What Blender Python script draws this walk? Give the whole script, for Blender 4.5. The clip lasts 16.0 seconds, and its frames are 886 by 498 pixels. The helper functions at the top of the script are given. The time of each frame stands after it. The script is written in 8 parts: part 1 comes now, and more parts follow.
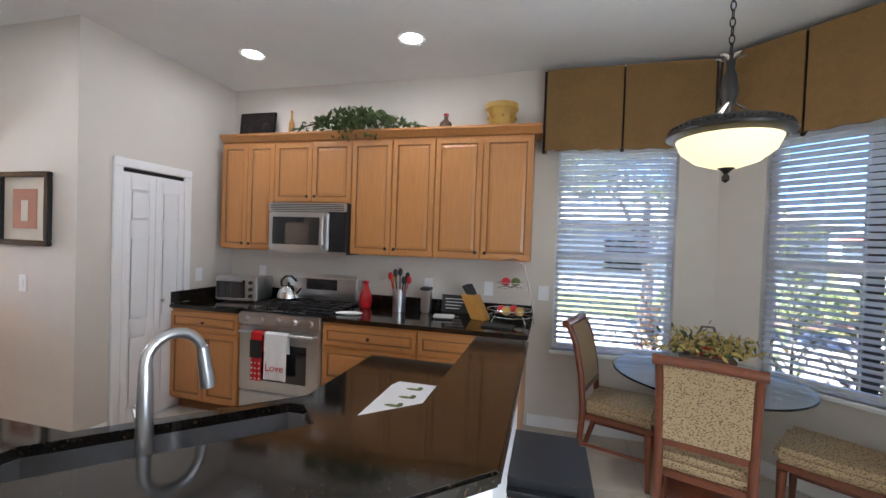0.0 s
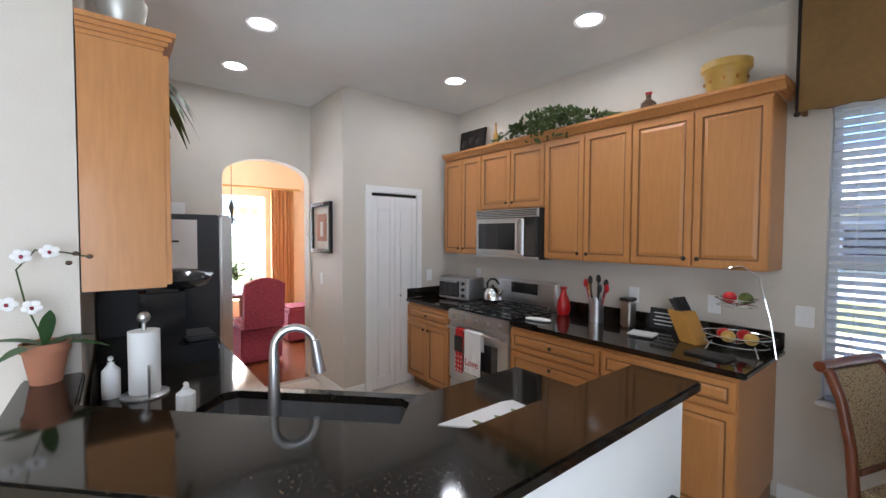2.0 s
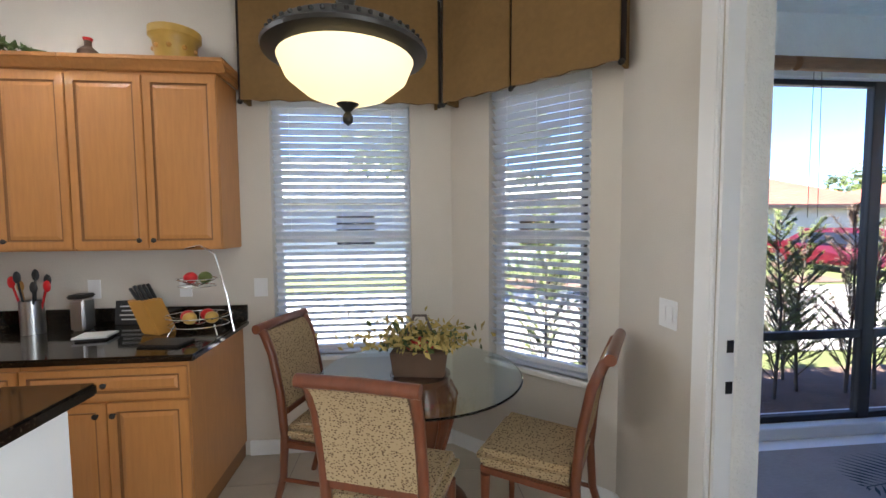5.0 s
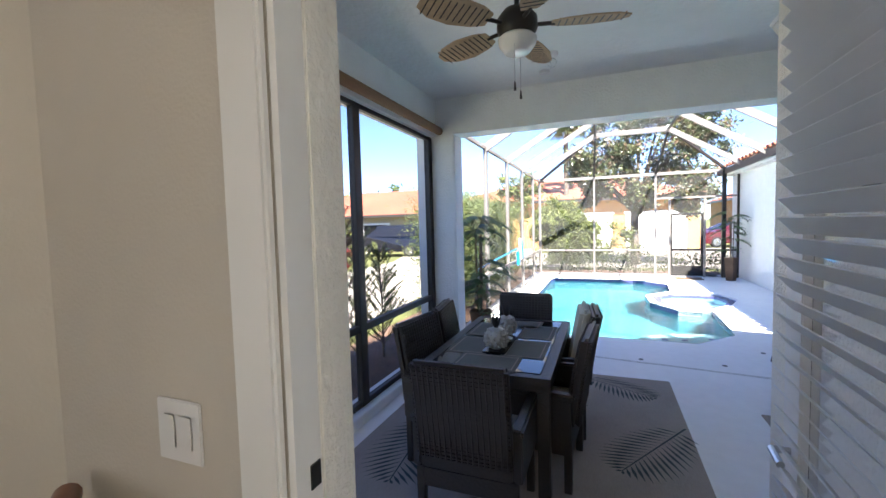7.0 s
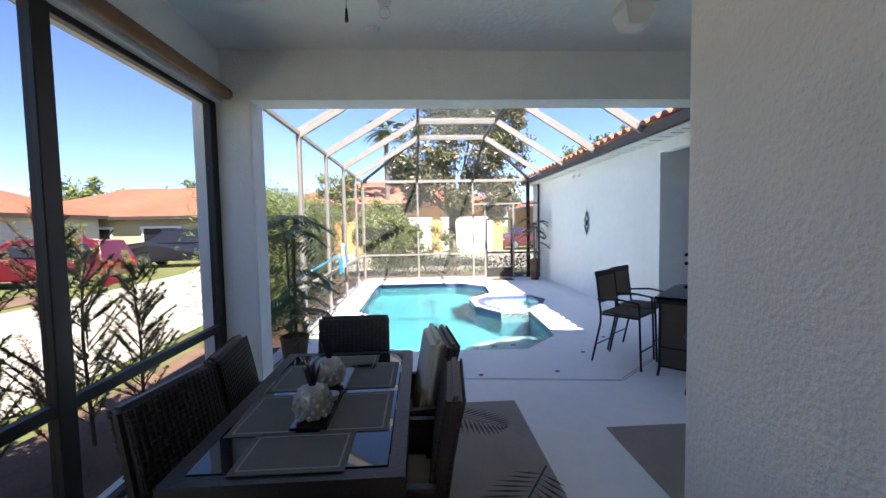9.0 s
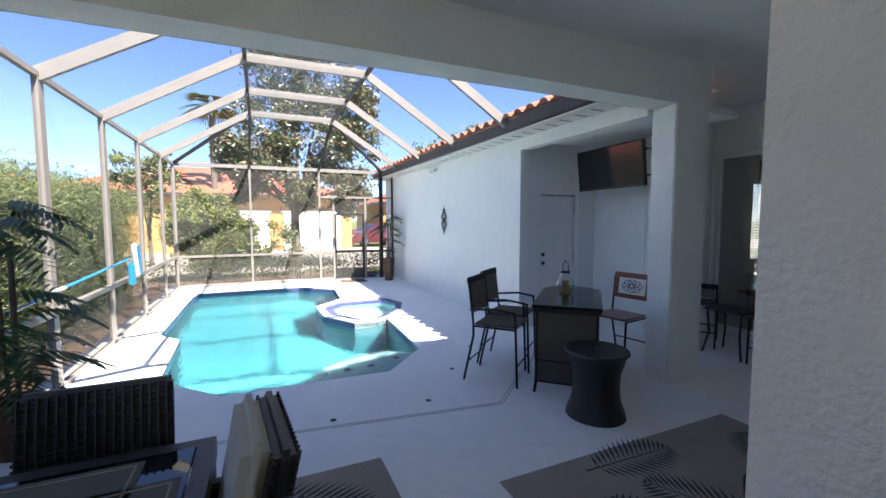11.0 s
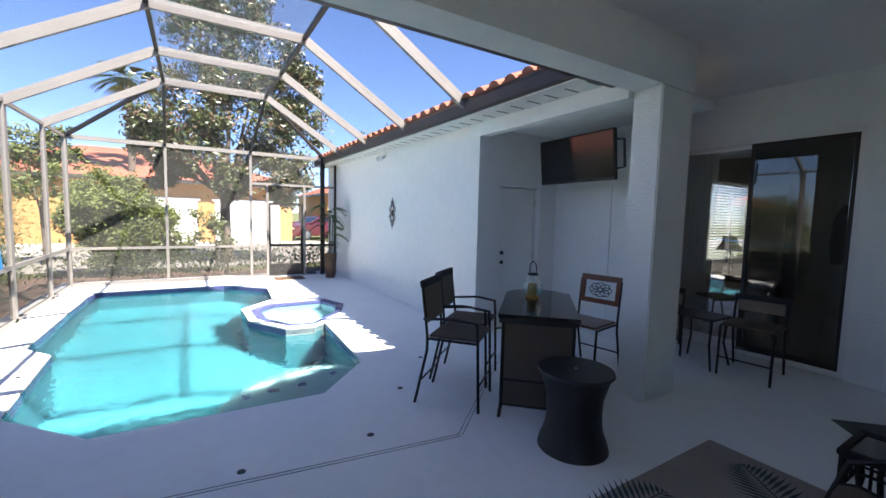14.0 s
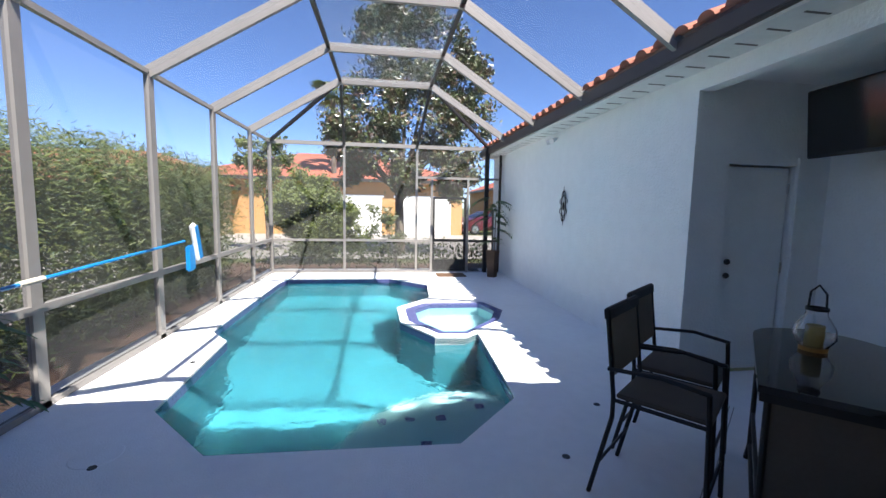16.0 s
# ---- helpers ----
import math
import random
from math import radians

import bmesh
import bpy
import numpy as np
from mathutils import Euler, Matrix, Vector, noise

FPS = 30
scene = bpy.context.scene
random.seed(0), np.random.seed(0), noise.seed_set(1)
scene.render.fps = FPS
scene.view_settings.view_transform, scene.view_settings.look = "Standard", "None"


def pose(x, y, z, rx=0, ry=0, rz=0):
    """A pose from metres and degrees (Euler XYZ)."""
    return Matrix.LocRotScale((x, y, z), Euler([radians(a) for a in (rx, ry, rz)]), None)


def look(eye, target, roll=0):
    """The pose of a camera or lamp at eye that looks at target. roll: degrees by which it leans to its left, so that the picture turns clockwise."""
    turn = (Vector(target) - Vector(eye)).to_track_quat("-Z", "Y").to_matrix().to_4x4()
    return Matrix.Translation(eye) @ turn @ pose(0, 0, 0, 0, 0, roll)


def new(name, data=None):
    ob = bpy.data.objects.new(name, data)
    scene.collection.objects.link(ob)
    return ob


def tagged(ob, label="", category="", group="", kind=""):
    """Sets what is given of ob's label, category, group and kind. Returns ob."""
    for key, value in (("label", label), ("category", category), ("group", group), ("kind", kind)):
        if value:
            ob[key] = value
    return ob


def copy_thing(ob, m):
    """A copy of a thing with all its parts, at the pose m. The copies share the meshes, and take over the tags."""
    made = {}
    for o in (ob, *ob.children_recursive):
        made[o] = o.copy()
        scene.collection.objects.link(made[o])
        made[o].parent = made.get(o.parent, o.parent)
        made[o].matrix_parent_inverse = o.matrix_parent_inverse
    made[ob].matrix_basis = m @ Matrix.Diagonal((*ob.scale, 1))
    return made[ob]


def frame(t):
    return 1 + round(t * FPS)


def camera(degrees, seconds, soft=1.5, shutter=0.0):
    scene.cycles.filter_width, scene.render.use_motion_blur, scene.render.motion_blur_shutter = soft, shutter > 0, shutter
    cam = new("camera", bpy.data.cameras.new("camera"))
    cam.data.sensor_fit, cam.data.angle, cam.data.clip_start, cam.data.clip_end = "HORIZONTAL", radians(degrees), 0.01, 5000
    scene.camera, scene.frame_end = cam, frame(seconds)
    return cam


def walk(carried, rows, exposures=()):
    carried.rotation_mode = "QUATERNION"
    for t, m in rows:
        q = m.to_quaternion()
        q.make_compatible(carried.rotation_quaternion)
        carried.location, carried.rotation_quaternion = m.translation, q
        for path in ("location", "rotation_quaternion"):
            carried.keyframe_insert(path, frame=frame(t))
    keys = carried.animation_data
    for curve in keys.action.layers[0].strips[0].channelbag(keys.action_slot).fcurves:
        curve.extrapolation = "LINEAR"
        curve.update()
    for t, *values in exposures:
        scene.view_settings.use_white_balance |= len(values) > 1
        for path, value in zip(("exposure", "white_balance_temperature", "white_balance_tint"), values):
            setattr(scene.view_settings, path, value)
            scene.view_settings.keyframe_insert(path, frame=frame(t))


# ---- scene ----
cam = camera(94.4, 16.0)
PATH = [
    (0, (0.013, 0.065, 1.52), (-0.489, 2.001, 1.484), 2.0),
    (0.5, (0.118, 0.168, 1.502), (-0.814, 1.937, 1.475), 1.4),
    (1, (0.27, 0.334, 1.518), (-1.001, 1.878, 1.484), 1.3),
    (1.5, (0.404, 0.435, 1.534), (-1.062, 1.795, 1.492), 1.0),
    (2, (0.52, 0.467, 1.584), (-1.043, 1.712, 1.514), 0.3),
    (2.5, (0.602, 0.499, 1.571), (-0.988, 1.709, 1.509), 0.1),
    (3, (0.642, 0.529, 1.549), (-0.911, 1.789, 1.502), 0.1),
    (3.5, (0.667, 0.534, 1.548), (-0.704, 1.989, 1.494), -0.2),
    (4, (0.73, 0.591, 1.54), (-0.281, 2.315, 1.47), -0.4),
    (4.5, (0.806, 0.678, 1.53), (0.354, 2.624, 1.435), -0.5),
    (5, (0.89, 0.826, 1.521), (1.092, 2.813, 1.4), -0.4),
    (5.2, (0.919, 0.922, 1.513), (1.375, 2.865, 1.386), -0.5),
    (7.3, (1.614, 1.738, 1.518), (3.54, 2.264, 1.398), -1.6),
    (7.5, (1.71, 1.77, 1.52), (3.664, 2.179, 1.395), -1.6),
    (8, (1.957, 1.82, 1.508), (3.944, 2.01, 1.387), -1.6),
    (8.5, (2.182, 1.855, 1.503), (4.178, 1.884, 1.384), -1.4),
    (9, (2.418, 1.881, 1.485), (4.412, 1.772, 1.372), -1.1),
    (11.5, (3.555, 1.734, 1.502), (5.29, 0.749, 1.361), 0.1),
    (12, (3.685, 1.702, 1.501), (5.332, 0.577, 1.365), 0.3),
    (12.5, (3.741, 1.676, 1.524), (5.328, 0.467, 1.377), 0.7),
    (13, (3.785, 1.665, 1.524), (5.353, 0.433, 1.369), 0.9),
    (13.5, (3.882, 1.631, 1.487), (5.491, 0.452, 1.333), 1.1),
    (14, (4.013, 1.501, 1.464), (5.712, 0.458, 1.303), 1.4),
    (14.5, (4.215, 1.373, 1.465), (6.019, 0.528, 1.289), 1.4),
    (15, (4.492, 1.278, 1.46), (6.382, 0.651, 1.272), 1.5),
    (15.5, (4.739, 1.17, 1.451), (6.682, 0.738, 1.253), 1.4),
    (16, (4.974, 1.058, 1.436), (6.943, 0.774, 1.234), 1.1),
]
walk(cam, [(t, look(eye, target, roll)) for t, eye, target, roll in PATH],
     [(0, 3.7, 5700, 10), (3.3, 3.6, 5700, 10), (4.5, 3.7, 5850, 10), (5.2, 3.75, 6200, 10), (7.3, 3.2, 6800, 10), (8.3, 2.85, 7000, 10), (9.2, 2.8, 7000, 10), (11.5, 2.65, 6900, 10), (13, 2.65, 6900, 10), (14.2, 2.5, 6800, 10), (16, 2.05, 6400, 9)])

# ---- world, sun, exposure ----
world = bpy.data.worlds.new("sky")
scene.world = world
world.use_nodes = True
wn = world.node_tree
sky = wn.nodes.new("ShaderNodeTexSky")
sky.sky_type = 'NISHITA'
sky.sun_disc = False
sky.altitude, sky.dust_density, sky.ozone_density = 600, 0.1, 2.0
sky.air_density = 0.75
sky.sun_elevation = radians(58)
sky.sun_rotation = radians(243)
tint = wn.nodes.new("ShaderNodeVectorMath")
tint.operation = 'MULTIPLY'
tint.inputs[1].default_value = (0.80, 0.88, 1.12)
wn.links.new(sky.outputs[0], tint.inputs[0])
wn.links.new(tint.outputs[0], wn.nodes["Background"].inputs[0])
wn.nodes["Background"].inputs[1].default_value = 0.060
sun_data = bpy.data.lights.new("sun", 'SUN')
sun_data.energy, sun_data.angle, sun_data.color = 4.2, radians(0.55), (1.0, 0.95, 0.88)
sun = new("sun", sun_data)
sun.matrix_world = look((-5.5, -2.8, 10), (0, 0, 0))

# ---- materials ----
def mat(name, color, rough=0.5, metal=0.0, vary=0.12, scale=6.0, bump=0.0, bump_scale=60.0, spec=0.5, coat=0.0, stretch=None, alpha_tint=None):
    m = bpy.data.materials.new(name)
    m.use_nodes = True
    nt = m.node_tree
    p = nt.nodes["Principled BSDF"]
    p.inputs["Roughness"].default_value = rough
    p.inputs["Metallic"].default_value = metal
    p.inputs["Specular IOR Level"].default_value = spec
    p.inputs["Coat Weight"].default_value = coat
    p.inputs["Coat Roughness"].default_value = 0.08
    tc = nt.nodes.new("ShaderNodeTexCoord")
    mp = nt.nodes.new("ShaderNodeMapping")
    nt.links.new(tc.outputs["Object"], mp.inputs[0])
    if stretch:
        mp.inputs["Scale"].default_value = stretch
    n1 = nt.nodes.new("ShaderNodeTexNoise")
    n1.inputs["Scale"].default_value = scale
    n1.inputs["Detail"].default_value = 6
    n2 = nt.nodes.new("ShaderNodeTexNoise")
    n2.inputs["Scale"].default_value = scale * 0.13
    n2.inputs["Detail"].default_value = 3
    nt.links.new(mp.outputs[0], n1.inputs[0])
    nt.links.new(tc.outputs["Object"], n2.inputs[0])
    add = nt.nodes.new("ShaderNodeMath")
    add.operation = 'ADD'
    nt.links.new(n1.outputs["Fac"], add.inputs[0])
    nt.links.new(n2.outputs["Fac"], add.inputs[1])
    rng = nt.nodes.new("ShaderNodeMapRange")
    rng.inputs["From Min"].default_value, rng.inputs["From Max"].default_value = 0.65, 1.35
    rng.inputs["To Min"].default_value, rng.inputs["To Max"].default_value = 1 - vary, 1 + vary
    nt.links.new(add.outputs[0], rng.inputs[0])
    mul = nt.nodes.new("ShaderNodeVectorMath")
    mul.operation = 'SCALE'
    mul.inputs[0].default_value = color
    nt.links.new(rng.outputs[0], mul.inputs["Scale"])
    nt.links.new(mul.outputs[0], p.inputs["Base Color"])
    if bump:
        nb = nt.nodes.new("ShaderNodeTexNoise")
        nb.inputs["Scale"].default_value = bump_scale
        nb.inputs["Detail"].default_value = 4
        nt.links.new(mp.outputs[0], nb.inputs[0])
        b = nt.nodes.new("ShaderNodeBump")
        b.inputs["Strength"].default_value = bump
        b.inputs["Distance"].default_value = 0.01
        nt.links.new(nb.outputs["Fac"], b.inputs["Height"])
        nt.links.new(b.outputs[0], p.inputs["Normal"])
    return m


def glow(name, color, strength):
    m = bpy.data.materials.new(name)
    m.use_nodes = True
    p = m.node_tree.nodes["Principled BSDF"]
    p.inputs["Base Color"].default_value = (*color, 1)
    p.inputs["Emission Color"].default_value = (*color, 1)
    p.inputs["Emission Strength"].default_value = strength
    return m


def glass(name, color=(1, 1, 1), rough=0.0, ior=1.45):
    m = bpy.data.materials.new(name)
    m.use_nodes = True
    p = m.node_tree.nodes["Principled BSDF"]
    p.inputs["Base Color"].default_value = (*color, 1)
    p.inputs["Transmission Weight"].default_value = 1
    p.inputs["Roughness"].default_value = rough
    p.inputs["IOR"].default_value = ior
    return m


def mesh_screen(name, cover, color=(0.03, 0.03, 0.03)):
    m = bpy.data.materials.new(name)
    m.use_nodes = True
    nt = m.node_tree
    out = nt.nodes["Material Output"]
    mix, tr, df = (nt.nodes.new(k) for k in ("ShaderNodeMixShader", "ShaderNodeBsdfTransparent", "ShaderNodeBsdfDiffuse"))
    df.inputs[0].default_value = (*color, 1)
    mix.inputs[0].default_value = cover
    nt.links.new(tr.outputs[0], mix.inputs[1])
    nt.links.new(df.outputs[0], mix.inputs[2])
    nt.links.new(mix.outputs[0], out.inputs[0])
    return m


def two_tone(name, a, b, scale, lo, hi, rough=0.6, kind="voronoi", bump=0.0, stretch=(1, 1, 1), metal=0.0, spec=0.5, coat=0.0):
    m = mat(name, a, rough, metal, 0.0, bump=bump, spec=spec, coat=coat)
    nt = m.node_tree
    p = nt.nodes["Principled BSDF"]
    tc = nt.nodes.new("ShaderNodeTexCoord")
    mp = nt.nodes.new("ShaderNodeMapping")
    mp.inputs["Scale"].default_value = stretch
    nt.links.new(tc.outputs["Object"], mp.inputs[0])
    if kind == "voronoi":
        t = nt.nodes.new("ShaderNodeTexVoronoi")
        res = t.outputs["Distance"]
    else:
        t = nt.nodes.new("ShaderNodeTexNoise")
        t.inputs["Detail"].default_value = 5
        res = t.outputs["Fac"]
    t.inputs["Scale"].default_value = scale
    nt.links.new(mp.outputs[0], t.inputs[0])
    r = nt.nodes.new("ShaderNodeValToRGB")
    r.color_ramp.elements[0].position, r.color_ramp.elements[1].position = lo, hi
    r.color_ramp.elements[0].color, r.color_ramp.elements[1].color = (*a, 1), (*b, 1)
    nt.links.new(res, r.inputs[0])
    nt.links.new(r.outputs[0], p.inputs["Base Color"])
    return m


M = {}
M["wall"] = mat("beige_paint", (0.60, 0.555, 0.49), 0.75, vary=0.03, bump=0.15, bump_scale=120)
M["ceiling"] = mat("white_ceiling", (0.74, 0.75, 0.74), 0.85, vary=0.03, bump=0.3, bump_scale=90)
M["trim"] = mat("white_trim", (0.80, 0.80, 0.79), 0.4, vary=0.03)
M["door_white"] = mat("white_door_paint", (0.80, 0.80, 0.80), 0.45, vary=0.03)
M["tile"] = mat("cream_tile", (0.52, 0.46, 0.37), 0.35, vary=0.12, scale=5)
M["grout"] = mat("grout", (0.34, 0.30, 0.25), 0.8)
M["maple"] = mat("maple_wood", (0.46, 0.205, 0.062), 0.38, vary=0.13, scale=9, stretch=(6, 6, 0.6), coat=0.15)
M["maple_groove"] = mat("maple_glaze", (0.22, 0.095, 0.03), 0.45, vary=0.15)
M["granite"] = two_tone("black_granite", (0.006, 0.005, 0.004), (0.10, 0.065, 0.035), 130, 0.56, 0.74, 0.08, "noise", spec=0.6)
M["steel"] = mat("stainless_steel", (0.55, 0.55, 0.55), 0.28, 1.0, 0.06, 30, stretch=(0.2, 0.2, 30))
M["sink_steel"] = mat("brushed_sink_steel", (0.45, 0.45, 0.46), 0.33, 1.0, 0.08, 20)
M["chrome"] = mat("chrome", (0.75, 0.75, 0.75), 0.1, 1.0, 0.03)
M["black_gloss"] = mat("black_enamel", (0.012, 0.012, 0.013), 0.12, vary=0.1)
M["black"] = mat("black_plastic", (0.015, 0.015, 0.016), 0.45, vary=0.15, bump=0.1)
M["dark_glass"] = mat("dark_glass", (0.012, 0.012, 0.014), 0.04, vary=0.05, spec=0.8)
M["leather"] = mat("black_leather", (0.014, 0.015, 0.017), 0.35, vary=0.2, bump=0.25, bump_scale=150)
M["valance"] = mat("ochre_cloth", (0.20, 0.115, 0.038), 0.9, vary=0.1, scale=40, bump=0.3, bump_scale=300)
M["pleat"] = mat("dark_cloth", (0.018, 0.012, 0.01), 0.95)
M["blind"] = mat("white_blind", (0.82, 0.83, 0.84), 0.5, vary=0.02)
bn = M["blind"].node_tree
btr, bmx = bn.nodes.new("ShaderNodeBsdfTranslucent"), bn.nodes.new("ShaderNodeMixShader")
btr.inputs[0].default_value = (0.85, 0.87, 0.88, 1)
bmx.inputs[0].default_value = 0.6
bn.links.new(bn.nodes["Principled BSDF"].outputs[0], bmx.inputs[1])
bn.links.new(btr.outputs[0], bmx.inputs[2])
bn.links.new(bmx.outputs[0], bn.nodes["Material Output"].inputs[0])
M["cherry"] = mat("cherry_wood", (0.16, 0.045, 0.018), 0.3, vary=0.2, scale=8, stretch=(5, 5, 0.7), coat=0.3)
M["fabric"] = two_tone("leopard_fabric", (0.085, 0.045, 0.02), (0.40, 0.29, 0.16), 84, 0.24, 0.42, 0.9, bump=0.2, stretch=(1, 1, 1.6))
M["glass_green"] = glass("green_glass", (0.86, 0.96, 0.92))
M["glass"] = glass("clear_glass")
M["glass_tint"] = glass("tinted_glass", (0.62, 0.63, 0.62))
gt = M["glass_tint"].node_tree
ggl, gmx = gt.nodes.new("ShaderNodeBsdfGlossy"), gt.nodes.new("ShaderNodeMixShader")
ggl.inputs["Roughness"].default_value = 0.0
gmx.inputs[0].default_value = 0.28
gt.links.new(gt.nodes["Principled BSDF"].outputs[0], gmx.inputs[1])
gt.links.new(ggl.outputs[0], gmx.inputs[2])
gt.links.new(gmx.outputs[0], gt.nodes["Material Output"].inputs[0])
M["bronze"] = mat("dark_bronze", (0.03, 0.027, 0.024), 0.4, 0.6, 0.2)
M["stucco"] = mat("stucco", (0.84, 0.82, 0.76), 0.85, vary=0.04, bump=1.0, bump_scale=55)
M["stucco_blue"] = mat("pale_stucco", (0.83, 0.86, 0.84), 0.85, vary=0.04, bump=0.9, bump_scale=45)
M["lanai_ceiling"] = mat("knockdown_ceiling", (0.84, 0.86, 0.84), 0.85, vary=0.03, bump=0.9, bump_scale=22)
M["deck"] = mat("pool_deck", (0.85, 0.85, 0.85), 0.7, vary=0.04, scale=10, bump=0.5, bump_scale=120)
M["coping"] = mat("pool_coping", (0.70, 0.73, 0.70), 0.7, vary=0.05, bump=0.3)
M["cage"] = mat("bronze_frame", (0.25, 0.232, 0.218), 0.5, 0.1, 0.08)
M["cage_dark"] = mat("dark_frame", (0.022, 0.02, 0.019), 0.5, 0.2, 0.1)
M["screen"] = mesh_screen("insect_screen", 0.25, (0.14, 0.14, 0.14))
# Paler, denser mesh paints the sunlit veil over the flat roof panels.
M["screen_roof"] = mesh_screen("veiled_roof_screen", 0.42, (0.34, 0.34, 0.34))
M["screen_low"] = mesh_screen("dense_screen", 0.55, (0.08, 0.08, 0.08))
M["screen_lanai"] = mesh_screen("lanai_screen", 0.34, (0.04, 0.04, 0.04))
M["screen_door_mesh"] = mesh_screen("sliding_screen", 0.55, (0.02, 0.02, 0.02))
M["plaster"] = mat("pool_plaster", (0.024, 0.175, 0.225), 0.6, vary=0.2, scale=3)
M["step_tile"] = mat("pool_step", (0.26, 0.44, 0.47), 0.6, vary=0.05)
M["blue_tile"] = two_tone("blue_mosaic", (0.015, 0.02, 0.11), (0.09, 0.10, 0.24), 34, 0.1, 0.45, 0.2)
M["roof"] = mat("terracotta_tile", (0.33, 0.105, 0.06), 0.75, vary=0.25, scale=4, bump=0.2)
M["gutter"] = mat("dark_gutter", (0.05, 0.042, 0.038), 0.45, 0.1)
M["soffit"] = mat("white_soffit", (0.72, 0.74, 0.72), 0.6)
M["wicker"] = two_tone("dark_wicker", (0.010, 0.008, 0.007), (0.035, 0.028, 0.024), 160, 0.1, 0.5, 0.4, bump=0.3)
M["cushion"] = mat("cream_cushion", (0.55, 0.51, 0.42), 0.9, vary=0.05, bump=0.2, bump_scale=200)
M["sling"] = mat("brown_sling", (0.10, 0.075, 0.055), 0.75, vary=0.1, scale=60, bump=0.3, bump_scale=300)
M["sling_light"] = mat("tan_sling", (0.22, 0.18, 0.14), 0.75, vary=0.1, scale=60, bump=0.3, bump_scale=300)
M["iron"] = mat("dark_iron", (0.018, 0.016, 0.015), 0.5, 0.3, 0.15)
M["rug"] = mat("woven_rug", (0.33, 0.285, 0.25), 0.95, vary=0.12, scale=30, bump=0.4, bump_scale=200, stretch=(1, 6, 1))
M["rug_leaf"] = mat("rug_leaf_pattern", (0.05, 0.065, 0.065), 0.95, vary=0.15, scale=40)
M["grass"] = mat("lawn", (0.085, 0.095, 0.027), 0.95, vary=0.3, scale=8, bump=0.6, bump_scale=60)
M["concrete"] = mat("driveway_concrete", (0.27, 0.25, 0.225), 0.9, vary=0.12, scale=3, bump=0.2)
M["asphalt"] = mat("road_asphalt", (0.23, 0.22, 0.21), 0.9, vary=0.15, scale=5)
M["mulch"] = mat("mulch", (0.11, 0.065, 0.045), 0.95, vary=0.4, scale=25, bump=0.8, bump_scale=40)
M["leaf"] = mat("green_leaves", (0.065, 0.095, 0.026), 0.55, vary=0.5, scale=3)
M["leaf_light"] = mat("light_green_leaves", (0.13, 0.16, 0.04), 0.55, vary=0.4, scale=3)
M["leaf_dark"] = mat("dark_leaves", (0.095, 0.115, 0.042), 0.3, vary=0.6, scale=3)
M["leaf_rust"] = mat("rusty_leaves", (0.13, 0.075, 0.045), 0.6, vary=0.5, scale=3)
M["palm"] = mat("palm_leaves", (0.045, 0.11, 0.035), 0.4, vary=0.3)
for key, share in (("leaf", 0.3), ("leaf_light", 0.3), ("leaf_dark", 0.2), ("leaf_rust", 0.2), ("palm", 0.2)):
    ln_ = M[key].node_tree
    ltr, lmx = ln_.nodes.new("ShaderNodeBsdfTranslucent"), ln_.nodes.new("ShaderNodeMixShader")
    lp_ = ln_.nodes["Principled BSDF"]
    ln_.links.new(lp_.inputs["Base Color"].links[0].from_socket, ltr.inputs[0])
    lmx.inputs[0].default_value = share
    ln_.links.new(lp_.outputs[0], lmx.inputs[1])
    ln_.links.new(ltr.outputs[0], lmx.inputs[2])
    ln_.links.new(lmx.outputs[0], ln_.nodes["Material Output"].inputs[0])
M["bark"] = mat("bark", (0.12, 0.095, 0.075), 0.9, vary=0.3, bump=0.8, bump_scale=30)
M["house_wall"] = mat("cream_house_stucco", (0.44, 0.36, 0.23), 0.85, vary=0.06, bump=0.3)
M["house_white"] = mat("pale_house_stucco", (0.48, 0.48, 0.48), 0.85, vary=0.06, bump=0.3)
M["house_orange"] = mat("orange_house_stucco", (0.45, 0.25, 0.10), 0.85, vary=0.06, bump=0.3)
M["garage"] = mat("garage_door_paint", (0.72, 0.71, 0.69), 0.6, vary=0.03)
M["red_car"] = mat("red_car_paint", (0.085, 0.004, 0.008), 0.3, 0.1, 0.05, coat=0.8)
M["black_car"] = mat("black_car_paint", (0.012, 0.012, 0.015), 0.2, 0.1, 0.05, coat=0.8)
M["rubber"] = mat("tyre_rubber", (0.02, 0.02, 0.02), 0.8)
M["red_cloth"] = two_tone("burgundy_cloth", (0.13, 0.010, 0.018), (0.26, 0.03, 0.045), 60, 0.2, 0.5, 0.85)
M["peach"] = mat("peach_paint", (0.72, 0.52, 0.34), 0.8, vary=0.03)
M["drape"] = mat("gold_drape", (0.45, 0.20, 0.07), 0.8, vary=0.1, stretch=(8, 8, 0.5))
M["wood_floor"] = mat("cherry_floor", (0.20, 0.062, 0.02), 0.25, vary=0.35, scale=5, stretch=(1, 8, 1), coat=0.4)
M["white"] = mat("white_plastic", (0.78, 0.78, 0.78), 0.4, vary=0.03)
M["paper"] = mat("paper", (0.78, 0.78, 0.77), 0.8, vary=0.03)
M["terracotta"] = mat("terracotta_pot", (0.36, 0.15, 0.085), 0.8, vary=0.15)
M["red"] = mat("red_enamel", (0.50, 0.012, 0.015), 0.3, vary=0.1)
M["yellow_pot"] = mat("ochre_ceramic", (0.50, 0.31, 0.07), 0.35, vary=0.2, scale=12)
M["blue"] = mat("blue_plastic", (0.01, 0.22, 0.55), 0.4)
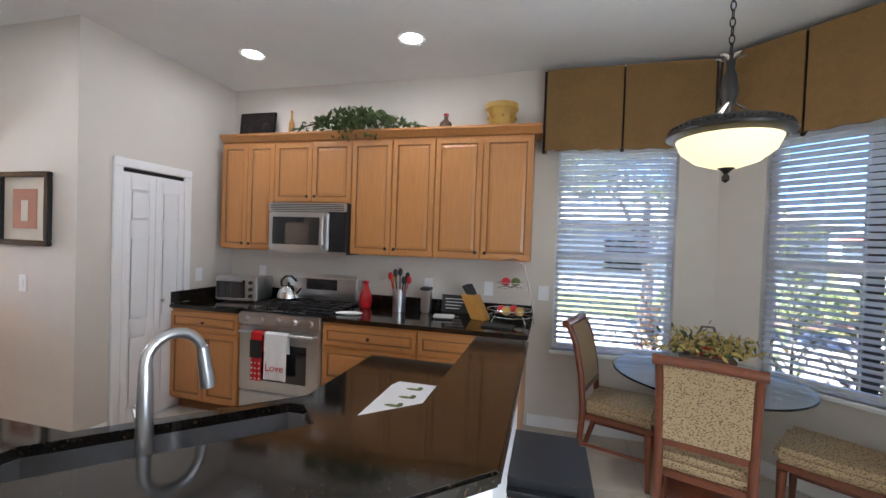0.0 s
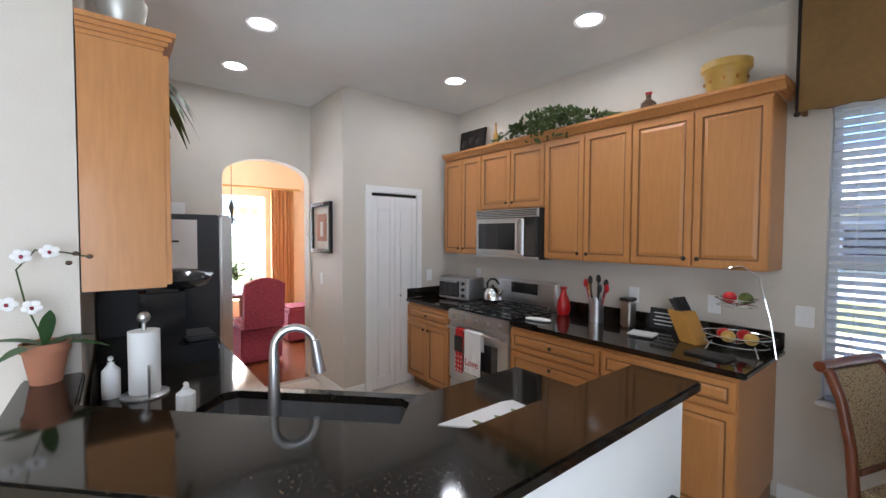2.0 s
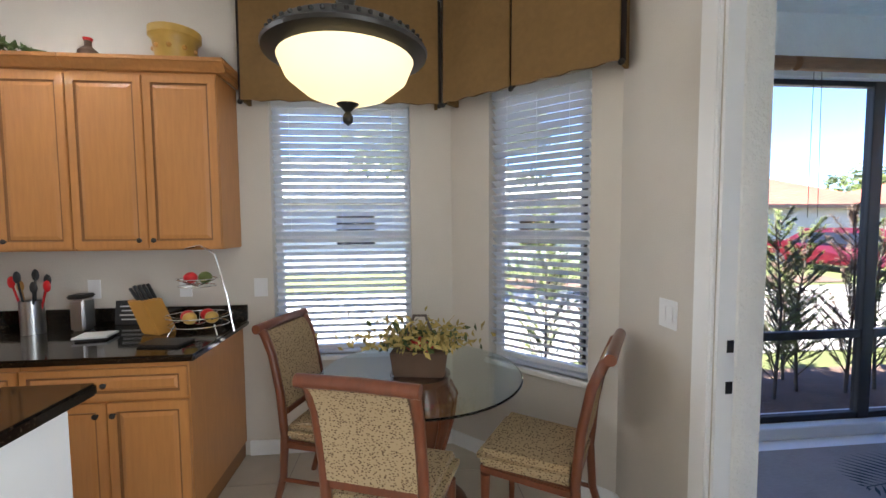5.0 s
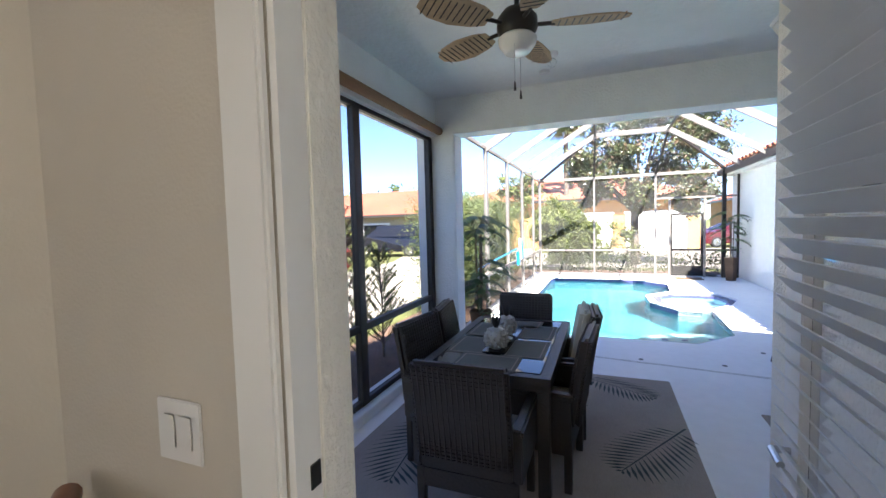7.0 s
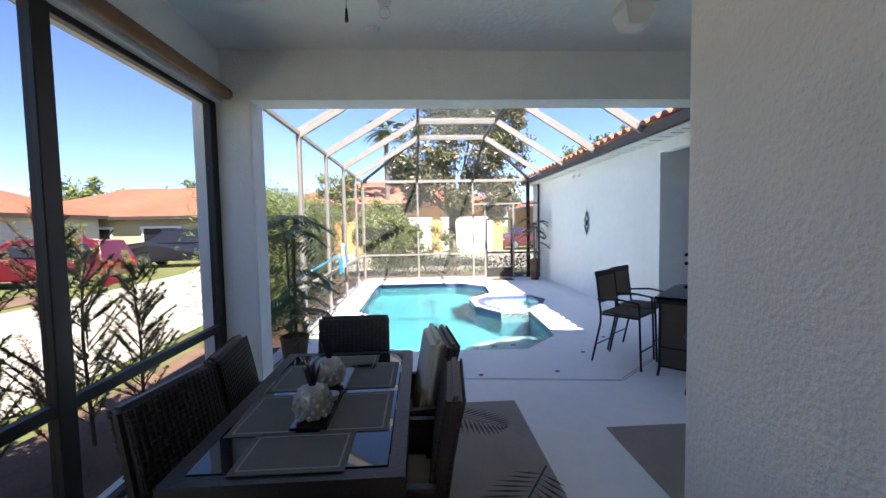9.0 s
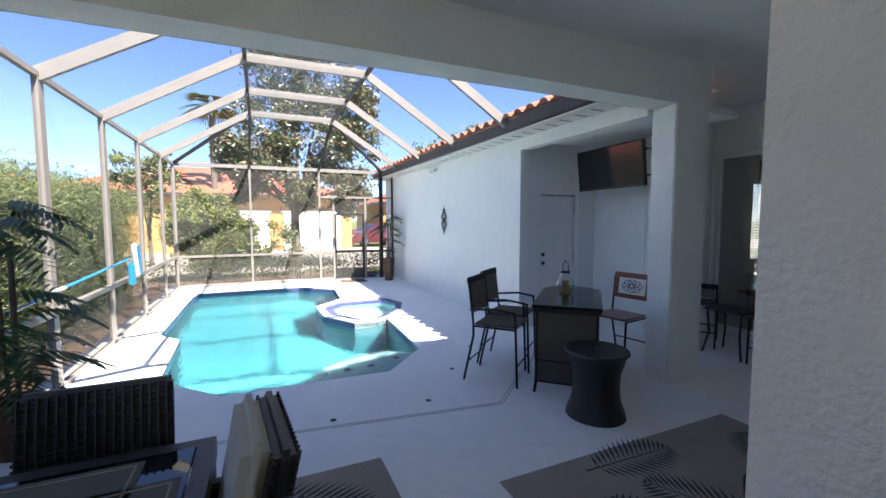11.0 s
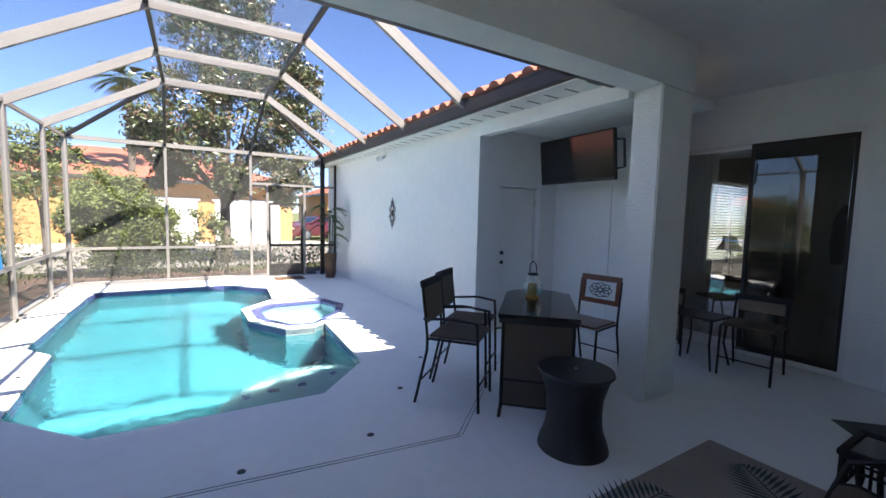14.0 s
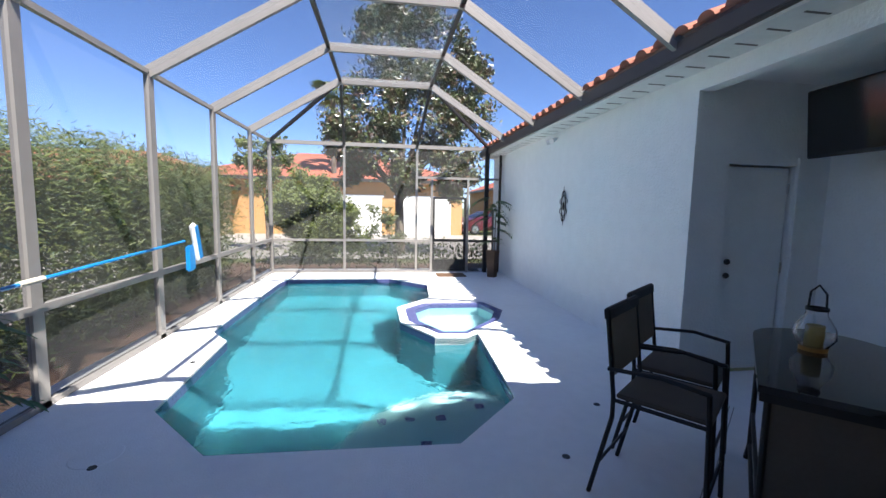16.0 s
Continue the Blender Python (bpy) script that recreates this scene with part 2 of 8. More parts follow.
M["straw"] = mat("dried_straw", (0.42, 0.32, 0.10), 0.9, vary=0.3)
M["gold_wood"] = mat("honey_wood", (0.45, 0.22, 0.04), 0.45, vary=0.2)
M["sheer"] = mesh_screen("sheer_curtain", 0.5, (0.7, 0.7, 0.7))
M["lamp_shade"] = glow("frosted_amber_glass", (1.0, 0.76, 0.36), 0.095)
M["downlight"] = glow("downlight_lens", (1.0, 0.95, 0.9), 3.0)
M["fan_blade"] = mat("woven_palm_blade", (0.42, 0.30, 0.18), 0.7, vary=0.2, scale=20, bump=0.6, bump_scale=90)
M["opal"] = mat("opal_glass", (0.75, 0.74, 0.70), 0.25, vary=0.03)
M["tv"] = mat("tv_screen", (0.012, 0.013, 0.015), 0.12, vary=0.05, spec=0.6)
M["pewter"] = mat("silver_ceramic", (0.45, 0.44, 0.40), 0.35, 0.5, 0.15)
M["mat_grey"] = mat("woven_placemat", (0.125, 0.125, 0.105), 0.8, vary=0.1, scale=60, bump=0.3, bump_scale=250)
M["bamboo"] = mat("bamboo_shade", (0.24, 0.13, 0.06), 0.7, vary=0.25, scale=12, stretch=(1, 1, 20))
M["steel_dark"] = mat("black_fridge_side", (0.022, 0.025, 0.03), 0.4, vary=0.1, bump=0.1)
wm = glass("pool_water", (0.80, 0.97, 0.98), 0.0, 1.33)
wt = wm.node_tree
wtc, wno, wbp = wt.nodes.new("ShaderNodeTexCoord"), wt.nodes.new("ShaderNodeTexNoise"), wt.nodes.new("ShaderNodeBump")
wno.inputs["Scale"].default_value, wno.inputs["Detail"].default_value, wno.inputs["Distortion"].default_value = 9.0, 3, 0.6
wbp.inputs["Strength"].default_value, wbp.inputs["Distance"].default_value = 0.4, 0.03
wt.links.new(wtc.outputs["Object"], wno.inputs[0])
wt.links.new(wno.outputs["Fac"], wbp.inputs["Height"])
wt.links.new(wbp.outputs[0], wt.nodes["Principled BSDF"].inputs["Normal"])
M["water"] = wm

# ---- mesh helpers ----
def B():
    return bmesh.new()


def box(bm, x0, x1, y0, y1, z0, z1, bev=0.0, m=None):
    r = bmesh.ops.create_cube(bm, size=1)
    vs = r["verts"]
    for v in vs:
        v.co = Vector((x0 + (x1 - x0) * (v.co.x + 0.5), y0 + (y1 - y0) * (v.co.y + 0.5), z0 + (z1 - z0) * (v.co.z + 0.5)))
    if bev:
        es = list({e for v in vs for e in v.link_edges})
        out = bmesh.ops.bevel(bm, geom=es, offset=bev, segments=2, affect='EDGES', clamp_overlap=True)
        vs = list({v for f in out["faces"] for v in f.verts} | {v for v in vs if v.is_valid})
    if m:
        for v in vs:
            v.co = m @ v.co
    return bm


def rod(bm, p, q, r, n=10, r2=None):
    p, q = Vector(p), Vector(q)
    d = q - p
    rot = d.to_track_quat('Z', 'Y').to_matrix().to_4x4()
    bmesh.ops.create_cone(bm, cap_ends=True, segments=n, radius1=r, radius2=r if r2 is None else r2, depth=d.length,
                          matrix=Matrix.Translation((p + q) / 2) @ rot)
    return bm


def tube(bm, pts, r, n=8):
    pts = [Vector(p) for p in pts]
    rings = []
    side = None
    for i, p in enumerate(pts):
        d = (pts[min(i + 1, len(pts) - 1)] - pts[max(i - 1, 0)]).normalized()
        if side is None:
            side = d.orthogonal().normalized()
        side = (side - d * side.dot(d)).normalized()
        up = d.cross(side)
        rr = r[i] if isinstance(r, (list, tuple)) else r
        rings.append([bm.verts.new(p + (side * math.cos(a) + up * math.sin(a)) * rr) for a in (math.tau * k / n for k in range(n))])
    for a, b in zip(rings, rings[1:]):
        for k in range(n):
            bm.faces.new((a[k], a[(k + 1) % n], b[(k + 1) % n], b[k]))
    bm.faces.new(rings[0][::-1])
    bm.faces.new(rings[-1])
    return bm


def lathe(bm, prof, n=24, at=(0, 0, 0)):
    rings = []
    for r, z in prof:
        rings.append([bm.verts.new((at[0] + r * math.cos(a), at[1] + r * math.sin(a), at[2] + z)) for a in (math.tau * k / n for k in range(n))])
    for a, b in zip(rings, rings[1:]):
        for k in range(n):
            bm.faces.new((a[k], a[(k + 1) % n], b[(k + 1) % n], b[k]))
    bm.faces.new(rings[0][::-1])
    bm.faces.new(rings[-1])
    return bm


def ball(bm, c, r, n=12):
    rx, ry, rz = r if isinstance(r, (list, tuple)) else (r, r, r)
    bmesh.ops.create_uvsphere(bm, u_segments=n, v_segments=max(6, n // 2), radius=1, matrix=Matrix.Translation(c) @ Matrix.Diagonal((rx, ry, rz, 1)))
    return bm


def slab(bm, outer, holes, z0, z1):
    loops = []
    for poly in [outer] + list(holes):
        loops.append([bm.verts.new((x, y, z1)) for x, y in poly])
    edges = []
    for lp in loops:
        edges += [bm.edges.new((lp[i], lp[(i + 1) % len(lp)])) for i in range(len(lp))]
    res = bmesh.ops.triangle_fill(bm, edges=edges, use_beauty=True, use_dissolve=False)
    tops = [f for f in res["geom"] if isinstance(f, bmesh.types.BMFace)]
    low = {}
    for lp in loops:
        for v in lp:
            low[v] = bm.verts.new((v.co.x, v.co.y, z0))
    for f in tops:
        if f.normal.z < 0:
            f.normal_flip()
        bm.faces.new([low[v] for v in reversed(f.verts)])
    for lp in loops:
        for i in range(len(lp)):
            a, b = lp[i], lp[(i + 1) % len(lp)]
            bm.faces.new((a, low[a], low[b], b))
    bmesh.ops.recalc_face_normals(bm, faces=bm.faces[:])
    return bm


def link_mesh(name, bm, material, smooth=False):
    me = bpy.data.meshes.new(name)
    bmesh.ops.recalc_face_normals(bm, faces=bm.faces[:])
    if smooth:
        for f in bm.faces:
            f.smooth = True
    bm.to_mesh(me)
    bm.free()
    if smooth:
        me.set_sharp_from_angle(angle=radians(40))
    me.materials.append(M[material] if isinstance(material, str) else material)
    return new(name, me)


def part(name, bm, material, parent, label="", smooth=False):
    ob = link_mesh(name, bm, material, smooth)
    ob.parent = parent
    return tagged(ob, label)


def thing(name, label, category, at=None, group=""):
    e = new(name)
    e.empty_display_size = 0.1
    e.matrix_basis = at if at is not None else Matrix()
    return tagged(e, label, category, group)


def solo(name, bm, material, label, category, at=None, group="", smooth=False):
    ob = link_mesh(name, bm, material, smooth)
    if at is not None:
        ob.matrix_basis = at
    return tagged(ob, label, category, group)


def setting(name, bm, material, label, category="", smooth=False):
    return tagged(link_mesh(name, bm, material, smooth), label, category, kind="structure")


def panel(bm, p, q, z0, z1, thick, holes=()):
    """A wall from p to q in plan, its thickness to the right of the way, with openings (s0, s1, z0, z1)."""
    p, q = Vector((*p, 0)), Vector((*q, 0))
    along = (q - p).normalized()
    off = Vector((along.y, -along.x, 0)) * thick
    length = (q - p).length
    ss = sorted({0, length, *(h[0] for h in holes), *(h[1] for h in holes)})
    zs = sorted({z0, z1, *(h[2] for h in holes), *(h[3] for h in holes)})
    ss, zs = [s for s in ss if 0 <= s <= length], [z for z in zs if z0 <= z <= z1]
    verts = {}

    def v(i, j, k):
        if (i, j, k) not in verts:
            verts[i, j, k] = bm.verts.new(p + along * ss[i] + off * k + Vector((0, 0, zs[j])))
        return verts[i, j, k]

    def solid(i, j):
        if not (0 <= i < len(ss) - 1 and 0 <= j < len(zs) - 1):
            return False
        s, z = (ss[i] + ss[i + 1]) / 2, (zs[j] + zs[j + 1]) / 2
        return not any(h[0] < s < h[1] and h[2] < z < h[3] for h in holes)

    for i in range(len(ss) - 1):
        for j in range(len(zs) - 1):
            if not solid(i, j):
                continue
            for k in (0, 1):
                bm.faces.new((v(i, j, k), v(i + 1, j, k), v(i + 1, j + 1, k), v(i, j + 1, k)))
            if not solid(i - 1, j):
                bm.faces.new((v(i, j, 0), v(i, j, 1), v(i, j + 1, 1), v(i, j + 1, 0)))
            if not solid(i + 1, j):
                bm.faces.new((v(i + 1, j, 0), v(i + 1, j, 1), v(i + 1, j + 1, 1), v(i + 1, j + 1, 0)))
            if not solid(i, j - 1):
                bm.faces.new((v(i, j, 0), v(i, j, 1), v(i + 1, j, 1), v(i + 1, j, 0)))
            if not solid(i, j + 1):
                bm.faces.new((v(i, j + 1, 0), v(i, j + 1, 1), v(i + 1, j + 1, 1), v(i + 1, j + 1, 0)))
    return bm


CEIL = 2.97
FL = -0.08
T = 0.14

# ---- kitchen shell ----
box_floor = box(B(), -3.94, 2.0, -2.6, 3.72, -0.1, -0.004)
setting("floor", box_floor, "grout", "cream tiled kitchen floor with pale grout", "floor")
setting("ceiling", box(B(), -8.0, 2.12, -2.7, 3.72, CEIL, CEIL + 0.1), "ceiling", "flat white kitchen ceiling", "ceiling")
# walls: thickness lies outward
setting("wall_back", panel(B(), (1.23, 3.58), (-3.12, 3.58), -0.1, CEIL, T, [(1.23 - 0.955, 1.23 - 0.06, 0.66, 2.33)]), "wall", "beige painted kitchen wall behind the cabinets", "wall")
D45 = math.sqrt(2)
setting("wall_bay", panel(B(), (2.0, 2.81), (1.23, 3.58), -0.1, CEIL, T, [(0.11 * D45, 0.56 * D45, 0.66, 2.33)]), "wall", "beige angled breakfast nook wall with a window", "wall")
setting("wall_door", panel(B(), (2.0, -2.6), (2.0, 2.81), -0.1, CEIL, 0.115, [(0.45, 3.0, 0.05, 2.25), (3.79, 4.765, -0.1, 2.42)]), "wall", "beige wall with the patio doorway", "wall")
setting("wall_pantry", panel(B(), (-3.12, 3.58), (-3.12, 2.15), -0.1, CEIL, 0.1, [(0.59, 1.13, -0.1, 2.0)]), "wall", "beige wall with the pantry door", "wall")
setting("wall_picture", panel(B(), (-3.22, 2.15), (-3.94, 2.15), -0.1, CEIL, 0.1), "wall", "beige wall with a framed picture", "wall")
setting("wall_pantry_back", box(B(), -3.94, -3.84, 2.25, 3.58, -0.1, CEIL), "wall", "pantry back wall", "wall")
# arch wall
ab = B()
arc = [(1.28, -0.1), (0.35, -0.1), (0.35, CEIL), (2.15, CEIL), (2.15, -0.1), (2.13, -0.1), (2.13, 2.14)]
arc += [(1.705 + 0.425 * math.cos(math.radians(a)), 2.14 + 0.21 * math.sin(math.radians(a))) for a in range(10, 180, 10)]
arc += [(1.28, 2.14)]
slab(ab, arc, [], -0.14, 0)
for v in ab.verts:
    y, z, x = v.co.x, v.co.y, v.co.z
    v.co = Vector((-3.94 + x, y, z))
setting("wall_arch", ab, "wall", "beige wall with an arched opening to the dining room", "wall")
setting("wall_south", panel(B(), (-4.08, 0.35), (-1.65, 0.35), -0.1, CEIL, 0.12), "wall", "pale wall behind the refrigerator", "wall")
setting("wall_orchid", panel(B(), (-1.65, 0.23), (-1.65, -2.6), -0.1, CEIL, 0.12), "wall", "off-white wall at the end of the bar", "wall")
setting("wall_rear", panel(B(), (-1.77, -2.6), (2.12, -2.6), -0.1, CEIL, 0.12), "wall", "beige rear wall", "wall")
bb = B()
box(bb, -0.12, 1.235, 3.565, 3.58, 0, 0.1, 0.004)
setting("baseboard", bb, "trim", "white baseboard under the nook window", "baseboard")
bb = B()
box(bb, 0.002, 1.08, -0.015, 0, 0, 0.1, 0.004, pose(1.23, 3.58, 0, 0, 0, -45))
setting("baseboard", bb, "trim", "white baseboard of the angled wall", "baseboard")
setting("baseboard", box(B(), 1.985, 2.0, 2.17, 2.81, 0, 0.1, 0.004), "trim", "white baseboard beside the patio door", "baseboard")
setting("baseboard", box(B(), -3.94, -3.12, 2.135, 2.15, 0, 0.1, 0.004), "trim", "white baseboard under the picture", "baseboard")
setting("baseboard", box(B(), -3.12, -3.105, 2.15, 2.37, 0, 0.1, 0.004), "trim", "white baseboard beside the pantry", "baseboard")

# dining room beyond the arch
setting("floor_dining", box(B(), -8.0, -3.94, -1.5, 4.0, -0.1, 0.0), "wood_floor", "glossy reddish hardwood floor of the dining room", "floor")
setting("wall_dining_far", panel(B(), (-7.4, -1.5), (-7.4, 4.0), 0, CEIL, -0.14, [(2.2, 2.95, 0.4, 2.25), (3.25, 4.1, 0.4, 2.25)]), "peach", "peach dining room wall with two windows", "wall")
setting("wall_dining_side", box(B(), -7.4, -4.08, 3.4, 3.5, 0, CEIL), "peach", "peach dining room wall", "wall")
setting("wall_dining_near", box(B(), -7.4, -4.08, -1.5, -1.4, 0, CEIL), "peach", "peach dining room wall", "wall")

# ---- lanai shell ----
POOL = [(8.1, 2.72), (7.48, 2.13), (7.44, 0.56), (8.04, 0.0), (9.75, -0.08), (9.6, 0.10), (9.64, 0.46), (10.3, 0.84), (11.1, 0.86), (11.5, 0.5),
        (11.75, 0.30), (12.9, 0.22), (13.62, 0.95), (13.62, 3.0), (13.2, 3.07), (10.05, 3.07), (9.68, 2.78)]
SPA = [(9.72, 0.06), (9.75, 0.40), (10.33, 0.73), (11.05, 0.75), (11.4, 0.42), (11.4, -0.55), (10.85, -0.72), (10.3, -0.5)]
DECK_OUT = [(2.115, 0.9), (2.115, 3.75), (15.0, 3.75), (15.0, -1.68), (8.35, -1.68), (8.35, -3.1), (7.1, -3.1), (7.1, -4.02), (5.04, -4.02), (3.85, -2.83), (3.85, 0.9)]
setting("deck", slab(B(), DECK_OUT, [POOL, SPA], FL - 0.12, FL), "deck", "pale grey textured pool deck", "deck")
setting("lanai_ceiling", box(B(), 2.1, 6.45, -4.3, 3.75, CEIL, CEIL + 0.12), "lanai_ceiling", "pale textured ceiling of the covered patio", "ceiling")
setting("lanai_ceiling_end", box(B(), 6.45, 7.1, -4.3, -3.1, CEIL, CEIL + 0.12), "lanai_ceiling", "pale textured ceiling above the sliding doors", "ceiling")
setting("wall_stucco", panel(B(), (2.192, 0.93), (3.825, 0.93), FL - 0.1, CEIL, 0.14), "stucco", "rough cream stucco wall with a clock", "wall")
setting("wall_recess", panel(B(), (3.825, 0.79), (3.85, -2.83), FL - 0.1, CEIL, 0.14), "stucco", "cream stucco wall", "wall")
dd = math.hypot(1.19, 1.19)
setting("wall_diagonal", panel(B(), (3.85, -2.83), (5.04, -4.02), FL - 0.1, CEIL, 0.14, [(0.42, 1.48, FL - 0.1, 2.47)]), "stucco_blue", "pale angled wall with a french door", "wall")
setting("wall_slider", panel(B(), (5.04, -4.02), (7.1, -4.02), FL - 0.1, CEIL, 0.14, [(0.27, 2.04, FL - 0.1, 2.44)]), "stucco_blue", "pale wall with sliding glass doors", "wall")
setting("wall_alcove_side", panel(B(), (7.1, -4.02), (7.1, -3.242), FL - 0.1, CEIL, 0.14), "stucco_blue", "pale stucco wall", "wall")
setting("wall_alcove_back", panel(B(), (7.1, -3.1), (8.35, -3.1), FL - 0.1, CEIL, 0.14), "stucco_blue", "pale stucco alcove wall behind the television", "wall")
setting("wall_alcove_door", panel(B(), (8.35, -3.1), (8.35, -1.82), FL - 0.1, CEIL, 0.14, [(0.36, 1.06, FL - 0.1, 1.88)]), "stucco_blue", "pale alcove wall with a side door", "wall")
setting("wall_pool_house", panel(B(), (8.35, -1.68), (15.2, -1.68), FL - 0.1, 2.66, 0.14), "stucco_blue", "long pale stucco house wall beside the pool", "wall")
setting("beam_alcove", box(B(), 6.25, 8.35, -1.82, -1.68, 2.5, 2.66), "stucco_blue", "pale beam above the alcove", "beam")
setting("alcove_ceiling", box(B(), 6.25, 8.35, -3.1, -1.82, 2.62, 2.7), "stucco_blue", "alcove ceiling", "ceiling")
# front beam and columns
setting("beam_front", box(B(), 5.98, 6.25, -2.2, 3.75, 2.56, CEIL), "stucco_blue", "stucco beam across the covered patio", "beam")
setting("column_left", box(B(), 5.98, 6.25, 3.27, 3.75, FL, 2.56, 0.01), "stucco_blue", "stucco corner column beside the screen", "column")
setting("column_right", box(B(), 5.985, 6.245, -2.195, -1.74, FL, 2.56, 0.01), "stucco_blue", "square stucco column beside the bar table", "column")
# stucco outside of the doorway wall
setting("wall_door_outside", panel(B(), (2.19, 0.93), (2.19, 2.86), FL - 0.1, CEIL, -0.072, [(0.26, 1.235, FL - 0.1, 2.42)]), "stucco", "rough stucco beside the patio doorway", "wall")
setting("wall_header_screen", box(B(), 2.1, 5.98, 3.5, 3.72, 2.54, CEIL), "stucco_blue", "pale header above the lanai screen", "beam")
setting("curb_screen", box(B(), 2.1, 5.98, 3.48, 3.72, FL, FL + 0.09, 0.006), "trim", "white curb under the lanai screen", "curb")
setting("fascia_lanai", box(B(), 6.25, 6.42, -1.7, 3.75, 2.62, 2.86), "gutter", "dark fascia along the patio roof", "fascia")
# roof over the covered patio and the house
rb = B()
slab(rb, [(-4.5, -3.2), (6.5, -3.2), (6.5, 3.98), (-4.5, 3.98)], [], 3.1, 3.16)
setting("roof_slab", rb, "roof", "roof deck above the covered patio", "roof")
setting("eave_soffit", box(B(), 6.42, 15.2, -1.68, -1.36, 2.66, 2.68), "soffit", "white slatted soffit under the eave", "soffit")
setting("gutter", box(B(), 6.42, 15.2, -1.42, -1.30, 2.68, 2.82, 0.01), "gutter", "dark metal gutter along the eave", "gutter")

# ---- pool ----
pb = B()
slab(pb, POOL, [], -1.5, -1.4)
setting("pool_floor", pb, "plaster", "turquoise plastered pool floor", "pool floor")
pb = B()
n = len(POOL)
for i in range(n):
    a, b = POOL[i], POOL[(i + 1) % n]
    vs = [pb.verts.new((*a, FL - 0.02)), pb.verts.new((*b, FL - 0.02)), pb.verts.new((*b, -1.42)), pb.verts.new((*a, -1.42))]
    pb.faces.new(vs)
setting("pool_wall", pb, "plaster", "turquoise plastered pool wall", "pool wall")
wb = B()
f = wb.faces.new([wb.verts.new((x, y, FL - 0.09)) for x, y in POOL])
water = setting("water", wb, "water", "clear rippled turquoise pool water", "water")
def face_up(me):
    if me.polygons[0].normal.z < 0:
        me.flip_normals()
face_up(water.data)
water.visible_shadow = False

# ---- ground outside ----
gb = B()
gv = [[gb.verts.new((x, y, -0.26)) for y in (-400, -1.5, 3.5, 400)] for x in (-400, 7.0, 14.5, 900)]
for i in range(3):
    for j in range(3):
        if (i, j) != (1, 1):
            gb.faces.new((gv[i][j], gv[i + 1][j], gv[i + 1][j + 1], gv[i][j + 1]))
setting("ground", gb, "grass", "sunlit green and yellowish lawn", "lawn")

# ---- pool cage ----
cage = thing("pool_cage", "bronze aluminium screened pool enclosure over the pool", "pool enclosure")
FX = [6.55, 8.2, 9.82, 11.45, 13.1]
LY, RY, EZ, TZ = 3.51, -1.36, 2.78, 3.75
JL, JR = 1.88, 0.18
FARX = 14.4
def bar(name, p, q, w=0.05, h=0.1, m="cage"):
    p, q = Vector(p), Vector(q)
    d = q - p
    up = Vector((0, 0, 1)) if abs(d.normalized().z) < 0.9 else Vector((1, 0, 0))
    s = d.cross(up).normalized()
    u = s.cross(d).normalized()
    bm = B()
    vs = []
    for c in (p, q):
        for a, b in ((-1, -1), (1, -1), (1, 1), (-1, 1)):
            vs.append(bm.verts.new(c + s * a * w / 2 + u * b * h / 2))
    for k in range(4):
        bm.faces.new((vs[k], vs[(k + 1) % 4], vs[4 + (k + 1) % 4], vs[4 + k]))
    bm.faces.new(vs[:4][::-1])
    bm.faces.new(vs[4:])
    return part(name, bm, m, cage)
for x in FX:
    bar("post", (x, LY, FL), (x, LY, EZ), 0.05, 0.1)
    bar("rafter", (x, LY, EZ), (x, JL, TZ), 0.05, 0.12)
    bar("rafter", (x, JL, TZ), (x, JR, TZ), 0.05, 0.12)
    bar("rafter", (x, JR, TZ), (x, RY + 0.02, EZ + 0.02), 0.05, 0.12)
for a, b in zip(FX, FX[1:]):
    for y, z in ((LY, EZ), (JL, TZ), (JR, TZ)):
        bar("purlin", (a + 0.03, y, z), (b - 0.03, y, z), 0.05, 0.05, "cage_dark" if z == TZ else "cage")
    bar("chair_rail", (a + 0.05, LY, 0.66), (b - 0.05, LY, 0.66), 0.05, 0.06)
bar("chair_rail", (13.15, LY, 0.66), (FARX - 0.05, LY, 0.66), 0.05, 0.06)
bar("purlin", (13.1, LY, EZ), (FARX, LY, EZ), 0.05, 0.05)
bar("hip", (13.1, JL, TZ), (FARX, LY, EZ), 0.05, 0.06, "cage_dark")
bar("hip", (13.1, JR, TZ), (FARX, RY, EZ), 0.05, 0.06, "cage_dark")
MY = [1.94, 0.33]
for y, j in zip(MY, (JL, JR)):
    bar("strut", (13.1, j, TZ), (FARX, y, EZ), 0.05, 0.05, "cage_dark")
    bar("post", (FARX, y, FL), (FARX, y, EZ), 0.05, 0.06)
bar("post", (FARX, LY, FL), (FARX, LY, EZ), 0.07, 0.07)
bar("post", (FARX, -1.30, FL), (FARX, -1.30, EZ), 0.09, 0.09, "cage_dark")
bar("post", (FARX, -1.62, FL), (FARX, -1.62, EZ), 0.05, 0.05, "cage_dark")
bar("top_rail", (FARX, LY, EZ), (FARX, -1.62, EZ), 0.06, 0.08)
bar("chair_rail", (FARX, LY, 0.66), (FARX, 0.35, 0.66), 0.05, 0.05)
bar("sill", (FARX, LY, FL + 0.03), (FARX, 0.0, FL + 0.03), 0.05, 0.05)
bar("sill", (6.3, LY, FL + 0.03), (FARX, LY, FL + 0.03), 0.05, 0.05)
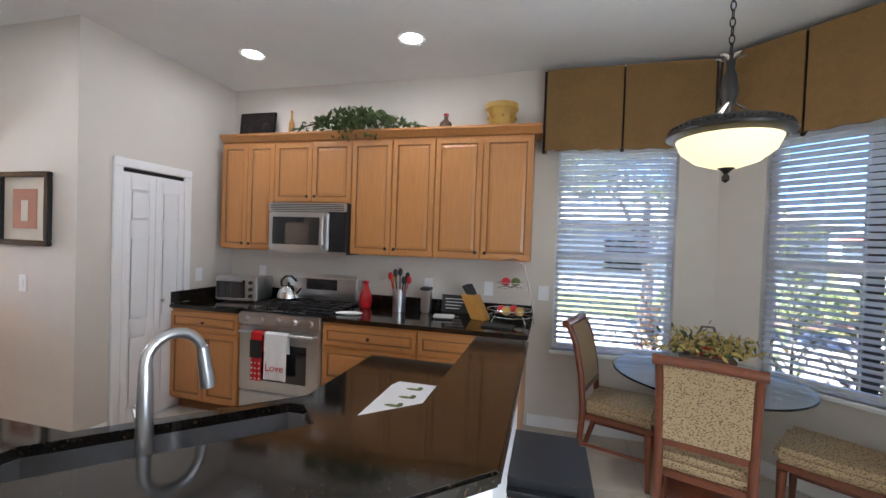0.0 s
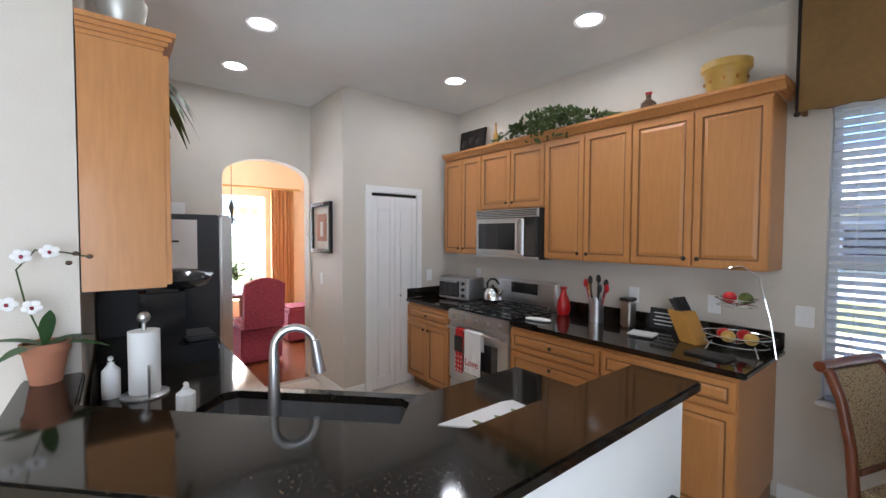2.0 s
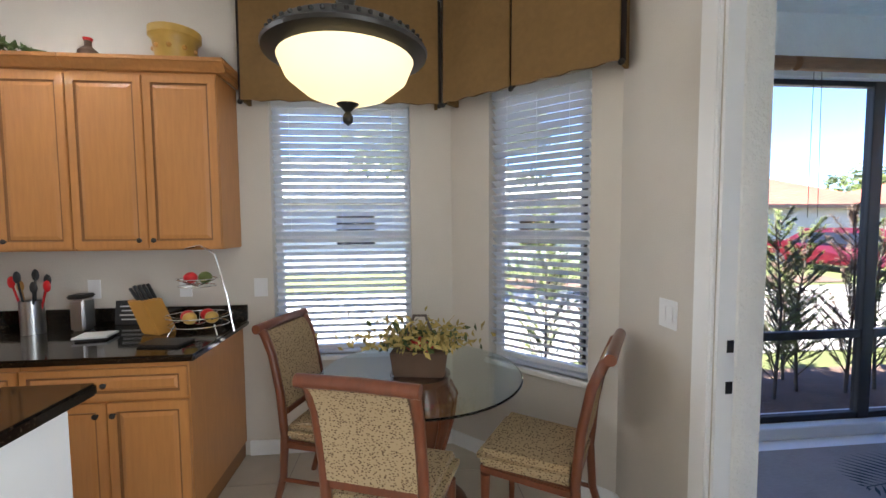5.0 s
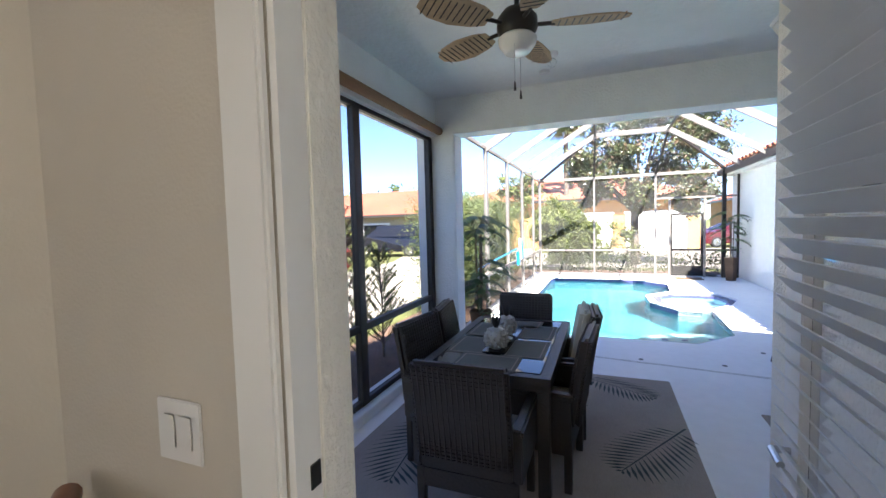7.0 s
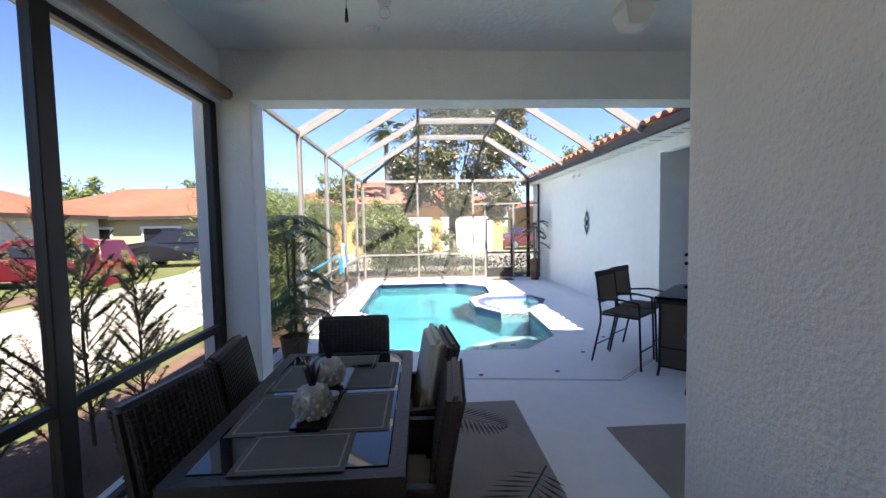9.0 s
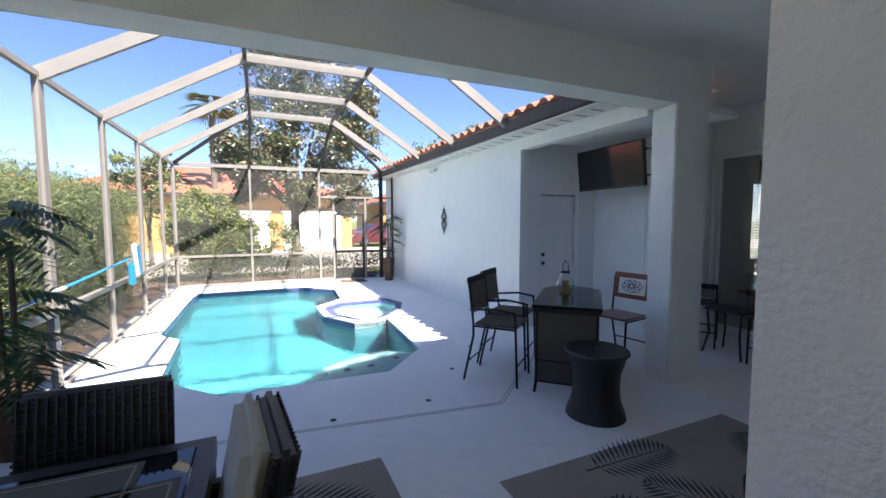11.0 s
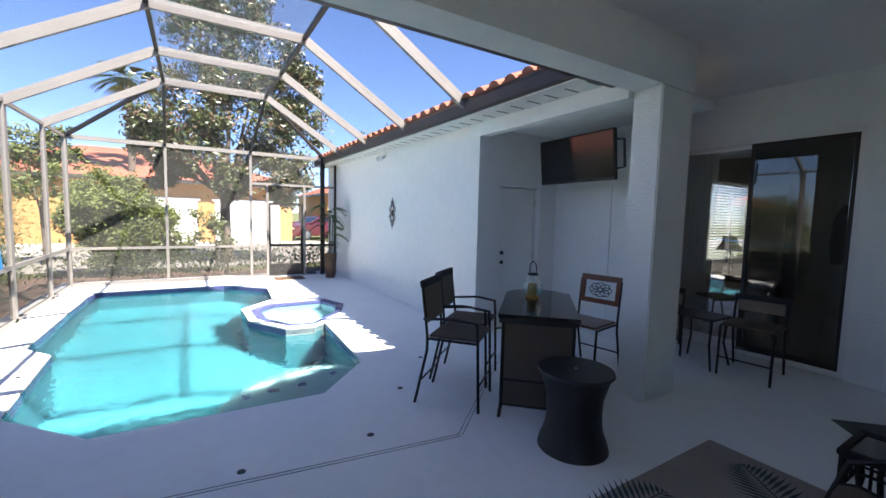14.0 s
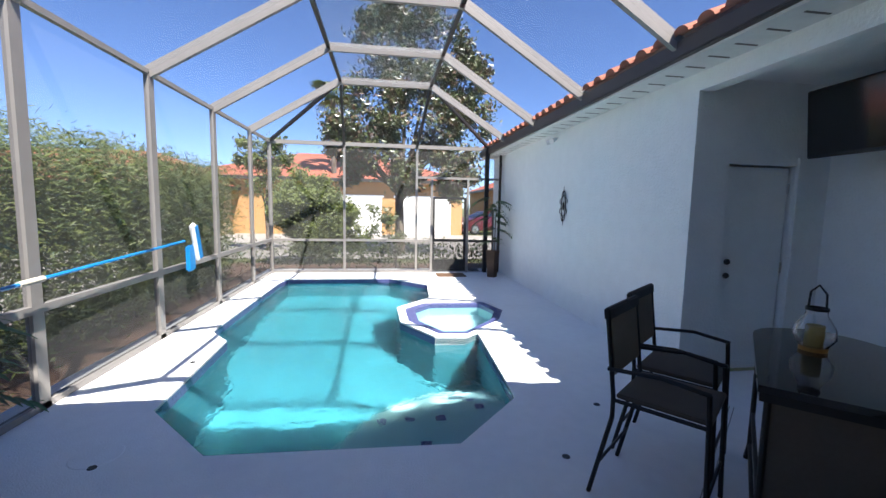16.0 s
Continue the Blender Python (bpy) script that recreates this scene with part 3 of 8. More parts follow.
# screen door and transom
bar("transom", (FARX, 0.3, 2.1), (FARX, -1.6, 2.1), 0.05, 0.05)
bar("door_post", (FARX, -0.02, FL), (FARX, -0.02, 2.1), 0.05, 0.06)
bar("door_post", (FARX, -0.86, FL), (FARX, -0.86, 2.1), 0.05, 0.06)
bar("chair_rail", (FARX, -0.88, 0.66), (FARX, -1.6, 0.66), 0.05, 0.05, "cage_dark")
bar("chair_rail", (FARX, 0.32, 0.66), (FARX, 0.0, 0.66), 0.05, 0.05)
sd = thing("screen_door", "dark framed screen door with a kick plate", "screen door", pose(FARX + 0.03, -0.44, FL))
for nm, b in (("door_stile", (-0.4, -0.34, 0.03, 1.75)), ("door_stile", (0.34, 0.4, 0.03, 1.75))):
    part(nm, box(B(), -0.015, 0.015, b[0], b[1], b[2], b[3], 0.004), "cage_dark", sd)
for z in (0.03, 0.72, 1.7):
    part("door_rail", box(B(), -0.014, 0.014, -0.34, 0.34, z, z + 0.06, 0.003), "cage_dark", sd)
part("kick_plate", box(B(), -0.006, 0.006, -0.34, 0.34, 0.09, 0.3), "cage_dark", sd)
def quad(name, pts, m, parent=None):
    bm = B()
    bm.faces.new([bm.verts.new(p) for p in pts])
    return part(name, bm, m, parent or cage)
XS = FX + [FARX]
for a, b in zip(XS, XS[1:]):
    quad("screen", ((a, LY, 0.69), (b, LY, 0.69), (b, LY, EZ), (a, LY, EZ)), "screen")
    quad("screen", ((a, LY, FL), (b, LY, FL), (b, LY, 0.64), (a, LY, 0.64)), "screen_low")
for a, b in zip(FX, FX[1:]):
    quad("screen", ((a, LY, EZ), (b, LY, EZ), (b, JL, TZ), (a, JL, TZ)), "screen")
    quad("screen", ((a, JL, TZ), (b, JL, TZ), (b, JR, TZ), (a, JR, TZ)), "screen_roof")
    quad("screen", ((a, JR, TZ), (b, JR, TZ), (b, RY, EZ), (a, RY, EZ)), "screen")
quad("screen", ((13.1, LY, EZ), (FARX, LY, EZ), (13.1, JL, TZ)), "screen")
quad("screen", ((13.1, RY, EZ), (FARX, RY, EZ), (13.1, JR, TZ)), "screen")
quad("screen", ((13.1, JL, TZ), (FARX, LY, EZ), (FARX, MY[0], EZ)), "screen")
quad("screen", ((13.1, JL, TZ), (FARX, MY[0], EZ), (FARX, MY[1], EZ), (13.1, JR, TZ)), "screen")
quad("screen", ((13.1, JR, TZ), (FARX, MY[1], EZ), (FARX, RY, EZ)), "screen")
ys = [LY] + MY + [-0.02, -0.86, -1.3, -1.62]
for a, b in zip(ys, ys[1:]):
    quad("screen", ((FARX, a, 0.69), (FARX, b, 0.69), (FARX, b, EZ), (FARX, a, EZ)), "screen")
    quad("screen", ((FARX, a, FL), (FARX, b, FL), (FARX, b, 0.64), (FARX, a, 0.64)), "screen_low")
# screen of the covered patio
ls = thing("lanai_screen", "dark framed full-height insect screen of the covered patio", "screen")
for x in (2.2, 4.4, 5.93):
    part("post", box(B(), x - 0.05, x + 0.05, 3.55, 3.61, FL + 0.09, 2.54, 0.004), "cage_dark", ls)
for a, b in ((2.25, 4.35), (4.45, 5.88)):
    part("rail", box(B(), a, b, 3.555, 3.605, 0.64, 0.70, 0.004), "cage_dark", ls)
    part("rail", box(B(), a, b, 3.555, 3.605, FL + 0.09, FL + 0.14, 0.004), "cage_dark", ls)
    part("rail", box(B(), a, b, 3.555, 3.605, 2.50, 2.54, 0.004), "cage_dark", ls)
    quad("screen", ((a, 3.58, FL + 0.14), (b, 3.58, FL + 0.14), (b, 3.58, 2.5), (a, 3.58, 2.5)), "screen_lanai", ls)

def blade(bm, base_, direction, length, width, droop, n=7):
    base_, d = Vector(base_), Vector(direction).normalized()
    side = d.cross(Vector((0, 0, 1)))
    side = side.normalized() if side.length > 0.01 else Vector((1, 0, 0))
    prev = None
    for k in range(n + 1):
        t = k / n
        c = base_ + d * length * t + Vector((0, 0, -droop * t * t))
        w = width * math.sin(math.pi * min(0.98, 0.12 + 0.86 * t)) * 0.5
        cur = (bm.verts.new(c - side * w), bm.verts.new(c + Vector((0, 0, -0.15 * w))), bm.verts.new(c + side * w))
        if prev:
            bm.faces.new((prev[0], prev[1], cur[1], cur[0]))
            bm.faces.new((prev[1], prev[2], cur[2], cur[1]))
        prev = cur

# ---- lamps ----
def spot_lamp(name, at, power, size, color):
    d = bpy.data.lights.new(name, 'AREA')
    d.shape, d.size, d.energy, d.color = 'DISK', size, power, color
    o = new(name, d)
    o.matrix_world = pose(*at)
    return o
def point_lamp(name, at, power, size, color):
    d = bpy.data.lights.new(name, 'POINT')
    d.shadow_soft_size, d.energy, d.color = size, power, color
    o = new(name, d)
    o.location = at
    return o
WARM = (1.0, 0.86, 0.70)
# The last two are unseen, added behind the camera to brighten the room.
DL = [(-1.0, 2.87), (-2.35, 2.88), (-3.25, 1.26), (-2.39, 1.245), (-0.6, -1.2), (0.9, -0.9)]
for i, (x, y) in enumerate(DL):
    dl = thing("downlight", "round white recessed ceiling downlight, switched on", "ceiling light", pose(x, y, CEIL), "kitchen downlights")
    part("ring", lathe(B(), [(0.075, -0.002), (0.095, -0.010), (0.10, -0.002), (0.095, 0.0)], 28), "trim", dl, smooth=True)
    part("lens", lathe(B(), [(0.001, -0.003), (0.074, -0.003), (0.074, 0.0), (0.001, 0.0)], 24), "downlight", dl)
    spot_lamp("downlight_lamp", (x, y, CEIL - 0.02), 0.38, 0.15, (1.0, 0.97, 0.94))
def window_lamp(name, at, rz, w, h, power):
    d = bpy.data.lights.new(name, 'AREA')
    d.shape, d.size, d.size_y, d.energy, d.color = 'RECTANGLE', w, h, power, (0.93, 0.97, 1.0)
    o = new(name, d)
    o.matrix_world = pose(*at, 90, 0, rz)
    return o

window_lamp("family_window_light", (2.10, -0.875, 1.15), 90, 2.5, 2.15, 9.8)
fw = new("window_family")
tagged(fw, "white framed wide family room window", "window", kind="structure")
for a, b, c_, d_ in ((-2.15, -2.09, 0.05, 2.25), (0.34, 0.40, 0.05, 2.25), (-2.09, 0.34, 0.05, 0.11), (-2.09, 0.34, 2.19, 2.25), (-0.91, -0.85, 0.11, 2.19)):
    part("window_frame", box(B(), 2.02, 2.07, a, b, c_, d_, 0.004), "trim", fw)

# ---- windows with blinds ----
def window(at, rz, w, z0, z1, tilt, suffix):
    win = new("window_" + suffix)
    win.matrix_basis = pose(*at, 0, 0, rz)
    tagged(win, "white framed single-hung window with white blinds", "window", kind="structure")
    for a, b, c, d in ((0, 0.04, z0, z1), (w - 0.04, w, z0, z1), (0.04, w - 0.04, z0, z0 + 0.04), (0.04, w - 0.04, z1 - 0.04, z1)):
        part("window_frame", box(B(), a, b, 0.08, 0.13, c, d, 0.004), "trim", win)
    zm = z0 + (z1 - z0) * 0.48
    part("meeting_rail", box(B(), 0.04, w - 0.04, 0.085, 0.125, zm - 0.03, zm + 0.02, 0.004), "trim", win)
    for a, b in ((z0 + 0.04, zm - 0.03), (zm + 0.02, z1 - 0.04)):
        pane = part("pane", box(B(), 0.04, w - 0.04, 0.10, 0.106, a, b), "glass", win)
        pane.visible_shadow = False
    part("window_sill", box(B(), -0.02, w + 0.02, -0.035, 0.08, z0 - 0.03, z0, 0.006), "trim", win)
    bl = thing("window_blind", "white horizontal slat blind, lowered and tilted open", "window blind", pose(*at, 0, 0, rz), "nook blinds")
    part("head_rail", box(B(), 0.01, w - 0.01, 0.005, 0.06, z1 - 0.05, z1 - 0.003, 0.004), "blind", bl)
    me = None
    nsl = int((z1 - z0 - 0.09) / 0.044)
    for i in range(nsl):
        z = z1 - 0.075 - i * 0.044
        if me is None:
            s = B()
            box(s, 0.012, w - 0.012, -0.025, 0.025, -0.0016, 0.0016)
            ob = part("slat", s, "blind", bl)
            me = ob.data
        else:
            ob = new("slat", me)
            ob.parent = bl
        ob.matrix_basis = pose(0, 0.033, z, tilt)
    part("bottom_rail", box(B(), 0.012, w - 0.012, 0.01, 0.055, z0 + 0.004, z0 + 0.022, 0.003), "blind", bl)
    for x in (0.12, w / 2, w - 0.12):
        part("ladder_cord", rod(B(), (x, 0.006, z0 + 0.02), (x, 0.006, z1 - 0.05), 0.0016, 5), "blind", bl)
window((0.06, 3.58, 0), 0, 0.895, 0.66, 2.33, -34, "1")
window((1.443, 3.367, 0), -45, 0.445 * D45, 0.66, 2.33, -34, "2")

# ---- valances ----
def valance(at, rz, w, cuts):
    v = thing("window_valance", "ochre brown pleated fabric box valance above the window", "valance", pose(*at, 0, 0, rz), "nook valances")
    xs = [0] + cuts + [w]
    for i, (a, b) in enumerate(zip(xs, xs[1:])):
        s = B()
        z0, z1 = 2.27, 2.91
        n = 10
        front, back = [], []
        for k in range(n + 1):
            u = a + 0.008 + (b - a - 0.016) * k / n
            y = -0.005 * math.sin(math.pi * k / n)
            low = z0 + 0.006 * math.sin(k * 2.1 + i)
            front.append((s.verts.new((u, y - 0.012, low)), s.verts.new((u, y, z1))))
            back.append((s.verts.new((u, y + 0.006, low)), s.verts.new((u, y + 0.012, z1))))
        for k in range(n):
            s.faces.new((front[k][0], front[k + 1][0], front[k + 1][1], front[k][1]))
            s.faces.new((back[k][0], back[k][1], back[k + 1][1], back[k + 1][0]))
            s.faces.new((front[k][0], back[k][0], back[k + 1][0], front[k + 1][0]))
            s.faces.new((front[k][1], front[k + 1][1], back[k + 1][1], back[k][1]))
        part("cloth_panel", s, "valance", v, smooth=True)
    for c in cuts + [0.0, w]:
        part("pleat", box(B(), c - 0.012, c + 0.012, 0.013, 0.03, 2.272, 2.905), "pleat", v)
    part("valance_board", box(B(), 0, w, 0.03, 0.135, 2.89, 2.91), "valance", v)
    for x in (0.012, w - 0.012):
        part("return_panel", box(B(), x - 0.010, x + 0.010, 0.03, 0.135, 2.272, 2.89), "valance", v)
    for x in [0.0] + cuts + [w]:
        part("tassel_knob", ball(B(), (x, 0.0, 2.262), 0.016, 10), "bronze", v)
valance((-0.06, 3.44, 0), 0, 1.20, [0.58])
valance((1.16, 3.42, 0), -45, 1.06, [0.48])

# ---- kitchen cabinets ----
def door_mesh(w, h, th=0.02, frame_w=0.055):
    bm = B()
    box(bm, 0, w, -th, 0, 0, h, 0.003)
    bm.faces.ensure_lookup_table()
    f = max((f for f in bm.faces if f.normal.y < -0.9), key=lambda q: q.calc_area())
    fw = min(frame_w, h * 0.28)
    bmesh.ops.inset_individual(bm, faces=[f], thickness=fw, depth=0)
    r1 = bmesh.ops.inset_individual(bm, faces=[f], thickness=0.006, depth=-0.007)
    r2 = bmesh.ops.inset_individual(bm, faces=[f], thickness=0.010, depth=0.0)
    bmesh.ops.inset_individual(bm, faces=[f], thickness=min(0.028, h * 0.12), depth=0.006)
    for q in r1["faces"] + r2["faces"]:
        q.material_index = 1
    return bm
def add_door(unit, x, z, w, h, handle, front):
    d = part("door" if h > 0.25 else "drawer_front", door_mesh(w, h), "maple", unit)
    d.data.materials.append(M["maple_groove"])
    d.location = (x, front, z)
    hx, hz = handle
    k = B()
    rod(k, (hx, -0.02, hz), (hx, -0.034, hz), 0.005, 8)
    lathe(k, [(0.002, 0), (0.013, 0.002), (0.014, 0.007), (0.008, 0.012), (0.001, 0.013)], 14)
    for v in k.verts:
        if v.co.y > -0.019 and abs(v.co.x) < 0.02 and v.co.z < 0.02:
            v.co = Vector((hx + v.co.x, -0.034 - v.co.z, hz + v.co.y))
    part("knob", k, "bronze", d, smooth=True)
    return d
def upper(x0, x1, z0, z1, label, crown_ends=(0, 0)):
    u = thing("wall_cabinet", label, "cabinet", pose(x0, 3.58, 0), "kitchen wall cabinets")
    w, dep = x1 - x0, 0.28
    part("body", box(B(), 0.001, w - 0.001, -dep, -0.002, z0, z1, 0.003), "maple", u)
    for s in (0, 1):
        dw = w / 2 - 0.006
        hx = dw - 0.035 if s == 0 else 0.035
        add_door(u, 0.004 + s * (w / 2), z0 + 0.012, dw, z1 - z0 - 0.03, (hx, 0.045), -dep)
    c = B()
    prof = [(0.0, 0.0), (-0.02, 0.005), (-0.028, 0.02), (-0.05, 0.045), (-0.06, 0.05), (-0.06, 0.07), (0.0, 0.07)]
    lo, hi = -0.0 - crown_ends[0] * 0.055, w + crown_ends[1] * 0.055
    for a, b in zip(prof, prof[1:]):
        pts = [(lo, -dep + a[0], z1 + a[1]), (hi, -dep + a[0], z1 + a[1]), (hi, -dep + b[0], z1 + b[1]), (lo, -dep + b[0], z1 + b[1])]
        c.faces.new([c.verts.new(p) for p in pts])
    c.faces.new([c.verts.new(p) for p in ((lo, -dep - 0.06, z1 + 0.07), (hi, -dep - 0.06, z1 + 0.07), (hi, -0.01, z1 + 0.07), (lo, -0.01, z1 + 0.07))])
    if crown_ends[1]:
        for k in range(3):
            box(c, w + 0.002, w + 0.02 + 0.017 * k, -dep - 0.01 - 0.015 * k, -0.01, z1 + 0.02 * k, z1 + 0.02 * k + 0.028)
    part("crown_moulding", c, "maple", u)
    return u
upper(-2.99, -2.422, 1.385, 2.37, "tall maple wall cabinet with two raised-panel doors")
upper(-2.42, -1.656, 1.82, 2.37, "short maple wall cabinet above the microwave")
upper(-1.654, -0.912, 1.385, 2.37, "tall maple wall cabinet with two raised-panel doors")
upper(-0.91, -0.13, 1.385, 2.37, "tall maple wall cabinet at the end of the row", (0, 1))
def base(x0, x1, label, drawers=1):
    u = thing("base_cabinet", label, "cabinet", pose(x0, 3.58, 0), "kitchen base cabinets")
    w, dep = x1 - x0, 0.69
    part("body", box(B(), 0.001, w - 0.001, -dep, -0.002, 0.1, 0.875, 0.003), "maple", u)
    part("toe_kick", box(B(), 0.01, w - 0.01, -dep + 0.07, -0.01, 0, 0.1), "maple_groove", u)
    add_door(u, 0.005, 0.70, w - 0.01, 0.15, (w / 2, 0.075), -dep)
    if drawers == 1:
        for s in (0, 1):
            dw = w / 2 - 0.006
            add_door(u, 0.004 + s * (w / 2), 0.12, dw, 0.565, (dw - 0.035 if s == 0 else 0.035, 0.51), -dep)
    else:
        add_door(u, 0.005, 0.42, w - 0.01, 0.265, (w / 2, 0.2), -dep)
        add_door(u, 0.005, 0.12, w - 0.01, 0.285, (w / 2, 0.21), -dep)
base(-3.10, -2.412, "maple base cabinet beside the range")
base(-1.648, -0.885, "maple base cabinet with wide drawers", 2)
base(-0.883, -0.14, "maple base cabinet with one drawer above doors")

# counters
ct = B()
box(ct, -3.118, -2.412, 2.86, 3.578, 0.876, 0.91, 0.008)
solo("countertop", ct, "granite", "polished black granite countertop beside the range", "countertop")
ct = B()
box(ct, -1.648, -0.10, 2.855, 3.578, 0.876, 0.91, 0.008)
solo("countertop", ct, "granite", "long polished black granite countertop below the cabinets", "countertop")
solo("backsplash", box(B(), -1.65, -0.105, 3.556, 3.579, 0.911, 1.01, 0.003), "granite", "low black granite backsplash", "backsplash")
solo("backsplash", box(B(), -3.095, -2.41, 3.556, 3.579, 0.911, 1.01, 0.003), "granite", "low black granite backsplash", "backsplash")
solo("backsplash", box(B(), -3.119, -3.097, 2.87, 3.556, 0.911, 1.01, 0.003), "granite", "low black granite side splash", "backsplash")

# range
rg = thing("gas_range", "stainless steel gas range with black cooktop", "stove", pose(-2.03, 3.57, 0))
part("body", box(B(), -0.376, 0.376, -0.66, -0.01, 0.09, 0.90, 0.004), "steel", rg)
part("cooktop", box(B(), -0.38, 0.38, -0.68, -0.08, 0.90, 0.918, 0.006), "black_gloss", rg)
part("control_panel", box(B(), -0.376, 0.376, -0.715, -0.66, 0.80, 0.90, 0.012), "steel", rg)
for x in (-0.29, -0.15, 0.0, 0.15, 0.29):
    k = B(); rod(k, (x, -0.716, 0.85), (x, -0.745, 0.85), 0.026, 18, 0.021)
    part("burner_knob", k, "steel", rg, smooth=True)
part("oven_door", box(B(), -0.37, 0.37, -0.70, -0.662, 0.27, 0.79, 0.01), "steel", rg)
part("oven_window", box(B(), -0.25, 0.25, -0.704, -0.699, 0.36, 0.66, 0.002), "dark_glass", rg)
hb = B(); tube(hb, [(-0.33, -0.70, 0.745), (-0.33, -0.745, 0.75), (0.33, -0.745, 0.75), (0.33, -0.70, 0.745)], 0.012)
part("oven_handle", hb, "steel", rg, smooth=True)
part("drawer", box(B(), -0.37, 0.37, -0.69, -0.662, 0.10, 0.255, 0.008), "steel", rg)
bg = B(); box(bg, -0.376, 0.376, -0.085, -0.02, 0.918, 1.17, 0.03)
part("backguard", bg, "steel", rg, smooth=True)
part("display", box(B(), -0.16, 0.16, -0.09, -0.084, 1.03, 1.13, 0.004), "black_gloss", rg)
for sx in (-0.19, 0.19):
    g = B()
    for y in (-0.60, -0.49, -0.38, -0.27, -0.16):
        rod(g, (sx - 0.17, y, 0.945), (sx + 0.17, y, 0.945), 0.006, 6)
    for x in (sx - 0.17, sx, sx + 0.17):
        rod(g, (x, -0.60, 0.945), (x, -0.16, 0.945), 0.006, 6)
        for y in (-0.6, -0.16):
            rod(g, (x, y, 0.918), (x, y, 0.945), 0.006, 6)
    part("grate", g, "iron", rg)
# towels on the handle
def towel(name, label, x0, x1, z0, m, m2=None):
    s = B()
    n = 12
    for k in range(n):
        a, b = x0 + (x1 - x0) * k / n, x0 + (x1 - x0) * (k + 1) / n
        ya, yb = -0.770 - 0.004 * math.sin(k * 1.3), -0.770 - 0.004 * math.sin((k + 1) * 1.3)
        s.faces.new([s.verts.new(p) for p in ((a, ya, z0), (b, yb, z0), (b, -0.766, 0.755), (a, -0.766, 0.755))])
        s.faces.new([s.verts.new(p) for p in ((a, -0.766, 0.755), (b, -0.766, 0.755), (b, -0.735, 0.768), (a, -0.735, 0.768))])
        s.faces.new([s.verts.new(p) for p in ((a, -0.735, 0.768), (b, -0.735, 0.768), (b, -0.722, 0.60), (a, -0.722, 0.60))])
    bmesh.ops.remove_doubles(s, verts=s.verts[:], dist=0.001)
    bmesh.ops.solidify(s, geom=s.faces[:], thickness=0.003)
    tw = thing(name, label, "towel", pose(-2.03, 3.57, 0))
    part("cloth", s, m, tw)
    return tw
tw = towel("dish_towel", "white dish towel with red embroidered lettering on the oven handle", -0.08, 0.12, 0.40, "paper")
def text_part(word, size, at, m, parent, name="lettering"):
    cu = bpy.data.curves.new("lettering", 'FONT')
    cu.body, cu.size, cu.extrude, cu.align_x = word, size, 0.0006, 'CENTER'
    tmp = bpy.data.objects.new("lettering", cu)
    scene.collection.objects.link(tmp)
    me = bpy.data.meshes.new_from_object(tmp.evaluated_get(bpy.context.evaluated_depsgraph_get()))
    bpy.data.objects.remove(tmp)
    me.materials.clear()
    me.materials.append(M[m])
    o = new(name, me)
    o.parent = parent
    o.matrix_basis = at
    return o
text_part("Love", 0.085, pose(0.02, -0.7775, 0.47, 90), "red", tw)
tw = towel("oven_mitt", "red and black patterned oven mitt on the oven handle", -0.20, -0.10, 0.38, "red")
part("mitt_cuff", box(B(), -0.203, -0.097, -0.779, -0.774, 0.56, 0.70, 0.002), "black", tw)
for k in range(12):
    part("dot", ball(B(), (-0.185 + 0.035 * (k % 3), -0.776, 0.40 + 0.04 * (k // 3)), (0.008, 0.002, 0.008), 8), "paper", tw)

# microwave
mw = thing("microwave", "stainless steel microwave mounted over the range", "microwave", pose(-2.037, 3.575, 0))
part("body", box(B(), -0.378, 0.378, -0.34, 0, 1.375, 1.815, 0.006), "black", mw)
part("door", box(B(), -0.375, 0.22, -0.37, -0.342, 1.40, 1.735, 0.012), "steel", mw)
part("window", box(B(), -0.33, 0.13, -0.374, -0.369, 1.45, 1.69, 0.004), "dark_glass", mw)
part("keypad", box(B(), 0.225, 0.375, -0.37, -0.342, 1.40, 1.735, 0.008), "black_gloss", mw)
hh = B(); tube(hh, [(0.185, -0.372, 1.43), (0.19, -0.41, 1.46), (0.19, -0.415, 1.57), (0.19, -0.41, 1.68), (0.185, -0.372, 1.71)], 0.013)
part("handle", hh, "steel", mw, smooth=True)
part("vent_grille", box(B(), -0.378, 0.378, -0.365, -0.342, 1.742, 1.813, 0.004), "steel", mw)
for k in range(4):
    part("vent_slot", box(B(), -0.36, 0.36, -0.368, -0.364, 1.752 + 0.015 * k, 1.758 + 0.015 * k), "black", mw)
part("lower_trim", box(B(), -0.378, 0.378, -0.365, -0.342, 1.376, 1.398, 0.004), "steel", mw)

# ---- bar, sink counter, knee wall ----
BAR = [(-0.07, 0.95), (-0.07, 2.2), (-0.345, 2.2), (-0.345, 1.25), (-1.24, 0.36), (-1.645, 0.36), (-1.645, 0.18), (-0.86, 0.18)]
br = B(); slab(br, BAR, [], 0.99, 1.03)
bmesh.ops.bevel(br, geom=[e for e in br.edges if len(e.link_faces) == 2 and e.calc_face_angle(0) > 0.5], offset=0.007, segments=2, affect='EDGES')
solo("bar_countertop", br, "granite", "polished brown-black granite raised breakfast bar top", "countertop", smooth=False)
KN = [(-0.11, 1.16), (-0.11, 2.13), (-0.335, 2.13), (-0.335, 1.25), (-1.22, 0.37), (-1.645, 0.345), (-1.645, 0.30), (-0.97, 0.32)]
setting("wall_knee", slab(B(), KN, [], 0, 0.988), "trim", "white knee wall carrying the bar top", "wall")
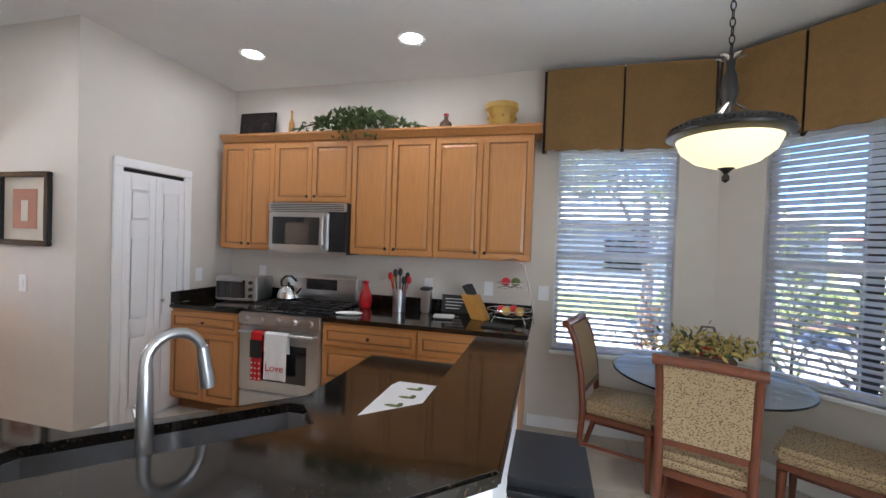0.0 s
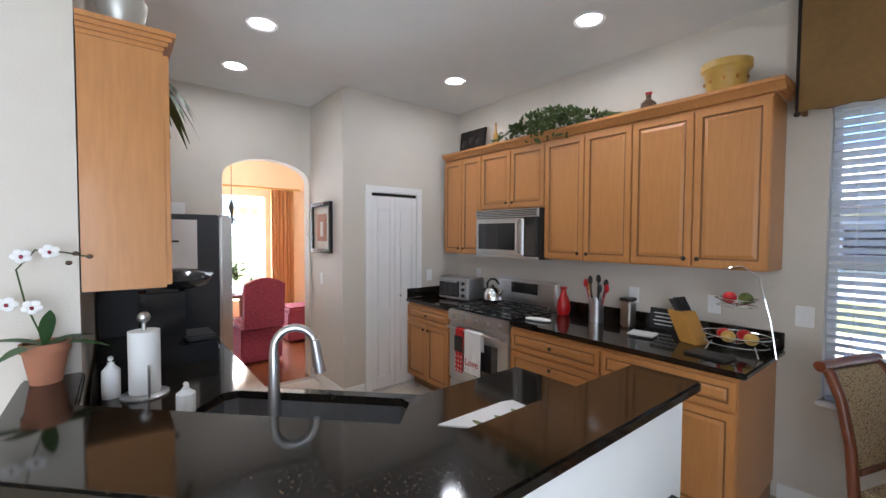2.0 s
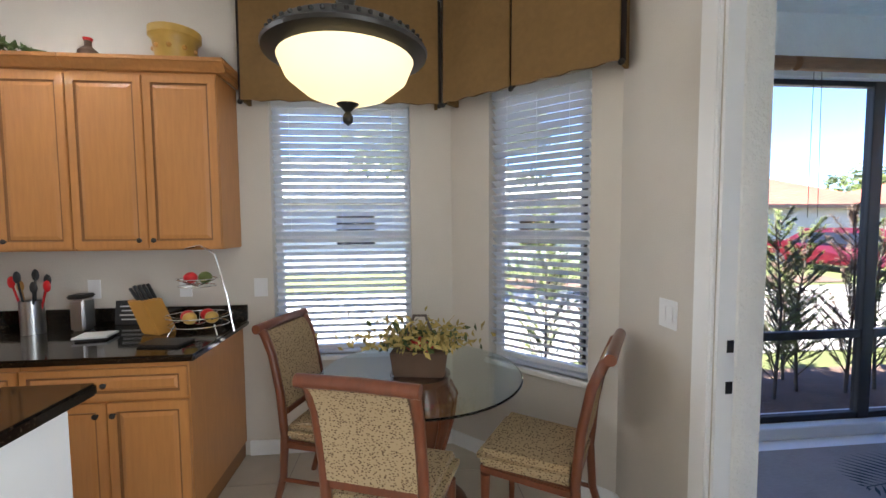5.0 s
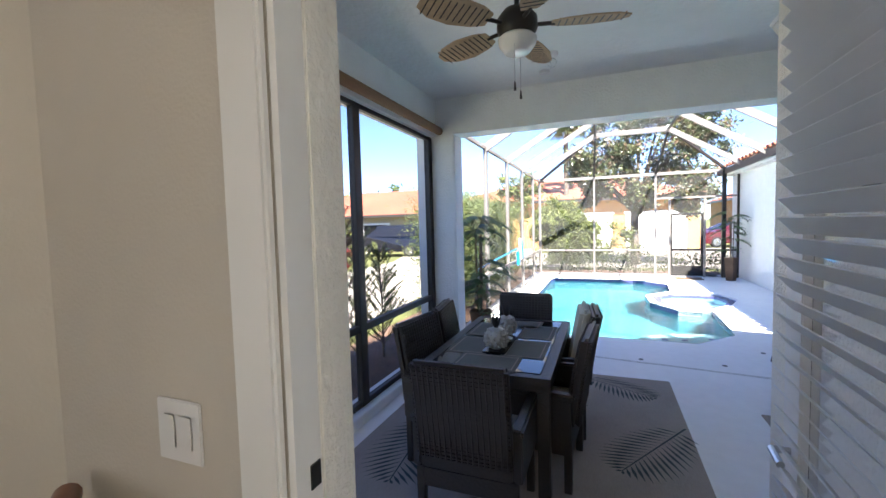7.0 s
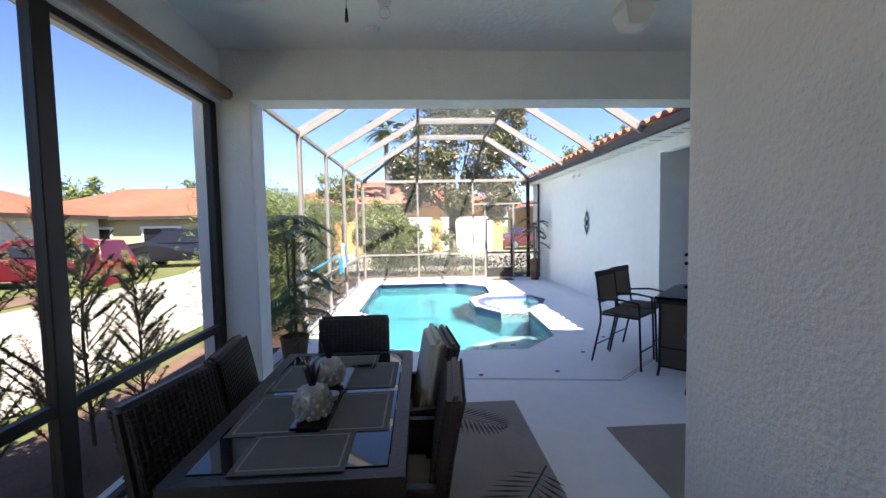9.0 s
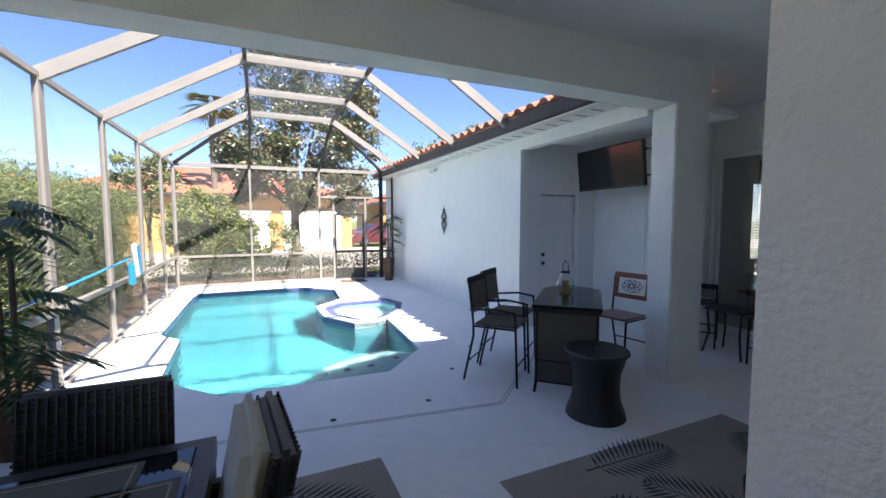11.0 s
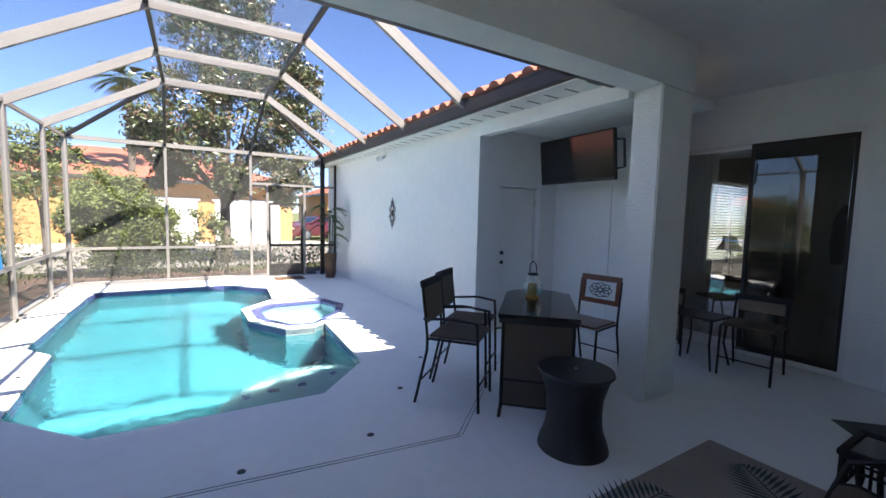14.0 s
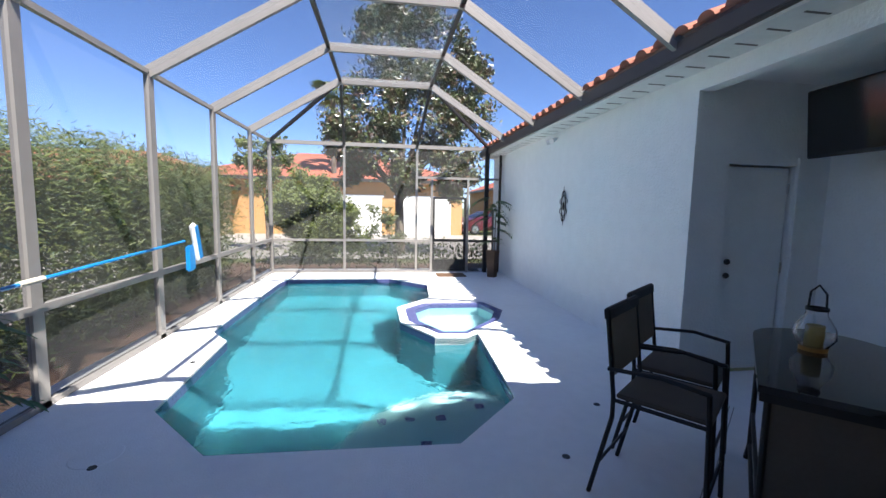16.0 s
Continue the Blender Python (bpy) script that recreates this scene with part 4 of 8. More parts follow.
LOW = [(-2.86, 0.37), (-1.66, 0.37), (-1.26, 0.40), (-0.36, 1.29), (-0.36, 2.06), (-0.87, 2.06), (-0.87, 1.46), (-1.36, 0.97), (-2.86, 0.97)]
ux, uy = math.sqrt(0.5), math.sqrt(0.5)
def diag(a, b):
    return (-0.62 + a * ux - b * ux - 0.42, 0.98 + a * uy + b * uy + 0.04)
SINK = [diag(a, b) for a, b in ((-0.36, -0.16), (0.36, -0.16), (0.40, -0.12), (0.40, 0.10), (0.36, 0.14), (-0.36, 0.14), (-0.40, 0.10), (-0.40, -0.12))]
lw = B(); slab(lw, LOW, [SINK], 0.876, 0.91)
solo("sink_countertop", lw, "granite", "polished black granite counter around the sink", "countertop")
snk = thing("kitchen_sink", "double-bowl stainless steel undermount sink", "sink")
SNK = [(-1.04 + (x + 1.04) * 0.985, 1.02 + (y - 1.02) * 0.985) for x, y in SINK]
sb = B()
for i in range(8):
    a, b = SNK[i], SNK[(i + 1) % 8]
    sb.faces.new([sb.verts.new(p) for p in ((*a, 0.877), (*b, 0.877), (*b, 0.70), (*a, 0.70))])
sb.faces.new([sb.verts.new((*p, 0.70)) for p in SNK])
part("bowl", sb, "sink_steel", snk)
dv = B(); box(dv, -0.012, 0.012, -0.155, 0.135, 0.70, 0.82, 0.005, Matrix.Translation((-1.04, 1.02, 0)) @ pose(0, 0, 0, 0, 0, 45))
part("divider", dv, "sink_steel", snk)
for a in (-0.2, 0.2):
    p = diag(a, 0.02)
    part("drain", lathe(B(), [(0.001, 0.004), (0.04, 0.004), (0.045, 0.0), (0.001, 0.0)], 18, (*p, 0.701)), "chrome", snk)
# scrolled bracket under the bar
cbk = B()
prof_ = [(0, 0), (0.17, 0), (0.17, -0.03), (0.145, -0.05), (0.13, -0.09), (0.10, -0.105), (0.075, -0.12), (0.065, -0.16), (0.045, -0.20), (0.02, -0.22), (0, -0.23)]
slab(cbk, prof_, [], -0.035, 0.035)
for v in cbk.verts:
    v.co = Vector((v.co.x, v.co.z, v.co.y))
corbel = thing("bar_bracket", "white carved scroll bracket under the bar top", "bracket", pose(-0.735, 0.545, 0.988, 0, 0, -45.7))
part("scroll_body", cbk, "trim", corbel)
part("back_plate", box(B(), -0.0, 0.012, -0.05, 0.05, -0.25, 0.0, 0.003), "trim", corbel)
# base under the sink counter
pc = B(); slab(pc, [(-2.84, 0.37), (-1.68, 0.37), (-1.25, 0.42), (-0.37, 1.3), (-0.37, 2.03), (-0.84, 2.03), (-0.84, 1.46), (-1.34, 0.94), (-2.84, 0.94)], [], 0.02, 0.69)
box(pc, -2.84, -1.72, 0.37, 0.94, 0.691, 0.874)
box(pc, -0.84, -0.37, 1.62, 2.03, 0.691, 0.874)
solo("peninsula_cabinet", pc, "maple", "maple base cabinets of the angled sink peninsula", "cabinet")
# faucet
fx, fy = -0.99, 0.90
fc = thing("kitchen_faucet", "tall brushed nickel pull-down gooseneck kitchen faucet", "faucet", pose(fx, fy, 0.91, 0, 0, 70))
part("base_ring", lathe(B(), [(0.028, 0), (0.028, 0.008), (0.02, 0.014), (0.001, 0.014)], 20), "steel", fc, smooth=True)
ft = B(); pts = [(0, 0, 0.01), (0, 0, 0.24)] + [(0.07 - 0.07 * math.cos(a), 0, 0.265 + 0.07 * math.sin(a)) for a in [math.pi * k / 10 for k in range(0, 10)]]
tube(ft, pts, [0.023, 0.017] + [0.0145] * 10, 14)
part("spout", ft, "steel", fc, smooth=True)
fh = B(); rod(fh, (0.139, 0, 0.285), (0.158, 0, 0.165), 0.0155, 14, 0.021)
part("spray_head", fh, "steel", fc, smooth=True)
fl = B(); tube(fl, [(0, 0.015, 0.08), (0, 0.045, 0.09), (0, 0.07, 0.13)], 0.006)
part("lever", fl, "steel", fc, smooth=True)
sp = B(); box(sp, -0.05, 0.05, -0.03, 0.03, 0, 0.022, 0.008)
sg = solo("sponge_cloth", sp, "red", "red and white striped sponge in the sink", "sponge", pose(-0.80, 1.03, 0.862, 0, 0, 40))
for k in range(3):
    part("stripe", box(B(), -0.04 + 0.03 * k, -0.025 + 0.03 * k, -0.031, 0.031, 0.0005, 0.0235), "paper", sg)
# cutting board
cbd = B(); slab(cbd, [(-0.60, 1.34), (-0.40, 1.53), (-0.40, 1.71), (-0.585, 1.71), (-0.60, 1.66)], [], 0.911, 0.917)
cb = solo("cutting_board", cbd, "white", "thin white cutting board with green herb motifs", "cutting board")
for k, (x, y) in enumerate(((-0.52, 1.46), (-0.5, 1.55), (-0.5, 1.64))):
    part("herb_motif", ball(B(), (x, y, 0.9172), (0.03, 0.012, 0.0012), 10), "leaf_light", cb)
    part("herb_motif", ball(B(), (x + 0.025, y + 0.012, 0.9172), (0.012, 0.022, 0.0012), 10), "leaf", cb)

# refrigerator
fr = thing("refrigerator", "black refrigerator with stainless steel front", "refrigerator", pose(-3.30, 0.36, 0))
part("body", box(B(), -0.42, 0.42, 0.0, 0.70, 0.02, 1.72, 0.008), "steel_dark", fr)
for x0, x1 in ((-0.418, -0.003), (0.003, 0.418)):
    d = part("door", box(B(), x0, x1, 0.705, 0.79, 0.05, 1.72, 0.015), "steel", fr)
    hx = x1 - 0.05 if x0 < -0.1 else x0 + 0.05
    h = B(); tube(h, [(hx, 0.79, 0.55), (hx, 0.84, 0.6), (hx, 0.845, 1.0), (hx, 0.84, 1.4), (hx, 0.79, 1.45)], 0.012)
    part("handle", h, "steel", d, smooth=True)
nt_ = thing("note_sheet", "white paper schedule in a clear sleeve on the refrigerator side", "paper note", pose(-2.876, 0.78, 1.50))
part("sleeve", box(B(), 0, 0.002, -0.14, 0.14, -0.18, 0.18), "white", nt_)
part("page", box(B(), 0.0022, 0.0035, -0.125, 0.125, -0.17, 0.09), "paper", nt_)
part("page_heading", box(B(), 0.0036, 0.0044, -0.10, 0.03, 0.02, 0.035), "leaf", nt_)
solo("storage_box", box(B(), -0.16, 0.16, -0.12, 0.12, 0, 0.09, 0.006), "white", "white cardboard box on top of the refrigerator", "box", pose(-3.2, 0.75, 1.72))

# wall cabinet beside the bar
uc2 = thing("wall_cabinet", "maple wall cabinet with its plain side panel towards the bar", "cabinet", pose(-1.655, 0.355, 0))
part("body", box(B(), -1.2, 0.0, 0.0, 0.285, 1.345, 2.37, 0.003), "maple", uc2)
for k in range(3):
    d = part("door", door_mesh(0.395, 1.0), "maple", uc2)
    d.data.materials.append(M["maple_groove"])
    d.matrix_basis = pose(-0.003 - 0.4 * k, 0.285, 1.357, 0, 0, 180)
    part("knob", ball(B(), (0.035, -0.03, 0.05), 0.013, 10), "bronze", d, smooth=True)
c = B()
for k in range(4):
    box(c, -1.2, 0.004 + 0.014 * k, 0.0, 0.287 + 0.014 * k, 2.37 + 0.018 * k, 2.37 + 0.018 * (k + 1) + 0.002)
part("crown_moulding", c, "maple", uc2)

vs_ = thing("decor_urn", "grey mottled urn on top of the wall cabinet", "urn", pose(-1.82, 0.50, 2.445))
part("urn", lathe(B(), [(0.05, 0), (0.06, 0.02), (0.09, 0.10), (0.10, 0.16), (0.06, 0.22), (0.055, 0.26), (0.08, 0.28), (0.001, 0.28)], 20), "pewter", vs_, smooth=True)
hp = thing("trailing_plant", "green trailing plant on top of the wall cabinet", "plant", pose(-2.55, 0.60, 2.445))
part("pot", lathe(B(), [(0.06, 0), (0.08, 0.10), (0.001, 0.10)], 16), "terracotta", hp)
for k in range(9):
    l = B(); blade(l, (0.0, 0.0, 0.10), (math.cos(k * 0.7), 0.9 + 0.3 * math.sin(k), 0.3 * math.sin(k * 1.9)), 0.30, 0.07, 0.32)
    part("leaf", l, "leaf", hp, smooth=True)
# coffee maker on its drawer, paper towel, soaps, orchid
cm = thing("coffee_maker", "black single-serve coffee maker with chrome trim", "coffee maker", pose(-2.12, 0.70, 1.005))
part("body", box(B(), -0.12, 0.12, -0.15, 0.05, 0, 0.30, 0.03), "black_gloss", cm, smooth=True)
part("head", ball(B(), (0, 0.02, 0.33), (0.14, 0.17, 0.06), 20), "black_gloss", cm, smooth=True)
part("chrome_lid", box(B(), -0.07, 0.07, 0.10, 0.19, 0.345, 0.365, 0.008), "chrome", cm)
part("drip_tray", box(B(), -0.11, 0.11, 0.05, 0.19, 0, 0.03, 0.01), "black", cm)
pdn = thing("pod_drawer", "black coffee pod drawer stand on the counter", "coffee pod drawer", pose(-2.12, 0.70, 0.911))
part("shell", box(B(), -0.17, 0.17, -0.16, 0.19, 0, 0.09, 0.008), "black_gloss", pdn)
for k in range(6):
    part("pod", rod(B(), (-0.14 + 0.056 * k, 0.191, 0.05), (-0.14 + 0.056 * k, 0.197, 0.05), 0.02, 12), "chrome", pdn)
pt = thing("paper_towel_holder", "white paper towel roll on a steel holder", "paper towel", pose(-1.57, 0.55, 0.911))
part("base", lathe(B(), [(0.085, 0), (0.085, 0.008), (0.07, 0.014), (0.001, 0.014)], 28), "steel", pt, smooth=True)
part("roll", lathe(B(), [(0.02, 0.016), (0.055, 0.016), (0.056, 0.27), (0.02, 0.27)], 28), "paper", pt, smooth=True)
part("rod", rod(B(), (0, 0, 0.27), (0, 0, 0.31), 0.008, 10), "steel", pt)
part("finial", ball(B(), (0, 0, 0.325), 0.024, 14), "steel", pt, smooth=True)
part("tension_arm", tube(B(), [(0.08, 0.01, 0.01), (0.08, 0.01, 0.13), (0.075, 0.01, 0.14)], 0.005), "steel", pt)
def pump(x, y, z, h, m, label):
    b = thing("soap_dispenser", label, "soap dispenser", pose(x, y, z))
    part("bottle", lathe(B(), [(0.03, 0), (0.032, 0.01), (0.032, h * 0.7), (0.012, h * 0.85), (0.012, h * 0.9), (0.001, h * 0.9)], 18), m, b, smooth=True)
    part("pump_head", box(B(), -0.012, 0.035, -0.009, 0.009, h * 0.98, h * 1.06, 0.004), "white", b)
    part("stem", rod(B(), (0, 0, h * 0.88), (0, 0, h), 0.005, 8), "white", b)
pump(-1.62, 0.44, 0.911, 0.16, "white", "white pump soap bottle beside the paper towel")
pump(-1.26, 0.66, 0.911, 0.11, "white", "small white pump soap dispenser by the sink")
ob = thing("orchid_pot", "white orchid in a terracotta pot on the bar", "potted plant", pose(-1.572, 0.255, 1.03))
part("pot", lathe(B(), [(0.045, 0), (0.065, 0.12), (0.072, 0.12), (0.072, 0.15), (0.062, 0.15), (0.06, 0.13), (0.001, 0.13)], 24), "terracotta", ob, smooth=True)
for d_ in ((1, -0.6, 0.35), (-0.6, 1, 0.4), (0.3, 1, 0.25), (-0.2, -1, 0.5), (0.1, 0.1, 1.2)):
    l = B(); blade(l, (0, 0, 0.14), d_, 0.2, 0.06, 0.07)
    part("leaf", l, "palm", ob, smooth=True)
stem = [(0, 0, 0.14), (0.0, -0.05, 0.3), (0.0, -0.07, 0.42), (0.0, -0.02, 0.49), (0.0, 0.06, 0.48), (0.0, 0.13, 0.46)]
part("stem", tube(B(), stem, 0.003, 6), "leaf", ob)
for i, p in enumerate(((0.0, -0.095, 0.30), (0.012, -0.03, 0.285), (0.0, -0.055, 0.47), (0.01, 0.02, 0.485))):
    fb = B()
    for k in range(5):
        a = math.tau * k / 5 + i
        ball(fb, (p[0] + 0.01, p[1] + 0.017 * math.cos(a), p[2] + 0.015 * math.sin(a)), (0.004, 0.014, 0.012), 8)
    fo = part("flower", fb, "paper", ob, smooth=True)
    part("flower_centre", ball(B(), (p[0] + 0.016, p[1], p[2] - 0.003), (0.004, 0.006, 0.007), 8), "red_cloth", fo, "dark pink flower centre")
for y_, z_ in ((0.09, 0.475), (0.13, 0.462), (0.07, 0.44)):
    part("bud", ball(B(), (0.0, y_, z_), (0.008, 0.011, 0.009), 8), "leaf_rust", ob, "reddish closed bud", True)

# things on the counter
toast = thing("toaster_oven", "silver toaster oven with dark glass door", "toaster oven", pose(-2.72, 3.30, 0.911, 0, 0, 8))
part("body", box(B(), -0.2, 0.2, -0.14, 0.14, 0.015, 0.23, 0.012), "steel", toast)
part("glass_door", box(B(), -0.185, 0.09, -0.148, -0.14, 0.04, 0.2, 0.004), "dark_glass", toast)
part("door_handle", rod(B(), (-0.17, -0.165, 0.195), (0.075, -0.165, 0.195), 0.007, 8), "steel", toast)
for k in range(3):
    part("dial", rod(B(), (0.145, -0.14, 0.06 + 0.06 * k), (0.145, -0.157, 0.06 + 0.06 * k), 0.017, 14), "black", toast)
kt = thing("tea_kettle", "polished steel whistling tea kettle on the range", "kettle", pose(-2.24, 3.28, 0.952))
part("body", lathe(B(), [(0.08, 0), (0.095, 0.02), (0.09, 0.07), (0.06, 0.12), (0.03, 0.135), (0.001, 0.135)], 28), "chrome", kt, smooth=True)
part("handle", tube(B(), [(-0.07, 0, 0.11), (-0.075, 0, 0.17), (-0.03, 0, 0.21), (0.03, 0, 0.21), (0.08, 0, 0.17)], 0.011), "black", kt, smooth=True)
part("spout", rod(B(), (0.07, 0, 0.06), (0.13, 0, 0.12), 0.02, 12, 0.011), "chrome", kt, smooth=True)
part("lid_knob", ball(B(), (0, 0, 0.145), 0.013, 10), "black", kt, smooth=True)
vz = B(); lathe(vz, [(0.045, 0), (0.058, 0.05), (0.05, 0.12), (0.028, 0.17), (0.02, 0.21), (0.035, 0.235), (0.001, 0.24)], 22)
solo("red_pitcher", vz, "red", "glossy red ceramic pitcher on the counter", "pitcher", pose(-1.56, 3.44, 0.911), smooth=True)
ut = thing("utensil_holder", "steel utensil holder full of kitchen tools", "utensil holder", pose(-1.22, 3.38, 0.911))
part("canister", lathe(B(), [(0.055, 0), (0.055, 0.19), (0.05, 0.19), (0.05, 0.02), (0.001, 0.02)], 24), "steel", ut, smooth=True)
for k in range(7):
    a = math.tau * k / 7
    tip = (0.085 * math.cos(a), 0.06 * math.sin(a), 0.27 + 0.03 * (k % 3))
    m = ("red", "black", "black", "gold_wood", "red", "black", "black")[k]
    u_ = B(); rod(u_, (0.02 * math.cos(a), 0.02 * math.sin(a), 0.03), tip, 0.006, 6); ball(u_, tip, (0.022, 0.008, 0.035), 8)
    part("utensil", u_, m, ut, smooth=True)
gr = thing("can_opener", "brushed steel electric can opener on the counter", "can opener", pose(-0.99, 3.43, 0.911))
part("body", box(B(), -0.04, 0.04, -0.05, 0.05, 0, 0.19, 0.012), "steel", gr, smooth=True)
part("head", box(B(), -0.045, 0.045, -0.06, 0.05, 0.19, 0.215, 0.008), "black", gr)
kb = thing("knife_block", "honey wood knife block with black-handled knives", "knife block", pose(-0.50, 3.30, 0.911, 0, 0, -20))
kk = B(); box(kk, -0.06, 0.06, -0.05, 0.07, 0, 0.19, 0.006)
for v in kk.verts:
    v.co.x -= v.co.z * 0.55
part("block", kk, "gold_wood", kb)
for r_ in range(2):
    for k in range(4):
        part("knife_handle", rod(B(), (-0.10 + 0.03 * r_, -0.03 + 0.027 * k, 0.185), (-0.155 + 0.03 * r_, -0.03 + 0.027 * k, 0.255 + 0.015 * r_), 0.009, 8), "black", kb)
sgn = thing("chalk_sign", "small black sign with white writing against the backsplash", "sign", pose(-0.76, 3.53, 0.911, -8))
part("board", box(B(), -0.12, 0.12, -0.008, 0.008, 0, 0.15, 0.003), "black", sgn)
for k in range(4):
    part("writing_line", box(B(), -0.09 + 0.01 * (k % 2), 0.085 - 0.015 * k, -0.0105, -0.009, 0.11 - 0.027 * k, 0.118 - 0.027 * k), "paper", sgn)
solo("spoon_rest", ball(B(), (0, 0, 0.012), (0.11, 0.045, 0.014), 16), "white", "white ceramic spoon rest on the counter", "spoon rest", pose(-1.52, 3.05, 0.911, 0, 0, 15), smooth=True)
sc = thing("kitchen_scale", "small white kitchen scale on the counter", "kitchen scale", pose(-0.78, 3.22, 0.911, 0, 0, 10))
part("platform", box(B(), -0.085, 0.085, -0.07, 0.07, 0.012, 0.022, 0.006), "white", sc)
part("foot", box(B(), -0.07, 0.07, -0.055, 0.055, 0, 0.012), "black", sc)
solo("trivet", box(B(), -0.11, 0.11, -0.07, 0.07, 0, 0.012, 0.004), "black", "black square trivet on the counter", "trivet", pose(-0.33, 3.06, 0.911, 0, 0, -8))
fb_ = thing("fruit_basket", "two-tier chrome wire fruit basket with apples", "fruit basket", pose(-0.27, 3.28, 0.911))
for z, r_ in ((0.05, 0.16), (0.10, 0.175), (0.27, 0.10), (0.31, 0.11)):
    part("wire_ring", tube(B(), [(r_ * math.cos(a), 0.8 * r_ * math.sin(a), z) for a in [math.tau * k / 24 for k in range(25)]], 0.0028, 5), "chrome", fb_)
for k in range(10):
    a = math.tau * k / 10
    part("wire", rod(B(), (0.0, 0.0, 0.045), (0.175 * math.cos(a), 0.14 * math.sin(a), 0.10), 0.0018, 5), "chrome", fb_)
    part("wire", rod(B(), (0, 0, 0.265), (0.11 * math.cos(a), 0.088 * math.sin(a), 0.31), 0.0018, 5), "chrome", fb_)
part("arch_frame", tube(B(), [(0.19, 0, 0), (0.16, 0, 0.2), (0.10, 0, 0.45), (0.02, 0, 0.50), (-0.06, 0, 0.48)], 0.005), "chrome", fb_, smooth=True)
for x in (-0.13, 0.13):
    part("foot", rod(B(), (x, -0.08, 0), (x * 0.8, -0.05, 0.055), 0.004, 6), "chrome", fb_)
FRUIT = [(-0.06, 0, 0.095, "red"), (0.03, 0.04, 0.095, "red"), (-0.02, -0.06, 0.095, "yellow_pot"), (0.08, -0.02, 0.09, "yellow_pot"), (-0.035, 0, 0.315, "red"), (0.04, 0.01, 0.315, "leaf_light")]
for x, y, z, m in FRUIT:
    solo("apple", ball(B(), (0, 0, 0), (0.037, 0.037, 0.034), 14), m, "ripe apple in the wire basket", "fruit", pose(-0.27 + x, 3.28 + y, 0.911 + z), "fruit in the basket", True)
def plate(x, y, z, rz, n, w=0.075):
    p = thing("wall_switch", "white wall plate with a rocker switch", "wall plate", pose(x, y, z, 0, 0, rz))
    part("cover", box(B(), -w / 2, w / 2, -0.006, 0, -0.06, 0.06, 0.002), "white", p)
    for k in range(n):
        cx = (k - (n - 1) / 2) * 0.045
        part("rocker", box(B(), cx - 0.015, cx + 0.015, -0.009, -0.005, -0.033, 0.033, 0.002), "white", p)
plate(-0.02, 3.58, 1.12, 0, 1, 0.085)
plate(-0.48, 3.58, 1.13, 0, 1)
plate(-1.02, 3.58, 1.13, 0, 1)
plate(-2.75, 3.58, 1.16, 0, 1)
plate(-3.12, 3.17, 1.14, 90, 1)
plate(-3.62, 2.15, 1.12, 0, 1)
plate(2.0, 2.42, 1.14, -90, 2, 0.115)
# top of the cabinets
pic = thing("wall_plaque", "dark carved decorative panel on top of the cabinets", "decor", pose(-2.80, 3.50, 2.44, -6))
part("board", box(B(), -0.20, 0.20, -0.012, 0.012, 0, 0.28, 0.006), "pleat", pic)
for k in range(3):
    part("carving", ball(B(), (-0.11 + 0.11 * k, -0.012, 0.13 + 0.03 * (k % 2)), (0.045, 0.008, 0.045), 12), "bronze", pic, smooth=True)
def bottle(x, y, label, m, h, r_, cap):
    b = thing("decor_bottle", label, "bottle", pose(x, y, 2.44))
    part("body", lathe(B(), [(r_, 0), (r_ * 1.1, h * 0.2), (r_, h * 0.5), (r_ * 0.35, h * 0.7), (r_ * 0.35, h * 0.9), (0.001, h * 0.9)], 18), m, b, smooth=True)
    part("stopper", lathe(B(), [(r_ * 0.4, h * 0.9), (r_ * 0.5, h), (0.001, h)], 12), cap, b)
bottle(-2.34, 3.40, "slim amber oil bottle on the cabinet top", "gold_wood", 0.24, 0.025, "gold_wood")
bottle(-0.87, 3.42, "small dark syrup bottle with a red cap", "leaf_rust", 0.15, 0.05, "red")
yp = thing("ceramic_pot", "ochre glazed ceramic pot on top of the cabinets", "pot", pose(-0.40, 3.42, 2.44))
part("pot", lathe(B(), [(0.085, 0), (0.10, 0.02), (0.115, 0.14), (0.135, 0.16), (0.135, 0.20), (0.12, 0.20), (0.105, 0.16), (0.001, 0.15)], 28), "yellow_pot", yp, smooth=True)
for a in range(0, 360, 40):
    part("motif", ball(B(), (0.108 * math.cos(radians(a)), 0.108 * math.sin(radians(a)), 0.09), (0.014, 0.014, 0.014), 8), "gold_wood", yp)
iv = thing("ivy_garland", "trailing green ivy garland along the cabinet top", "plant", pose(-1.62, 3.30, 2.44))
random.seed(4)
part("vine", tube(B(), [(-0.65, -0.02, 0.02), (-0.3, -0.06, 0.08), (0.0, -0.05, 0.12), (0.3, -0.03, 0.07), (0.62, 0, 0.02)], 0.006, 6), "leaf_dark", iv)
def leaf_cloud(pts_fn, count, size, seed, slim=0.45):
    rnd = random.Random(seed)
    vs, fs = [], []
    for _ in range(count):
        c, sc_ = pts_fn(rnd)
        c = Vector(c)
        ax = Vector((rnd.gauss(0, 1), rnd.gauss(0, 1), rnd.gauss(0, 1))).normalized()
        bx = ax.orthogonal().normalized()
        s_ = size * sc_ * rnd.uniform(0.6, 1.3)
        i = len(vs)
        nrm = ax.cross(bx) * s_ * 0.4 * slim
        vs += [c - ax * s_, c + bx * s_ * slim + nrm, c + ax * s_, c - bx * s_ * slim + nrm]
        fs += [(i, i + 1, i + 2, i + 3)]
    return vs, fs
